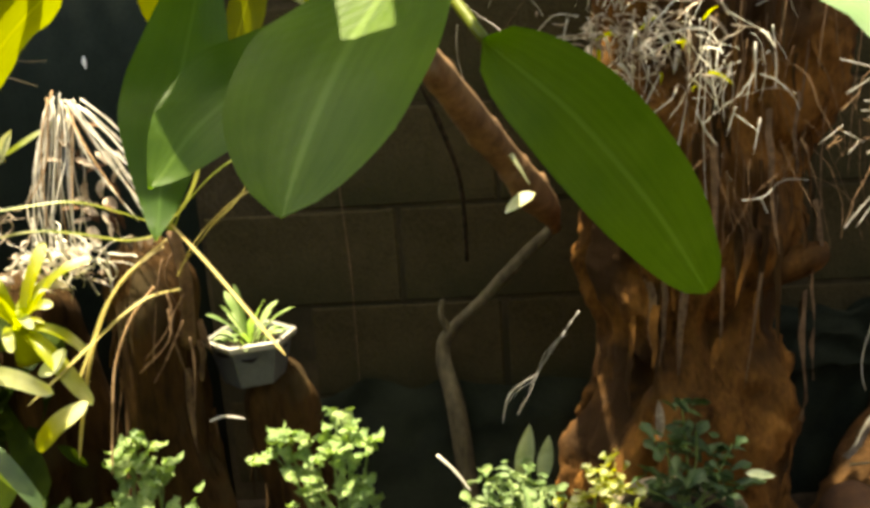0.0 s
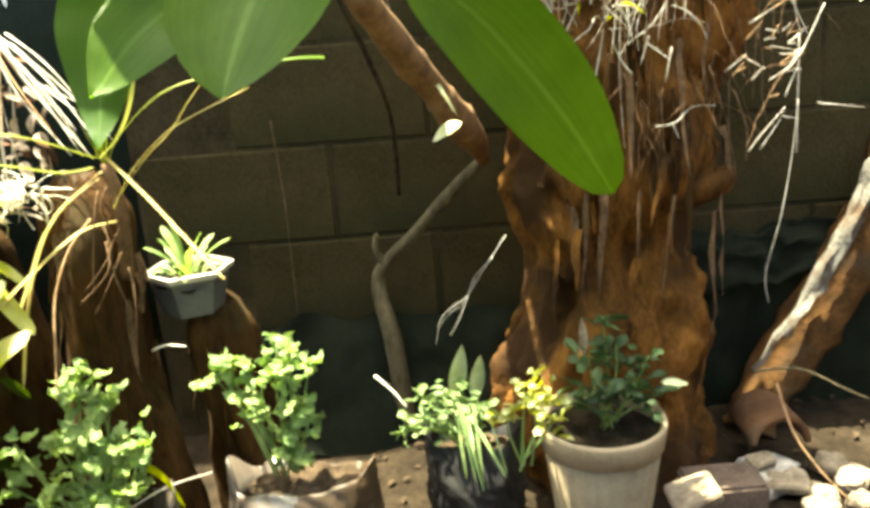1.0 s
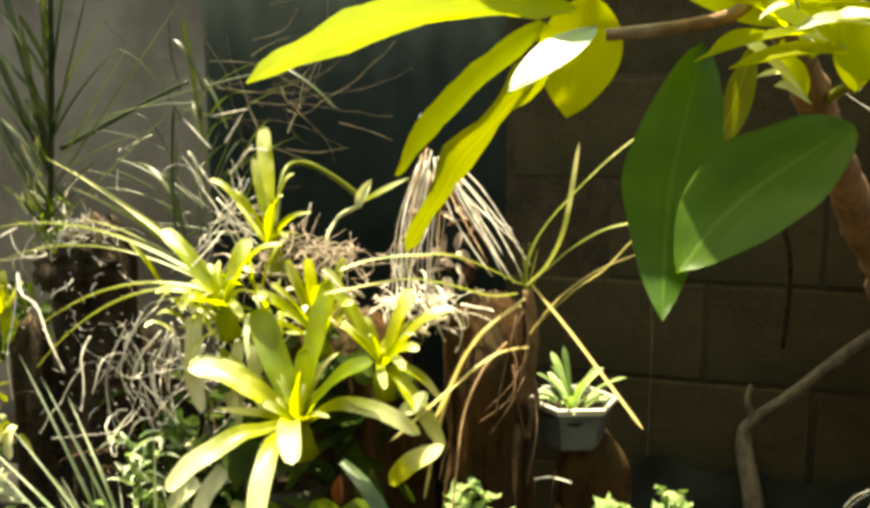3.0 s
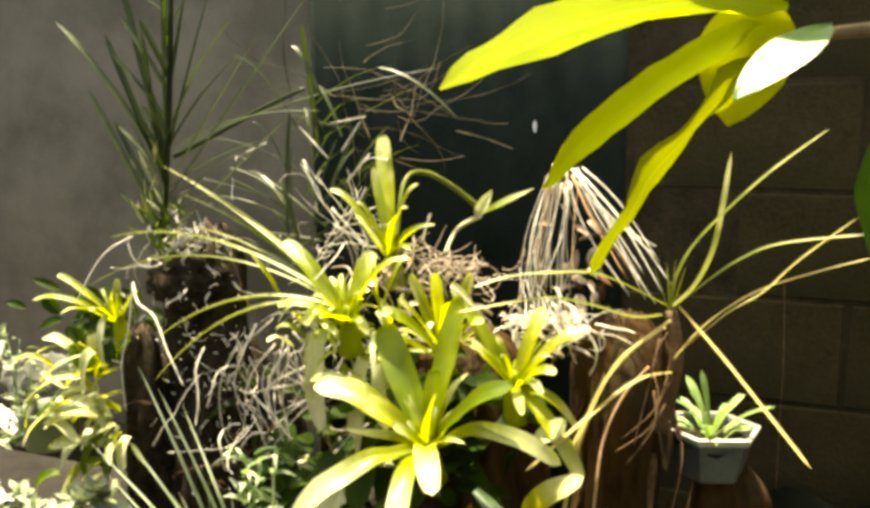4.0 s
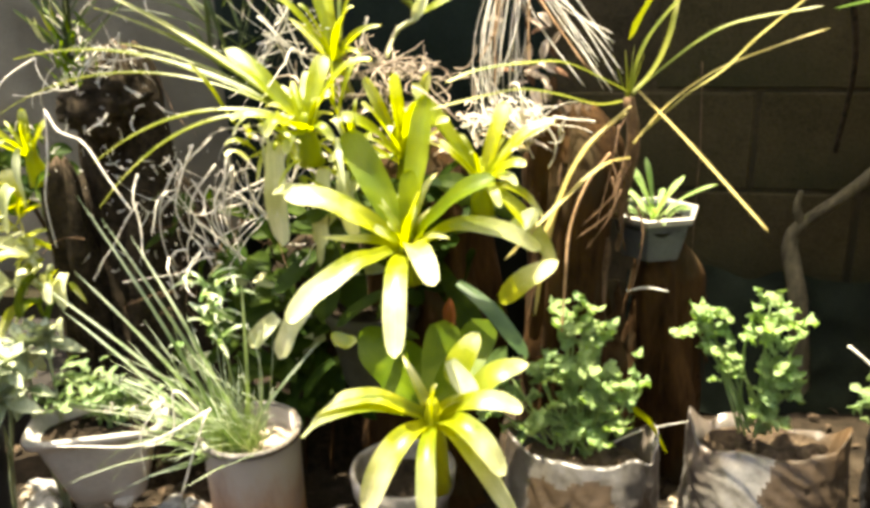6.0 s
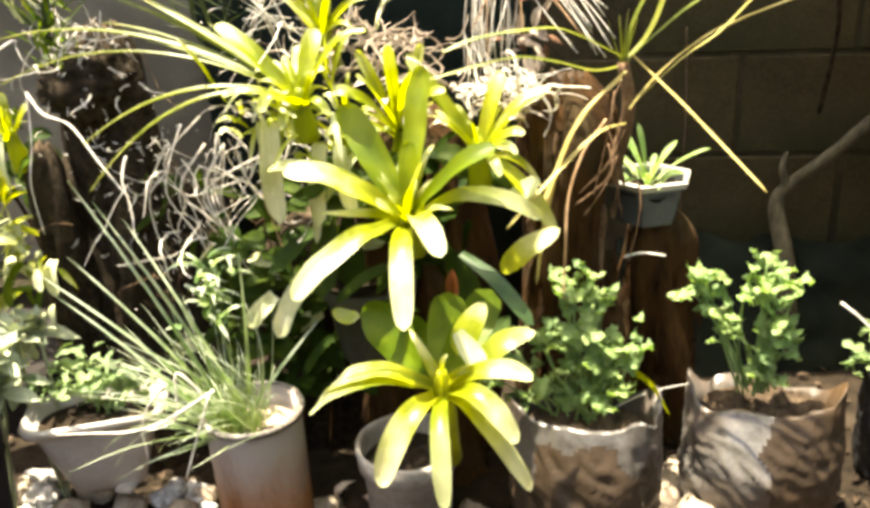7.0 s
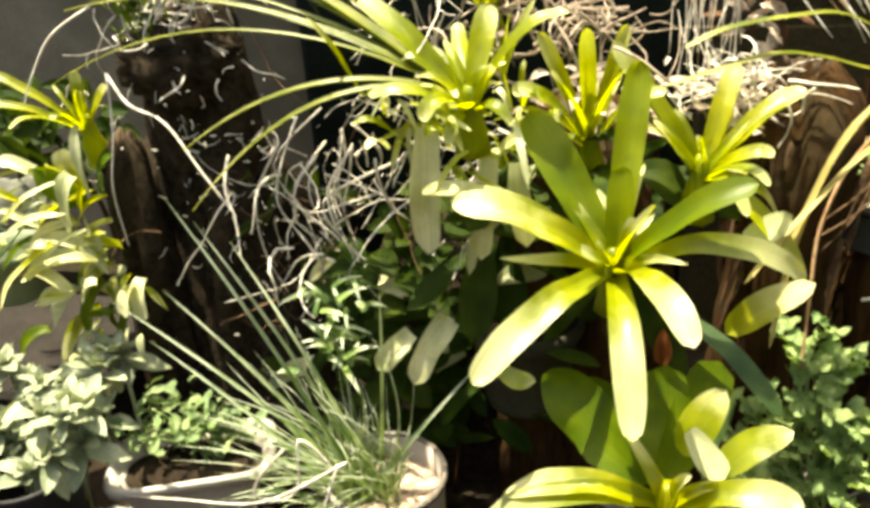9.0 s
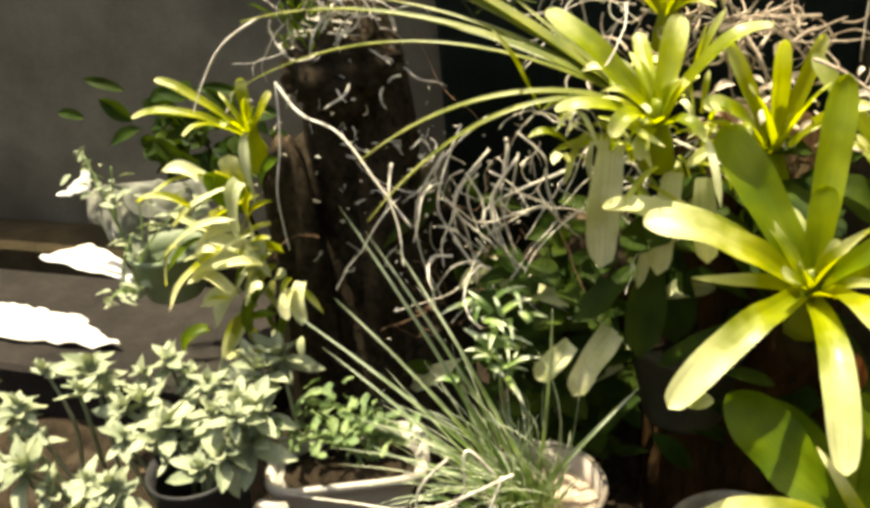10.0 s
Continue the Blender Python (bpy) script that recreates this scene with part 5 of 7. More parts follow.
for i in range(64):
    b = Vector((rng.gauss(-0.875, 0.05), rng.gauss(0.88, 0.03), rng.gauss(0.625, 0.03)))
    a = rng.uniform(0, 6.28)
    ln_ = rng.uniform(0.025, 0.07)
    leaf(young, b, b + Vector((math.cos(a) * ln_, math.sin(a) * ln_ * 0.6 - 0.01, rng.gauss(0.0, 0.03))), rng.uniform(0.005, 0.012), rng.uniform(0.0, 0.015), M[("brom_sun", "brom_up", "brom_pale", "brom_sun")[i % 4]], "brom", (0, -0.4, 0.9), 0.25, 7, wave=0.1)
# dark bush against the plastered wall
bush = thing("creeper", (-1.6, 1.22, GROUND), "dark shaded bush against the plastered wall", "creeper", "creepers")
for i in range(70):
    b = Vector((-1.658, 1.22, 0.479)) + Vector((rng.gauss(0, 0.07), rng.gauss(0, 0.03), rng.gauss(0, 0.05)))
    a = rng.uniform(0, 6.28)
    ln_ = rng.uniform(0.03, 0.07)
    leaf(bush, b, b + Vector((math.cos(a) * ln_, -0.02, math.sin(a) * ln_)), rng.uniform(0.02, 0.035), 0.006, M["creep"], "ovate", (0, -0.7, 0.6), 0.2, 6, wave=0.1)
stem(bush, [(-1.6, 1.25, GROUND), (-1.61, 1.25, 0.3), (-1.672, 1.24, 0.471)], 0.006, 0.003, M["bark"], "stem")

# pale chips and dead leaves lying on the stump tops
chips = thing("dead_leaves", (-0.72, 0.96, 0.6), "pale pinkish dead leaves and chips on the stump tops", "litter")
for i in range(70):
    b = Vector((rng.uniform(-0.86, -0.56), rng.gauss(0.96, 0.03), rng.uniform(0.595, 0.66)))
    a = rng.uniform(0, 6.28)
    ln_ = rng.uniform(0.015, 0.04)
    leaf(chips, b, b + Vector((math.cos(a) * ln_, math.sin(a) * ln_ * 0.6, rng.gauss(0, 0.01))), rng.uniform(0.005, 0.012), 0.005, M[("litter", "pale_chip")[i % 2]], "ovate", (0, -0.4, 0.9), 0.3, 5, name="chip", wave=0.4)

# flower stalk that arches from the slender bromeliad
fs = thing("flower_stalk", (-0.839, 1.000, 0.763), "arching green flower stalk with a pale bud", "flower stalk")
stem(fs, [(-0.865, 1.000, 0.745), (-0.873, 1.050, 0.834), (-0.860, 1.100, 0.847), (-0.823, 1.130, 0.823), (-0.785, 1.165, 0.784)], 0.004, 0.005, M["strap"], "stalk")
stem(fs, [(-0.785, 1.165, 0.771), (-0.813, 1.130, 0.753), (-0.816, 1.080, 0.719)], 0.004, 0.003, M["brom_pale"], "stalk")
leaf(fs, (-0.790, 1.160, 0.772), (-0.688, 1.150, 0.821), 0.018, 0.0, M["brom"], "ovate", (0, -0.6, 0.8), 0.2, 8)
bv, bf, bu = leaf_geometry((-0.790, 1.160, 0.766), (-0.762, 1.160, 0.816), 0.02, 0.004, "ovate", (0, -1, 0.1), 0.4, 8)
link_mesh("bud", bv, bf, M["brom_pale"], fs, "pale bud", bu)

# ---- thin-leaved plants ----


def strappy(name, at, label, category, leaves, material, group=""):
    c = Vector(at)
    t = thing(name, c, label, category, group)
    for tip, w, arch in leaves:
        leaf(t, c, tip, w, arch, material, "spear", (0, -0.15, 1), 0.25, 16, wave=0.0)
    return t


PC = Vector((-0.448, 0.965, 0.677))
palm = thing("spider_orchid", (PC.x, PC.y, 0.62), "orchid with long thin arching yellow-green leaves on a log", "orchid")
stem(palm, [(-0.46, 1.0, 0.5), PC + Vector((0.01, 0, -0.07)), PC], 0.012, 0.008, M["brown_root"], "stem")
GREEN_STRAPS = (
    ((-0.45, 0.936, 0.689), (-0.524, 0.886, 0.732), (-0.576, 0.86, 0.737), (-0.634, 0.835, 0.732), (-0.671, 0.81, 0.72)),
    ((-0.455, 0.936, 0.676), (-0.489, 0.907, 0.677), (-0.543, 0.878, 0.696), (-0.595, 0.848, 0.705), (-0.687, 0.79, 0.691)),
    ((-0.445, 0.936, 0.689), (-0.439, 0.935, 0.729), (-0.413, 0.934, 0.779), (-0.342, 0.932, 0.857), (-0.273, 0.93, 0.915)),
    ((-0.442, 0.936, 0.689), (-0.419, 0.949, 0.713), (-0.401, 0.962, 0.751), (-0.392, 0.974, 0.796), (-0.383, 1.0, 0.886)),
    ((-0.442, 0.936, 0.686), (-0.41, 0.929, 0.717), (-0.367, 0.922, 0.754), (-0.319, 0.914, 0.779), (-0.23, 0.89, 0.797)))
for pts in GREEN_STRAPS:
    blade(palm, pts, 0.0075, M["strap"], "strap", (0, -0.3, 1), 0.2, wave=0.0)
PALE_STRAPS = (
    ((-0.438, 0.94, 0.618), (-0.406, 0.93, 0.663), (-0.363, 0.92, 0.704), (-0.316, 0.91, 0.733), (-0.22, 0.89, 0.772)),
    ((-0.43, 0.935, 0.63), (-0.375, 0.918, 0.688), (-0.334, 0.905, 0.721), (-0.296, 0.893, 0.765), (-0.24, 0.875, 0.818)),
    ((-0.444, 0.936, 0.67), (-0.471, 0.915, 0.649), (-0.506, 0.894, 0.615), (-0.534, 0.872, 0.551), (-0.551, 0.851, 0.477), (-0.56, 0.83, 0.404)),
    ((-0.45, 0.936, 0.66), (-0.48, 0.91, 0.64), (-0.515, 0.885, 0.60), (-0.54, 0.865, 0.54), (-0.562, 0.85, 0.49)),
    ((-0.441, 0.95, 0.596), (-0.478, 0.913, 0.594), (-0.521, 0.875, 0.563), (-0.562, 0.838, 0.526), (-0.598, 0.8, 0.494)))
for pts in PALE_STRAPS:
    blade(palm, pts, 0.0065, M["strap_dry"], "strap", (0, -0.3, 1), 0.2, wave=0.0)
blade(palm, ((-0.436, 0.936, 0.69), (-0.379, 0.903, 0.638), (-0.326, 0.869, 0.586), (-0.273, 0.836, 0.533)), 0.005, M["strap_dry"], "strap", (0, -0.3, 1), 0.2, wave=0.0, label="pale straight leaf")
for tip in ((-0.470, 0.955, 0.735), (-0.455, 0.96, 0.742), (-0.443, 0.955, 0.748), (-0.430, 0.950, 0.738), (-0.42, 0.945, 0.716)):
    leaf(palm, PC + Vector((0, 0, -0.01)), tip, 0.006, 0.0, M["strap"], "spear", (0, -0.15, 1), 0.2, 8, wave=0.0)
stem(palm, [(-0.469, 0.93, 0.607), (-0.498, 0.908, 0.57), (-0.518, 0.885, 0.514), (-0.522, 0.862, 0.451), (-0.524, 0.84, 0.378)], 0.0022, 0.0016, M["dry_root"], "root", "reddish dangling root")
for i in range(7):
    b = Vector((-0.45 + rng.gauss(0, 0.012), 0.96 + rng.gauss(0, 0.012), rng.uniform(0.53, 0.66)))
    stem(palm, [b, b + Vector((rng.gauss(-0.01, 0.012), -0.02, -0.04)), b + Vector((rng.gauss(-0.025, 0.02), -0.02, rng.uniform(-0.15, -0.08)))], 0.0016, 0.001, M["brown_root"], "root", sides=5)

strappy("strap_orchid", (-0.885, 0.900, 0.648), "orchid with long green strap leaves arching sideways", "orchid", [
    ((-1.299, 0.990, 0.855), 0.02, 0.02), ((-1.247, 0.980, 0.808), 0.018, 0.02), ((-1.364, 0.930, 0.738), 0.014, 0.05), ((-1.186, 0.830, 0.606), 0.014, 0.045), ((-1.171, 0.800, 0.548), 0.013, 0.06), ((-1.144, 0.980, 0.725), 0.013, 0.01),
    ((-1.196, 0.950, 0.758), 0.012, 0.02), ((-1.031, 0.950, 0.752), 0.014, 0.0), ((-1.369, 0.880, 0.663), 0.008, 0.07)], M["strap"])

reed = thing("vanda_orchid", (-1.331, 1.020, 0.661), "tall upright orchid with many narrow dark green leaves", "orchid")
RB = Vector((-1.333, 1.020, 0.720))
RT = Vector((-1.270, 1.000, 1.162))
reed_stem = stem(reed, [RB, RB.lerp(RT, 0.5) + Vector((0.004, 0, 0)), RT], 0.006, 0.004, M["reed"], "stem")
for q, tip, w, arch in ((0.05, (-1.466, 1.000, 0.993), 0.010, 0.0), (0.25, (-1.400, 0.980, 1.081), 0.011, 0.01), (0.1, (-1.409, 1.000, 0.933), 0.009, 0.0), (0.3, (-1.490, 0.960, 1.105), 0.011, 0.03), (0.35, (-1.122, 0.970, 1.032), 0.011, 0.012), (0.4, (-1.135, 0.970, 1.086), 0.011, 0.014)):
    leaf(reed_stem, RB.lerp(RT, q), tip, w, arch, M["reed"], "strap", (0, -0.4, 0.9), 0.25, 12, wave=0.0)
for q, tip, w, arch in ((0.2, (-1.136, 1.040, 1.068), 0.012, 0.0), (0.3, (-1.203, 1.020, 1.161), 0.012, 0.0), (0.35, (-1.377, 1.000, 1.170), 0.012, 0.0), (0.45, (-1.269, 0.980, 1.176), 0.012, 0.0), (0.15, (-1.042, 1.060, 1.138), 0.012, 0.0), (0.5, (-1.230, 1.000, 1.185), 0.012, 0.0),
                        (0.0, (-1.389, 0.980, 0.810), 0.008, 0.01), (0.1, (-1.139, 1.000, 0.886), 0.009, 0.01), (0.2, (-1.089, 0.980, 0.900), 0.008, 0.012), (0.25, (-1.320, 0.980, 1.084), 0.010, 0.0), (0.0, (-1.102, 1.080, 0.939), 0.01, 0.0), (0.05, (-1.193, 0.980, 0.814), 0.009, 0.01)):
    leaf(reed_stem, RB.lerp(RT, q), tip, w, arch, M["reed"], "strap", (0, -0.4, 0.9), 0.25, 12, wave=0.0)
for i in range(16):
    p = RB.lerp(RT, 0.1 + 0.055 * i)
    a = rng.uniform(-0.9, 0.9)
    ln_ = rng.uniform(0.08, 0.15)
    leaf(reed_stem, p, p + Vector((math.sin(a) * ln_, rng.gauss(0, 0.03), math.cos(a) * ln_)), rng.uniform(0.008, 0.011), 0.004, M["reed"], "strap", (0, -0.4, 0.9), 0.25, 9, wave=0.0)
for i in range(40):
    p = RB + Vector((rng.gauss(0, 0.02), rng.gauss(0, 0.015), rng.uniform(-0.05, 0.06)))
    a = rng.uniform(-1.2, 1.2)
    ln_ = rng.uniform(0.02, 0.05)
    leaf(reed, p, p + Vector((math.sin(a) * ln_, rng.gauss(0, 0.02), math.cos(a) * ln_)), 0.006, 0.003, M["brom_green"], "strap", (0, -0.4, 0.9), 0.25, 5, wave=0.0, name="leaf_base")
for i in range(22):
    p = Vector((-1.321, 1.0, 0.907)).lerp(Vector((-1.344, 1.0, 0.746)), rng.random()) + Vector((rng.gauss(0, 0.012), rng.gauss(0, 0.01), 0))
    a = rng.gauss(0, 0.7)
    leaf(reed, p, p + Vector((math.sin(a) * 0.03, -0.01, math.cos(a) * 0.034)), 0.005, 0.003, M["brom_pale"] if i % 3 else M["strap"], "spear", (0, -0.6, 0.8), 0.2, 5, wave=0.1, name="leaf_base")
back_reed = thing("vanda_orchid", (-1.111, 1.200, 0.686), "thin-leaved orchid standing in shade before the wall", "orchid")
for i in range(30):
    b = Vector((-1.084, 1.150, 0.695)) + Vector((rng.uniform(-0.06, 0.06), rng.uniform(-0.03, 0.03), rng.uniform(-0.02, 0.24)))
    a = rng.uniform(-1.4, 1.4)
    ln_ = rng.uniform(0.1, 0.24)
    tip = b + Vector((math.sin(a) * ln_, rng.uniform(-0.08, 0.05), math.cos(a) * ln_ * 0.9))
    leaf(back_reed, b, tip, rng.uniform(0.005, 0.009), rng.uniform(0, 0.03), M["reed"], "strap", (0, -0.1, 1), 0.2, 8, wave=0.0)
for b, tip in (((-1.122, 1.100, 0.720), (-1.111, 1.100, 0.949)), ((-1.078, 1.100, 0.712), (-0.952, 1.080, 0.942)), ((-1.066, 1.080, 0.715), (-1.009, 1.080, 0.902)), ((-1.070, 1.050, 0.728), (-1.104, 1.050, 0.839)), ((-1.322, 1.050, 0.884), (-0.850, 1.150, 1.017)), ((-1.310, 1.050, 0.894), (-1.022, 1.050, 0.947)), ((-1.049, 1.100, 0.971), (-1.106, 1.100, 1.059)), ((-0.992, 1.200, 1.025), (-0.840, 1.200, 0.936))):
    leaf(back_reed, b, tip, 0.008, 0.018, M["reed"], "strap", (0, -0.3, 0.95), 0.2, 10, wave=0.0)

# pale dry sticks that stand among the orchids
sticks = thing("dry_sticks", (-1.05, 1.12, 0.72), "thin pale dry sticks standing among the orchids", "twigs")
stem(sticks, [(-1.094, 1.1, 0.922), (-1.038, 1.1, 0.868)], 0.0019, 0.0013, M["root"], "stick", sides=5)
stem(sticks, [(-1.088, 1.1, 0.865), (-1.054, 1.1, 0.823)], 0.0019, 0.0013, M["root"], "stick", sides=5)
stem(sticks, [(-1.034, 1.1, 0.927), (-0.966, 1.1, 0.938)], 0.0019, 0.0013, M["root"], "stick", sides=5)
stem(sticks, [(-1.012, 1.1, 0.881), (-0.976, 1.1, 0.93)], 0.0019, 0.0013, M["root"], "stick", sides=5)
stem(sticks, [(-1.004, 1.1, 0.828), (-0.959, 1.1, 0.876)], 0.0019, 0.0013, M["root"], "stick", sides=5)
stem(sticks, [(-1.218, 1.1, 0.871), (-1.161, 1.1, 0.895)], 0.0019, 0.0013, M["root"], "stick", sides=5)
stem(sticks, [(-1.034, 1.1, 0.783), (-0.982, 1.1, 0.733)], 0.0019, 0.0013, M["root"], "stick", sides=5)
stem(sticks, [(-0.998, 1.1, 0.801), (-0.967, 1.1, 0.729)], 0.0019, 0.0013, M["root"], "stick", sides=5)
stem(sticks, [(-0.967, 1.1, 0.819), (-1.022, 1.1, 0.728)], 0.0019, 0.0013, M["root"], "stick", sides=5)
stem(sticks, [(-0.866, 1.1, 0.73), (-0.85, 1.1, 0.779)], 0.0019, 0.0013, M["root"], "stick", sides=5)
stem(sticks, [(-1.03, 1.1, 0.756), (-0.955, 1.1, 0.718)], 0.0019, 0.0013, M["root"], "stick", sides=5)
stem(sticks, [(-1.381, 1.12, 0.868), (-1.28, 1.12, 0.911), (-1.178, 1.12, 0.956), (-1.094, 1.12, 0.988)], 0.005, 0.0035, M["reed"], "stem", "dark slanting stem", sides=7)
stem(sticks, [(-1.129, 1.25, 1.033), (-1.038, 1.25, 1.025), (-0.966, 1.25, 0.994), (-0.861, 1.25, 0.938)], 0.0012, 0.0008, M["branch"], "stem", sides=5)
stem(sticks, [(-0.861, 1.25, 0.914), (-0.805, 1.25, 0.9), (-0.755, 1.25, 0.881)], 0.0012, 0.0008, M["branch"], "stem", sides=5)
stem(sticks, [(-1.119, 1.25, 0.982), (-0.994, 1.25, 0.97), (-0.918, 1.25, 0.978), (-0.892, 1.25, 1.035)], 0.0012, 0.0008, M["branch"], "stem", sides=5)
stem(sticks, [(-0.973, 1.25, 0.865), (-0.908, 1.25, 0.859), (-0.845, 1.25, 0.869)], 0.0012, 0.0008, M["branch"], "stem", sides=5)
stem(sticks, [(-1.037, 1.25, 1.069), (-0.971, 1.25, 1.085), (-0.939, 1.25, 1.122)], 0.0012, 0.0008, M["branch"], "stem", sides=5)

# dull weed and shade leaves behind the can
weed = thing("weed", (-1.05, 0.93, GROUND), "grey-green weed growing in the shade behind the can", "weed", "herbs")
stem(weed, [(-1.04, 0.94, GROUND), (-1.05, 0.9, 0.2), (-1.055, 0.86, 0.39)], 0.003, 0.0015, M["succ"], "stem", sides=5)
for i in range(38):
    b = Vector((-1.052, 0.865, 0.375)) + Vector((rng.gauss(0, 0.018), rng.gauss(0, 0.02), rng.uniform(-0.06, 0.05)))
    a = rng.uniform(0, 6.28)
    leaf(weed, b, b + Vector((math.cos(a) * 0.04, math.sin(a) * 0.03, rng.uniform(-0.02, 0.02))), rng.uniform(0.007, 0.012), 0.006, M["grass"], "spear", (0, -0.4, 0.9), 0.2, 7, wave=0.1)
# leaves added to darken the gap; their near-black colour acts as shade
dim = thing("creeper", (-1.0, 1.02, GROUND), "leaves added to fill the gap between the stumps, coloured as shade", "creeper", "creepers")
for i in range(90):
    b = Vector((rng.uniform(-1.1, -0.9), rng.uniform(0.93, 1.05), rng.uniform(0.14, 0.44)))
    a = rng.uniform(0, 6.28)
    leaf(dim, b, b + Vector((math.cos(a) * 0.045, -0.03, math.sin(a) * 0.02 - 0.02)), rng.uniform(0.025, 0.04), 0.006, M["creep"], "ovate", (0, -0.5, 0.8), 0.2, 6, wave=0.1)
for x in (-1.06, -1.0, -0.95):
    stem(dim, [(x, 1.03, GROUND), (x + 0.02, 1.02, 0.2), (x - 0.01, 1.0, 0.43)], 0.003, 0.0015, M["bark"], "stem", sides=5)

# chives in the can
chives = thing("chives", CAN + Vector((-0.01, 0, 0.2)), "clump of long thin grey-green chives spilling sideways", "chives")
for i in range(190):
    side = -0.045 if i % 3 else -0.004
    b = CAN + Vector((rng.gauss(side, 0.01), rng.gauss(0, 0.014), 0.195))
    long = i >= 130
    a = rng.gauss(-0.62, 0.36) if long else rng.gauss(-0.3 if i % 3 else 0.0, 0.3)
    ln_ = rng.uniform(0.13, 0.27) if long else rng.uniform(0.05, 0.14)
    tip = b + Vector((math.sin(a) * ln_, rng.gauss(-0.02, 0.05), math.cos(a) * ln_ * 0.92))
    leaf(chives, b, tip, rng.uniform(0.0022, 0.004), rng.uniform(-0.01, 0.035), M["grass"], "spear", (0.5, -0.2, 0.8), 0.3, 8, wave=0.0, name="blade", lean=(rng.gauss(0, 0.008), 0, 0))
for i in range(7):
    b = CAN + Vector((rng.gauss(-0.05, 0.012), rng.gauss(-0.01, 0.02), 0.2))
    tip = b + Vector((rng.uniform(-0.2, -0.1), rng.uniform(-0.04, 0.03), rng.uniform(-0.06, 0.04)))
    leaf(chives, b, tip, 0.0035, rng.uniform(0.02, 0.06), M["grass"], "spear", (0.1, -0.1, 1), 0.3, 10, wave=0.0, name="blade")
for tip in ((-1.204, 0.800, 0.564), (-1.186, 0.820, 0.525), (-1.217, 0.780, 0.457), (-1.270, 0.760, 0.450), (-1.220, 0.740, 0.415), (-0.969, 0.800, 0.458), (-0.876, 0.840, 0.339), (-1.157, 0.840, 0.493)):
    b = CAN + Vector((rng.gauss(-0.01, 0.02), rng.gauss(0, 0.015), 0.195))
    leaf(chives, b, tip, 0.008, 0.012, M["grass"], "spear", (0.3, -0.2, 0.9), 0.3, 12, wave=0.0, name="blade")
for pts in (((-1.026, 0.740, 0.263), (-1.056, 0.730, 0.304), (-1.063, 0.720, 0.238), (-1.110, 0.720, 0.213)), ((-1.003, 0.730, 0.279), (-1.103, 0.710, 0.225), (-1.215, 0.720, 0.203), (-1.305, 0.730, 0.188)), ((-1.018, 0.740, 0.264), (-1.042, 0.720, 0.193), (-1.065, 0.720, 0.134)), ((-1.082, 0.740, 0.279), (-1.120, 0.730, 0.229), (-1.126, 0.730, 0.153))):
    stem(chives, pts, 0.002, 0.0012, M["root"], "dry_blade", "withered pale blade", sides=5)

# ---- herbs and succulents with small leaves ----


def leaflet_mesh(name, material, shape="ovate", ratio=0.8, fold=0.12, arch=0.1):
    v, f, uv = leaf_geometry((0, 0, 0), (1, 0, 0), ratio, arch, shape, (0, 0, 1), fold, 5, 0.1)
    me = bpy.data.meshes.new(name)
    me.from_pydata([tuple(p) for p in v], [], f)
    lay = me.uv_layers.new(name="uv")
    for lp in me.loops:
        lay.data[lp.index].uv = uv[lp.vertex_index]
    me.polygons.foreach_set("use_smooth", [True] * len(me.polygons))
    me.materials.append(material)
    return me


def lobed_mesh(name, material):
    """A leaf of three toothed lobes."""
    verts, faces, uvs = [], [], []
    for a, ln_, w in ((0.0, 0.95, 0.62), (0.95, 0.72, 0.5), (-0.95, 0.72, 0.5)):
        b = Vector((0.12, 0, 0))
        v, f, uv = leaf_geometry(b, b + Vector((math.cos(a) * ln_, math.sin(a) * ln_, 0.05 - 0.16 * abs(a))), w, 0.09, "obovate", (0, 0, 1), 0.14, 5, 0.5, seed=a)
        o = len(verts)
        verts += v
        uvs += uv
        faces += [tuple(o + i for i in t) for t in f]
    me = bpy.data.meshes.new(name)
    me.from_pydata([tuple(p) for p in verts], [], faces)
    lay = me.uv_layers.new(name="uv")
    for lp in me.loops:
        lay.data[lp.index].uv = uvs[lp.vertex_index]
    me.polygons.foreach_set("use_smooth", [True] * len(me.polygons))
    me.materials.append(material)
    return me


MINT = lobed_mesh("leaflet", M["mint"])
MINT_DARK = lobed_mesh("leaflet_deep", M["mint_dark"])
JADE = leaflet_mesh("succulent_leaflet", M["jade"], "ovate", 0.46, 0.2, 0.05)
SUCC = leaflet_mesh("deep_succulent_leaflet", M["succ"], "obovate", 0.5, 0.2, 0.05)
SUCC_DARK = leaflet_mesh("shade_darkened_succulent_leaflet", M["succ_dark"], "obovate", 0.5, 0.2, 0.05)
SUNNY = leaflet_mesh("sunny_leaflet", M["brom"], "obovate", 0.5, 0.2, 0.05)


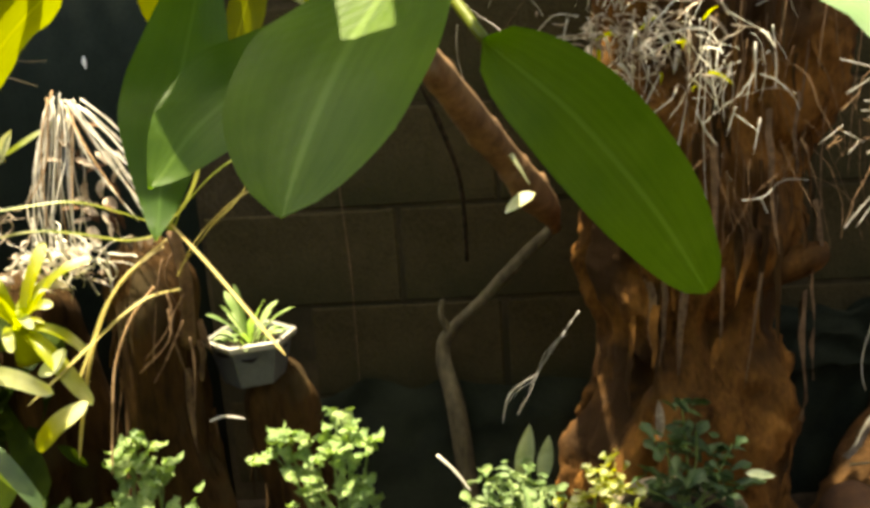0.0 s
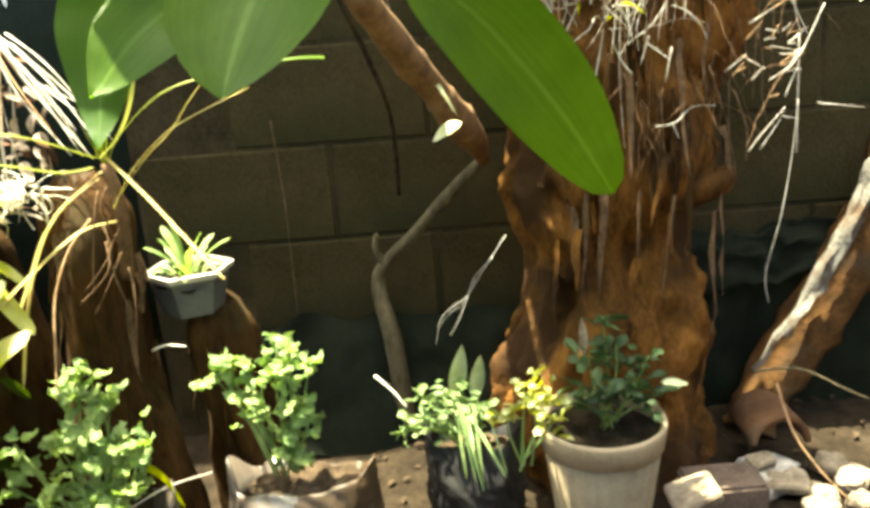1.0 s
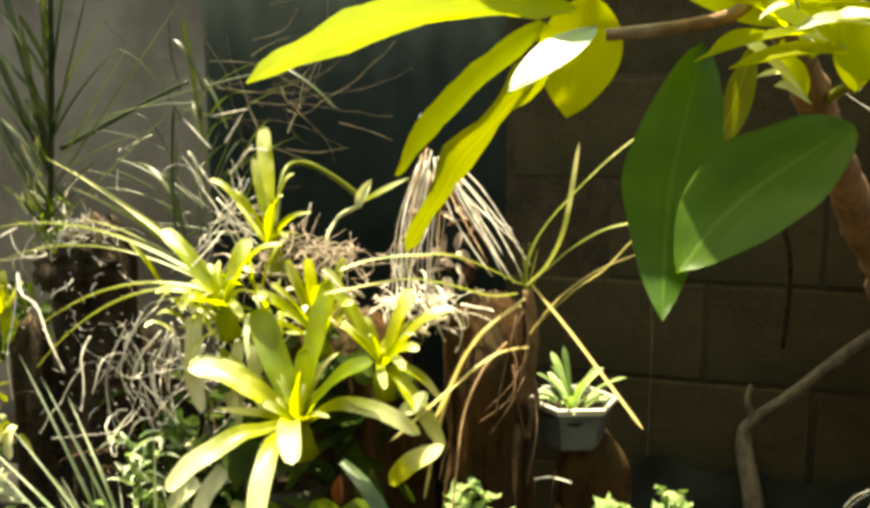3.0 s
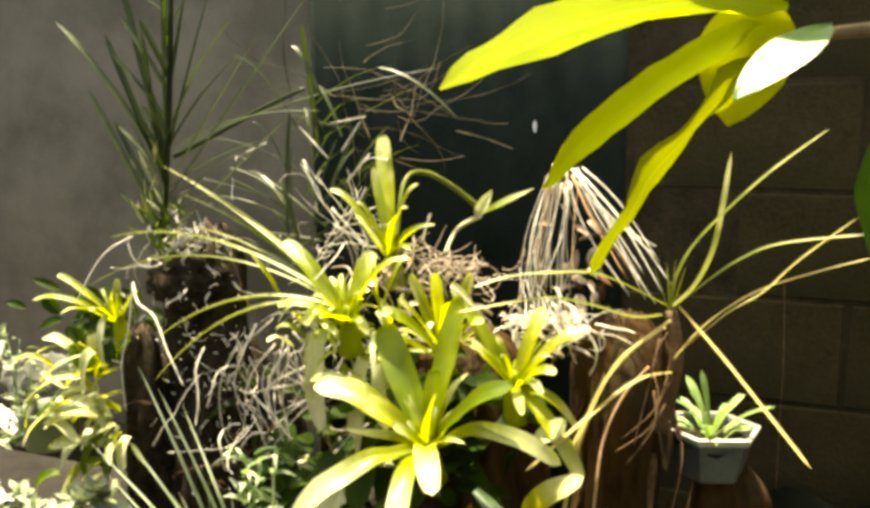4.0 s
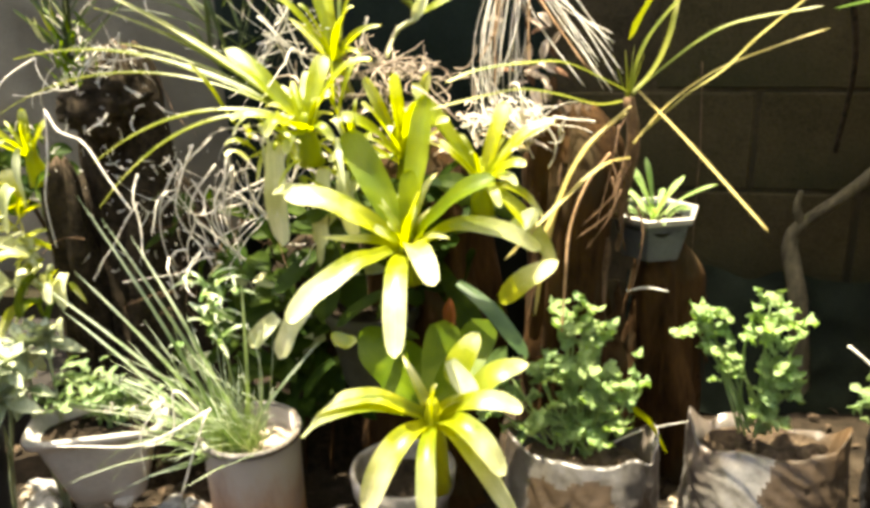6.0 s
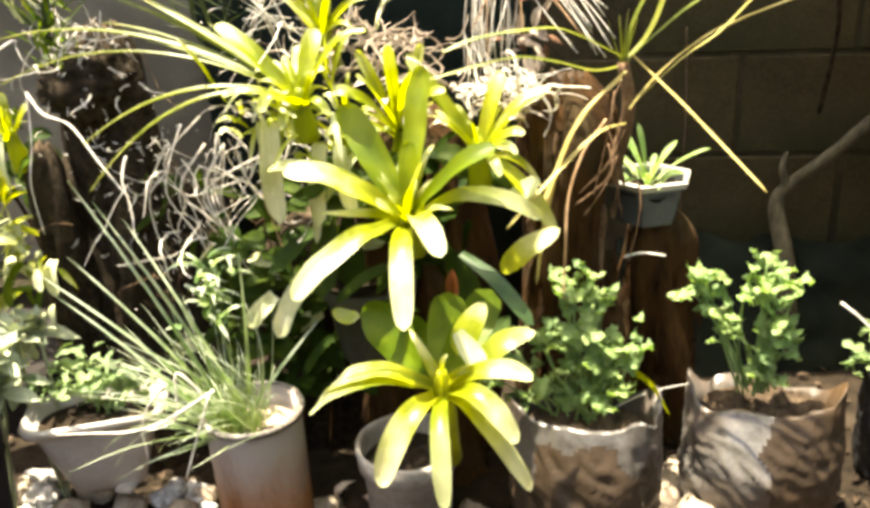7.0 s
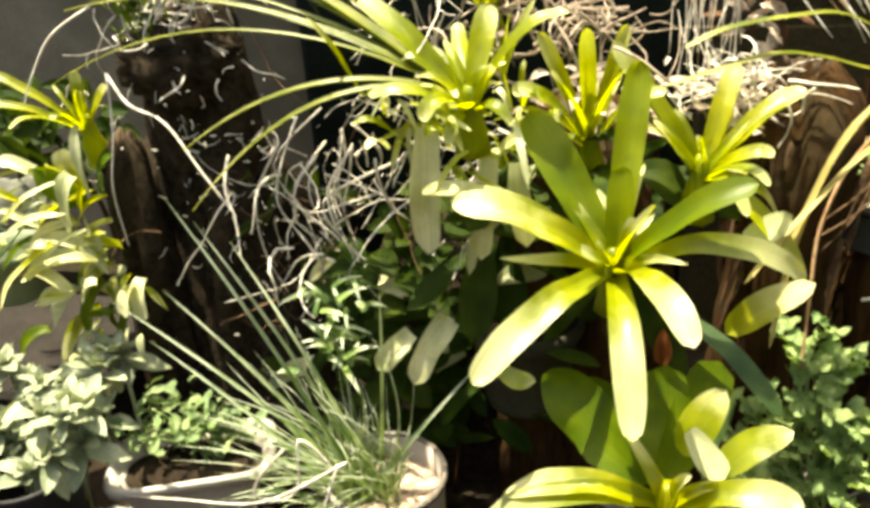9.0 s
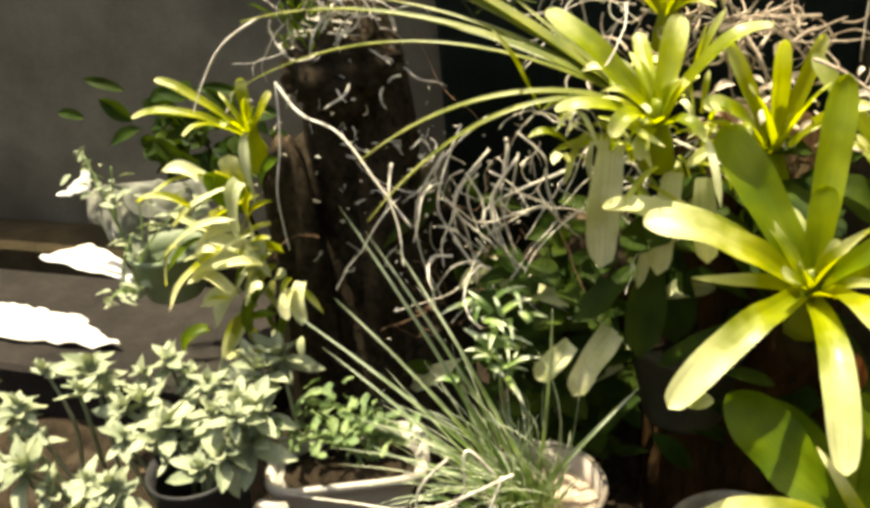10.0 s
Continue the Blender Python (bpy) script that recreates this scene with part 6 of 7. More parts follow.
def set_leaflet(parent, mesh, at, way, size, name="leaf"):
    ob = new(name, mesh)
    ob.parent = parent
    q = Vector(way).to_track_quat("X", "Z") @ Euler((rng.gauss(0, 0.6), 0, 0)).to_quaternion()
    ob.matrix_local = Matrix.LocRotScale(Vector(at) - ORIGIN[parent], q, (size, size, size))
    return ob


def herb(name, at, label, category, tops, mesh, count, size, puff, group="herbs", stem_mat=None, per=0, droop=0.1, start=0.35):
    """Stems from one foot to the given tops, with whorls of leaflets along them. puff: how far leaves stand off the stem."""
    c = Vector(at)
    t = thing(name, c, label, category, group)
    for top in tops:
        mid = c.lerp(Vector(top), 0.5) + Vector((rng.gauss(0, 0.008), rng.gauss(0, 0.008), 0.01))
        line = smooth_line([c + Vector((rng.gauss(0, 0.01), rng.gauss(0, 0.01), 0)), mid, top], 5)
        v, f = tube_geometry(line, [0.0024 - 0.0013 * i / (len(line) - 1) for i in range(len(line))], 5)
        st = link_mesh("stem", v, f, stem_mat or M["mint_dark"], t)
        for i in range(count):
            u = start + (1 - start) * (rng.random() ** 0.8)
            k = min(len(line) - 1, int(u * (len(line) - 1) + 0.5))
            a = rng.uniform(0, 2 * math.pi)
            d = Vector((math.cos(a), math.sin(a), rng.gauss(droop, 0.3)))
            p = line[k] + Vector((rng.gauss(0, puff), rng.gauss(0, puff), rng.gauss(0, puff * 0.7)))
            set_leaflet(st, mesh, p, d, size * rng.uniform(0.65, 1.25))
    return t


def rosettes(at, tops):
    """A fleshy plant: each stem ends in a star of pointed leaves, with a few leaves below it."""
    c = Vector(at)
    t = thing("succulent", c, "pale grey-green succulent with stars of thick pointed leaves", "succulent", "pale succulents")
    for top in tops:
        tp = Vector(top)
        line = smooth_line([c, c.lerp(tp, 0.5) + Vector((rng.gauss(0, 0.01), rng.gauss(0, 0.01), 0.02)), tp], 5)
        v, f = tube_geometry(line, [0.004 - 0.0018 * i / (len(line) - 1) for i in range(len(line))], 6)
        st = link_mesh("stem", v, f, M["jade"], t)
        a0, grow = rng.uniform(0, 6.28), rng.uniform(0.6, 1.25)
        lean = Euler((rng.gauss(0, 0.4), rng.gauss(0, 0.4), 0)).to_matrix()
        for tier, (n_, lift, size, drop) in enumerate(((4, 1.3, 0.024, 0.0), (5, 0.55, 0.04, 0.004), (5, 0.1, 0.046, 0.014))):
            for i in range(n_):
                a = a0 + tier * 0.6 + 6.283 * i / n_ + rng.gauss(0, 0.15)
                d = lean @ Vector((math.cos(a), math.sin(a), lift + rng.gauss(0, 0.25)))
                ob = new("leaf", JADE)
                ob.parent = st
                k = size * grow * rng.uniform(0.65, 1.25)
                q = d.to_track_quat("X", "Z") @ Euler((rng.gauss(0, 0.25), 0, 0)).to_quaternion()
                ob.matrix_local = Matrix.LocRotScale(tp - Vector((0, 0, drop)) - ORIGIN[st], q, (k, k, k))


herb("herb", (-0.255, 0.935, 0.19), "bright green parsley-like herb with drooping lobed leaves", "herb",
     [(-0.32, 0.95, 0.376), (-0.343, 0.948, 0.352), (-0.325, 0.947, 0.34), (-0.301, 0.945, 0.322), (-0.284, 0.943, 0.299), (-0.29, 0.942, 0.279), (-0.338, 0.96, 0.362), (-0.303, 0.96, 0.362)], MINT, 4, 0.0245, 0.009, start=0.86)
herb("herb", (-0.235, 0.93, 0.19), "taller parsley-like herb with lobed light green leaves", "herb",
     [(-0.24, 0.94, 0.395), (-0.22, 0.938, 0.375), (-0.195, 0.937, 0.365), (-0.253, 0.935, 0.362), (-0.269, 0.933, 0.346), (-0.227, 0.932, 0.336), (-0.241, 0.93, 0.308), (-0.218, 0.928, 0.299), (-0.2, 0.927, 0.282), (-0.242, 0.925, 0.264), (-0.221, 0.923, 0.258), (-0.229, 0.922, 0.238), (-0.211, 0.92, 0.222), (-0.23, 0.95, 0.36)], MINT, 4, 0.0245, 0.009, start=0.86)
herb("herb", (-0.49, 0.84, 0.19), "bushy green parsley-like herb spilling from the bag", "herb",
     [(-0.504, 0.88, 0.405), (-0.491, 0.878, 0.389), (-0.511, 0.875, 0.378), (-0.48, 0.873, 0.364), (-0.471, 0.871, 0.346), (-0.499, 0.869, 0.342), (-0.514, 0.866, 0.315), (-0.487, 0.864, 0.308), (-0.551, 0.862, 0.285), (-0.53, 0.86, 0.3), (-0.502, 0.857, 0.284), (-0.472, 0.855, 0.304)], MINT_DARK, 4, 0.0245, 0.010, start=0.83)
herb("herb", (-0.47, 0.83, 0.185), "low green parsley-like herb at the rim of the bag", "herb",
     [(-0.442, 0.853, 0.308), (-0.426, 0.85, 0.314), (-0.464, 0.848, 0.28), (-0.434, 0.846, 0.275), (-0.481, 0.844, 0.27), (-0.518, 0.841, 0.261), (-0.549, 0.839, 0.246), (-0.535, 0.837, 0.222), (-0.487, 0.835, 0.242), (-0.456, 0.832, 0.237), (-0.473, 0.83, 0.224)], MINT_DARK, 4, 0.0245, 0.010, start=0.83)
herb("herb", (-0.53, 0.85, 0.18), "low light green lobed leaves at the side of the bag", "herb",
     [(-0.608, 0.86, 0.309), (-0.59, 0.86, 0.263), (-0.623, 0.86, 0.239), (-0.557, 0.86, 0.309), (-0.498, 0.86, 0.335), (-0.518, 0.86, 0.387), (-0.47, 0.86, 0.253), (-0.443, 0.86, 0.223), (-0.486, 0.86, 0.272), (-0.589, 0.86, 0.213), (-0.527, 0.86, 0.222)], MINT_DARK, 4, 0.0245, 0.009, start=0.84)
fallen = thing("dry_strap", (-0.417, 0.85, 0.255), "yellowed strap leaf leaning on the bag rim", "leaf")
blade(fallen, ((-0.425, 0.85, 0.262), (-0.399, 0.84, 0.244), (-0.376, 0.83, 0.206)), 0.011, M["broad_sun"], "spear", (0.4, -0.6, 0.7), 0.2)
herb("herb", (-1.235, 0.84, 0.165), "leafy green seedlings in a white planter", "herb",
     [(-1.299, 0.820, 0.253), (-1.275, 0.840, 0.260), (-1.232, 0.810, 0.255), (-1.222, 0.860, 0.23), (-1.266, 0.780, 0.24), (-1.318, 0.850, 0.235), (-1.335, 0.800, 0.222), (-1.198, 0.862, 0.222), (-1.182, 0.842, 0.215)], SUCC, 17, 0.025, 0.014, start=0.3)
for i, (x, y, z) in enumerate(((-1.593, 0.780, 0.294), (-1.510, 0.820, 0.305), (-1.435, 0.740, 0.293), (-1.636, 0.720, 0.295), (-1.458, 0.660, 0.301), (-1.525, 0.620, 0.271), (-1.378, 0.800, 0.301), (-1.624, 0.660, 0.280), (-1.785, 0.800, 0.243), (-1.36, 0.69, 0.325), (-1.40, 0.72, 0.315))):
    rosettes((x + 0.02, y + 0.03, GROUND + 0.01) if i < 9 else BLACK + Vector((0, 0, 0.2)), [(x + rng.gauss(0, 0.035), y + rng.gauss(0, 0.035), z + rng.gauss(-0.012, 0.018)) for _ in range(4)])
herb("succulent", (0.045, 1.07, 0.13), "small succulents with upright grey-green and yellow leaves", "succulent",
     [(-0.050, 1.070, 0.246), (-0.009, 1.050, 0.232), (0.030, 1.080, 0.245), (0.063, 1.050, 0.206), (-0.040, 1.030, 0.194), (0.023, 1.020, 0.184), (-0.077, 1.040, 0.192)], SUCC, 18, 0.026, 0.014, start=0.4)
herb("succulent", (0.12, 1.0, 0.13), "sunny yellow-green succulent at the rim of a pot", "succulent",
     [(0.153, 1.050, 0.269), (0.132, 1.030, 0.260), (0.172, 1.030, 0.247), (0.143, 1.020, 0.234), (0.176, 1.000, 0.217), (0.102, 1.020, 0.213)], SUNNY, 12, 0.027, 0.01, start=0.6)
herb("succulent", (0.27, 1.03, 0.17), "succulent in a fluted pot, coloured dark for the shade on it", "succulent",
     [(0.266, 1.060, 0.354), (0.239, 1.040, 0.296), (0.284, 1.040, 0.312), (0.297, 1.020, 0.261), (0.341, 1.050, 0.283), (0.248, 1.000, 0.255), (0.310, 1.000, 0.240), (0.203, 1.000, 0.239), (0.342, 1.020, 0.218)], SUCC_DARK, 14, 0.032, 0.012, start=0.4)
droop = thing("succulent", (0.044, 1.020, 0.233), "pale strap stems drooping over the dark grow bag", "succulent", "herbs")
for i in range(7):
    b = Vector((0.039, 1.030, 0.223)) + Vector((rng.gauss(0, 0.014), rng.gauss(0, 0.01), rng.gauss(0, 0.006)))
    tip = Vector((0.029, 0.970, 0.112)) + Vector((rng.gauss(0.005, 0.028), rng.uniform(-0.02, 0.02), rng.uniform(-0.01, 0.07)))
    leaf(droop, b, tip, rng.uniform(0.003, 0.006), 0.012, M["succ"], "strap", (0, -0.8, 0.6), 0.2, 8, wave=0.1)
pad = thing("succulent", (0.024, 1.100, 0.204), "upright paddle-shaped pale green succulent leaf", "succulent", "herbs")
leaf(pad, (0.017, 1.100, 0.205), (0.037, 1.100, 0.305), 0.03, 0.0, M["jade"], "ovate", (0.2, -0.8, 0.5), 0.1, 8)
leaf(pad, (0.052, 1.100, 0.202), (0.067, 1.100, 0.284), 0.026, 0.0, M["jade"], "ovate", (0.2, -0.8, 0.5), 0.1, 8)
leaf(pad, (0.241, 1.100, 0.269), (0.240, 1.100, 0.338), 0.016, 0.0, M["litter"], "ovate", (0.2, -0.8, 0.5), 0.3, 8, name="dead_leaf")
leaf(pad, (0.360, 1.050, 0.232), (0.406, 1.050, 0.226), 0.016, 0.0, M["jade"], "ovate", (0.0, -0.5, 0.8), 0.2, 8)

# ---- roots ----


def tangle(name, label, category, centre, size, count, length, r, material, at, down=0.0, curl=1.0, steps=9, seed=1):
    """Many thin wandering roots in one mesh."""
    rr = random.Random(seed)
    verts, faces = [], []
    for _ in range(count):
        p = Vector(centre) + Vector((rr.gauss(0, size[0]), rr.gauss(0, size[1]), rr.gauss(0, size[2])))
        d = Vector((rr.gauss(0, 1), rr.gauss(0, 0.6), rr.gauss(-down, 0.7))).normalized()
        turn_ax = Vector((rr.gauss(0, 1), rr.gauss(0, 1), rr.gauss(0, 1))).normalized()
        bend = rr.gauss(0, 0.35) * curl
        n = steps
        ln_ = length * rr.uniform(0.4, 1.3) / n
        pts = []
        for _k in range(n + 1):
            pts.append(p.copy())
            p = p + d * ln_
            d = (Matrix.Rotation(bend, 3, turn_ax) @ d + Vector((rr.gauss(0, 0.12), rr.gauss(0, 0.12), rr.gauss(0, 0.12) - down * 0.1))).normalized()
        q = r * rr.uniform(0.5, 1.4)
        v, f = tube_geometry(pts, [q * (1 - 0.55 * i / n) for i in range(n + 1)], 4, cap=False)
        o = len(verts)
        verts += v
        faces += [tuple(o + i for i in t) for t in f]
    return tagged(link_mesh(name, verts, faces, material, at=at), label, category, kind="stuff")


tangle("aerial_roots", "tangle of thin pale aerial roots hanging from the stump", "roots", (-1.118, 0.970, 0.494), (0.06, 0.03, 0.07), 26, 0.15, 0.0015, M["root"], (-1.1, 1.0, 0.4), 0.8, 0.8, seed=3)
tangle("aerial_roots", "mass of fine brown aerial roots on a dark stump", "roots", (-1.13, 1.0, 0.42), (0.09, 0.04, 0.12), 34, 0.14, 0.001, M["brown_root"], (-1.13, 1.0, 0.4), 0.6, 1.2, seed=4)
tangle("aerial_roots", "wiry pale roots at the foot of the tall orchid", "roots", (-1.294, 1.030, 0.701), (0.04, 0.03, 0.03), 60, 0.1, 0.0016, M["root"], (-1.27, 1.03, 0.75), 0.2, 1.0, seed=5)
tangle("aerial_roots", "wiry roots round the slender bromeliad", "roots", (-0.951, 1.040, 0.762), (0.05, 0.03, 0.035), 32, 0.12, 0.0013, M["root"], (-0.9, 1.04, 0.75), 0.3, 0.5, seed=26)
tangle("hanging_roots", "dry roots and twigs hanging over the tree stump", "roots", (0.234, 1.080, 0.897), (0.11, 0.04, 0.06), 100, 0.08, 0.0009, M["root"], (0.25, 1.1, 0.9), 0.6, 0.3, seed=7)
tangle("hanging_roots", "thin brown roots hanging down the tree stump", "roots", (0.352, 1.090, 0.821), (0.12, 0.03, 0.1), 60, 0.16, 0.0008, M["brown_root"], (0.35, 1.1, 0.8), 1.4, 0.2, seed=8)
tangle("litter_roots", "pale dry fibres and chips on top of the stump", "litter", (-0.794, 1.000, 0.706), (0.06, 0.03, 0.012), 110, 0.07, 0.0017, M["litter"], (-0.8, 1.0, 0.7), 0.1, 0.8, seed=10)
tangle("litter_roots", "bleached fibres on top of the log", "litter", (-0.603, 0.970, 0.644), (0.035, 0.025, 0.006), 80, 0.06, 0.0017, M["root"], (-0.6, 0.97, 0.69), 0.0, 0.8, seed=11)
tangle("tangled_stems", "wispy pale stems beneath the overgrown stump", "roots", (-0.948, 0.930, 0.580), (0.05, 0.03, 0.04), 50, 0.1, 0.0015, M["root"], (-0.9, 0.93, 0.6), 0.4, 0.9, seed=12)

tangle("thin_twigs", "bare thin dark twigs fanning out before the metal sheet", "twigs", (-1.040, 1.300, 0.931), (0.07, 0.03, 0.07), 26, 0.26, 0.0012, M["branch"], (-0.95, 1.3, 0.95), -0.2, 0.25, seed=14)
tangle("hanging_roots", "small dry leaf shreds and twigs over the stump", "litter", (0.205, 1.050, 0.898), (0.07, 0.03, 0.03), 70, 0.04, 0.002, M["litter"], (0.2, 1.05, 0.9), 0.2, 0.6, seed=15)
tangle("aerial_roots", "short bright root ends among the dark fibres", "roots", (-1.274, 1.020, 0.577), (0.07, 0.02, 0.1), 70, 0.035, 0.0013, M["root"], (-1.25, 1.02, 0.6), 0.4, 0.8, seed=16)

# bleached root bundle on the log
ob_at = Vector((-0.601, 1.060, 0.842))
bundle = thing("root_bundle", ob_at, "bundle of bleached white orchid roots tied at the top", "roots")
for top0, mid0, foot0, count in (((-0.627, 1.04, 0.856), (-0.642, 1.02, 0.77), (-0.648, 1.0, 0.675), 16), ((-0.607, 1.04, 0.846), (-0.618, 1.02, 0.76), (-0.622, 1.0, 0.678), 9), ((-0.600, 1.04, 0.85), (-0.556, 1.015, 0.785), (-0.49, 0.985, 0.706), 13)):
    for i in range(count):
        off = Vector((rng.gauss(0, 0.007), rng.gauss(0, 0.009), rng.gauss(0, 0.008)))
        topp, mid, foot = Vector(top0) + off, Vector(mid0) + off * 1.6 + Vector((rng.gauss(0, 0.011), 0, rng.gauss(0, 0.01))), Vector(foot0) + off * 2.2 + Vector((rng.gauss(0, 0.008), 0, rng.uniform(-0.03, 0.03)))
        stem(bundle, [topp, mid, foot], rng.uniform(0.0007, 0.0021), 0.0008, M["root"] if i % 8 else M["dry_root"], "root", sides=5, per=4)
for i in range(26):
    b = Vector((-0.575 + rng.gauss(0, 0.022), 1.03 + rng.gauss(0, 0.015), rng.uniform(0.68, 0.82)))
    a = rng.uniform(0, 6.28)
    leaf(bundle, b, b + Vector((math.sin(a) * 0.03, rng.gauss(0, 0.01), math.cos(a) * 0.03)), rng.uniform(0.008, 0.018), 0.004, M["litter" if i % 3 else "clay"], "ovate", (0, -0.6, 0.7), 0.3, 6, name="husk", wave=0.4)

# dark fern-root block behind the thin log
fb = Vector((-1.291, 1.030, 0.654))
fern = thing("fern_block", fb - Vector((0, 0, 0.06)), "black fibrous fern-root block hanging behind the roots", "fern block")
bm = bmesh.new()
bmesh.ops.create_icosphere(bm, subdivisions=4, radius=1)
for v in bm.verts:
    d = v.co.normalized()
    k = 1 + 0.35 * noise.noise(d * 2) + 0.35 * noise.noise(d * 7)
    v.co = Vector((d.x * 0.07 * k, d.y * 0.045 * k, d.z * 0.05 * k + 0.06))
part("block", bm, M["fibre"], fern, smooth=True)

# ropy roots that hang in loops beside the overgrown stump
ropes = thing("hanging_roots", (-1.061, 0.960, 0.543), "pale ropy roots hanging in loops beside the stump", "roots")
for i in range(11):
    top = Vector((-1.048, 0.960, 0.570)) + Vector((rng.gauss(-0.02, 0.035), rng.gauss(0, 0.02), rng.gauss(0, 0.025)))
    drop = rng.uniform(0.08, 0.22)
    side = rng.gauss(-0.02, 0.035)
    stem(ropes, [top, top + Vector((side * 1.3 + rng.gauss(0, 0.012), rng.gauss(0, 0.01), -drop * 0.35)), top + Vector((side + rng.gauss(0, 0.015), rng.gauss(0, 0.01), -drop * 0.7)), top + Vector((side * 0.4, rng.gauss(0, 0.01), -drop))], rng.uniform(0.0011, 0.0024), 0.0008, M["root"], "root", sides=5, rough=0.35, per=4)
tangle("root_specks", "scattered pale root tips and flakes in the shade", "litter", (-1.143, 0.970, 0.473), (0.11, 0.03, 0.12), 130, 0.006, 0.001, M["root"], (-1.1, 0.97, 0.45), 0.3, 0.6, 3, seed=23)

# long thin strands that hang straight down before the tree stump
strands = thing("hanging_roots", (0.377, 1.100, 0.855), "long thin straight roots hanging before the tree stump", "roots")
for i in range(16):
    u = rng.choice((0.05, 0.2, 0.32, 0.62, 0.9)) + rng.gauss(0, 0.045)
    top = Vector((0.259, 1.090, 0.894)).lerp(Vector((0.620, 1.120, 0.871)), u) + Vector((rng.gauss(0, 0.008), rng.gauss(0, 0.02), rng.uniform(-0.02, 0.05)))
    drop = rng.uniform(0.08, 0.3)
    stem(strands, [top, top + Vector((rng.gauss(0, 0.006), rng.gauss(0, 0.004), -drop * 0.5)), top + Vector((rng.gauss(-0.004, 0.014), rng.gauss(0, 0.008), -drop))], rng.uniform(0.0006, 0.0012), 0.0005, M["root"] if i % 3 == 0 else M["brown_root"], "strand", sides=5, rough=0.2, per=5)

# pale broken twigs caught before the tree stump
caught = thing("dry_twigs", (0.4, 1.08, 0.7), "pale broken twigs and roots caught before the tree stump", "twigs")
stem(caught, [(0.213, 1.080, 0.786), (0.242, 1.080, 0.843)], 0.0015, 0.0009, M["root"], "twig", sides=5, rough=0.3)
stem(caught, [(0.308, 1.080, 0.838), (0.352, 1.080, 0.851)], 0.0011, 0.0007, M["root"], "twig", sides=5, rough=0.3)
stem(caught, [(0.463, 1.080, 0.728), (0.496, 1.080, 0.753)], 0.0010, 0.0006, M["root"], "twig", sides=5, rough=0.3)
stem(caught, [(0.532, 1.080, 0.711), (0.573, 1.080, 0.741), (0.610, 1.080, 0.819)], 0.0016, 0.0010, M["root"], "twig", sides=5, rough=0.3)
stem(caught, [(0.557, 1.080, 0.684), (0.574, 1.080, 0.729)], 0.0010, 0.0006, M["root"], "twig", sides=5, rough=0.3)
stem(caught, [(0.504, 1.080, 0.603), (0.522, 1.080, 0.627), (0.558, 1.080, 0.668)], 0.0010, 0.0006, M["root"], "twig", sides=5, rough=0.3)
stem(caught, [(0.522, 1.080, 0.605), (0.552, 1.080, 0.650)], 0.0009, 0.0005, M["root"], "twig", sides=5, rough=0.3)
stem(caught, [(0.530, 1.080, 0.762), (0.579, 1.080, 0.751)], 0.0007, 0.0005, M["root"], "twig", sides=5, rough=0.3)
stem(caught, [(0.557, 1.080, 0.831), (0.587, 1.080, 0.776)], 0.0007, 0.0005, M["root"], "twig", sides=5, rough=0.3)
stem(caught, [(0.580, 1.080, 0.595), (0.578, 1.080, 0.679)], 0.0007, 0.0004, M["root"], "twig", sides=5, rough=0.3)
stem(caught, [(0.256, 1.080, 0.689), (0.278, 1.080, 0.806), (0.282, 1.080, 0.913)], 0.0014, 0.0008, M["root"], "twig", sides=5, rough=0.3)
stem(caught, [(0.321, 1.080, 0.735), (0.304, 1.080, 0.758), (0.292, 1.080, 0.786)], 0.0011, 0.0007, M["root"], "twig", sides=5, rough=0.3)
stem(caught, [(0.608, 1.080, 0.671), (0.683, 1.080, 0.659)], 0.0007, 0.0004, M["root"], "twig", sides=5, rough=0.3)
stem(caught, [(0.346, 1.080, 0.789), (0.334, 1.080, 0.747)], 0.0008, 0.0005, M["root"], "twig", sides=5, rough=0.3)
stem(caught, [(0.358, 1.080, 0.653), (0.389, 1.080, 0.657), (0.414, 1.080, 0.679), (0.451, 1.080, 0.678)], 0.0009, 0.0005, M["root"], "twig", sides=5, rough=0.3)
stem(caught, [(0.394, 1.080, 0.633), (0.384, 1.080, 0.655)], 0.0009, 0.0005, M["root"], "twig", sides=5, rough=0.3)
stem(caught, [(0.372, 1.080, 0.876), (0.373, 1.080, 0.810)], 0.0014, 0.0008, M["root"], "twig", sides=5, rough=0.3)
stem(caught, [(0.381, 1.080, 0.770), (0.372, 1.080, 0.718)], 0.0010, 0.0005, M["root"], "twig", sides=5, rough=0.3)
stem(caught, [(0.488, 1.080, 0.845), (0.541, 1.080, 0.829)], 0.0010, 0.0005, M["root"], "twig", sides=5, rough=0.3)
stem(caught, [(0.498, 1.080, 0.797), (0.547, 1.080, 0.825)], 0.0010, 0.0005, M["root"], "twig", sides=5, rough=0.3)
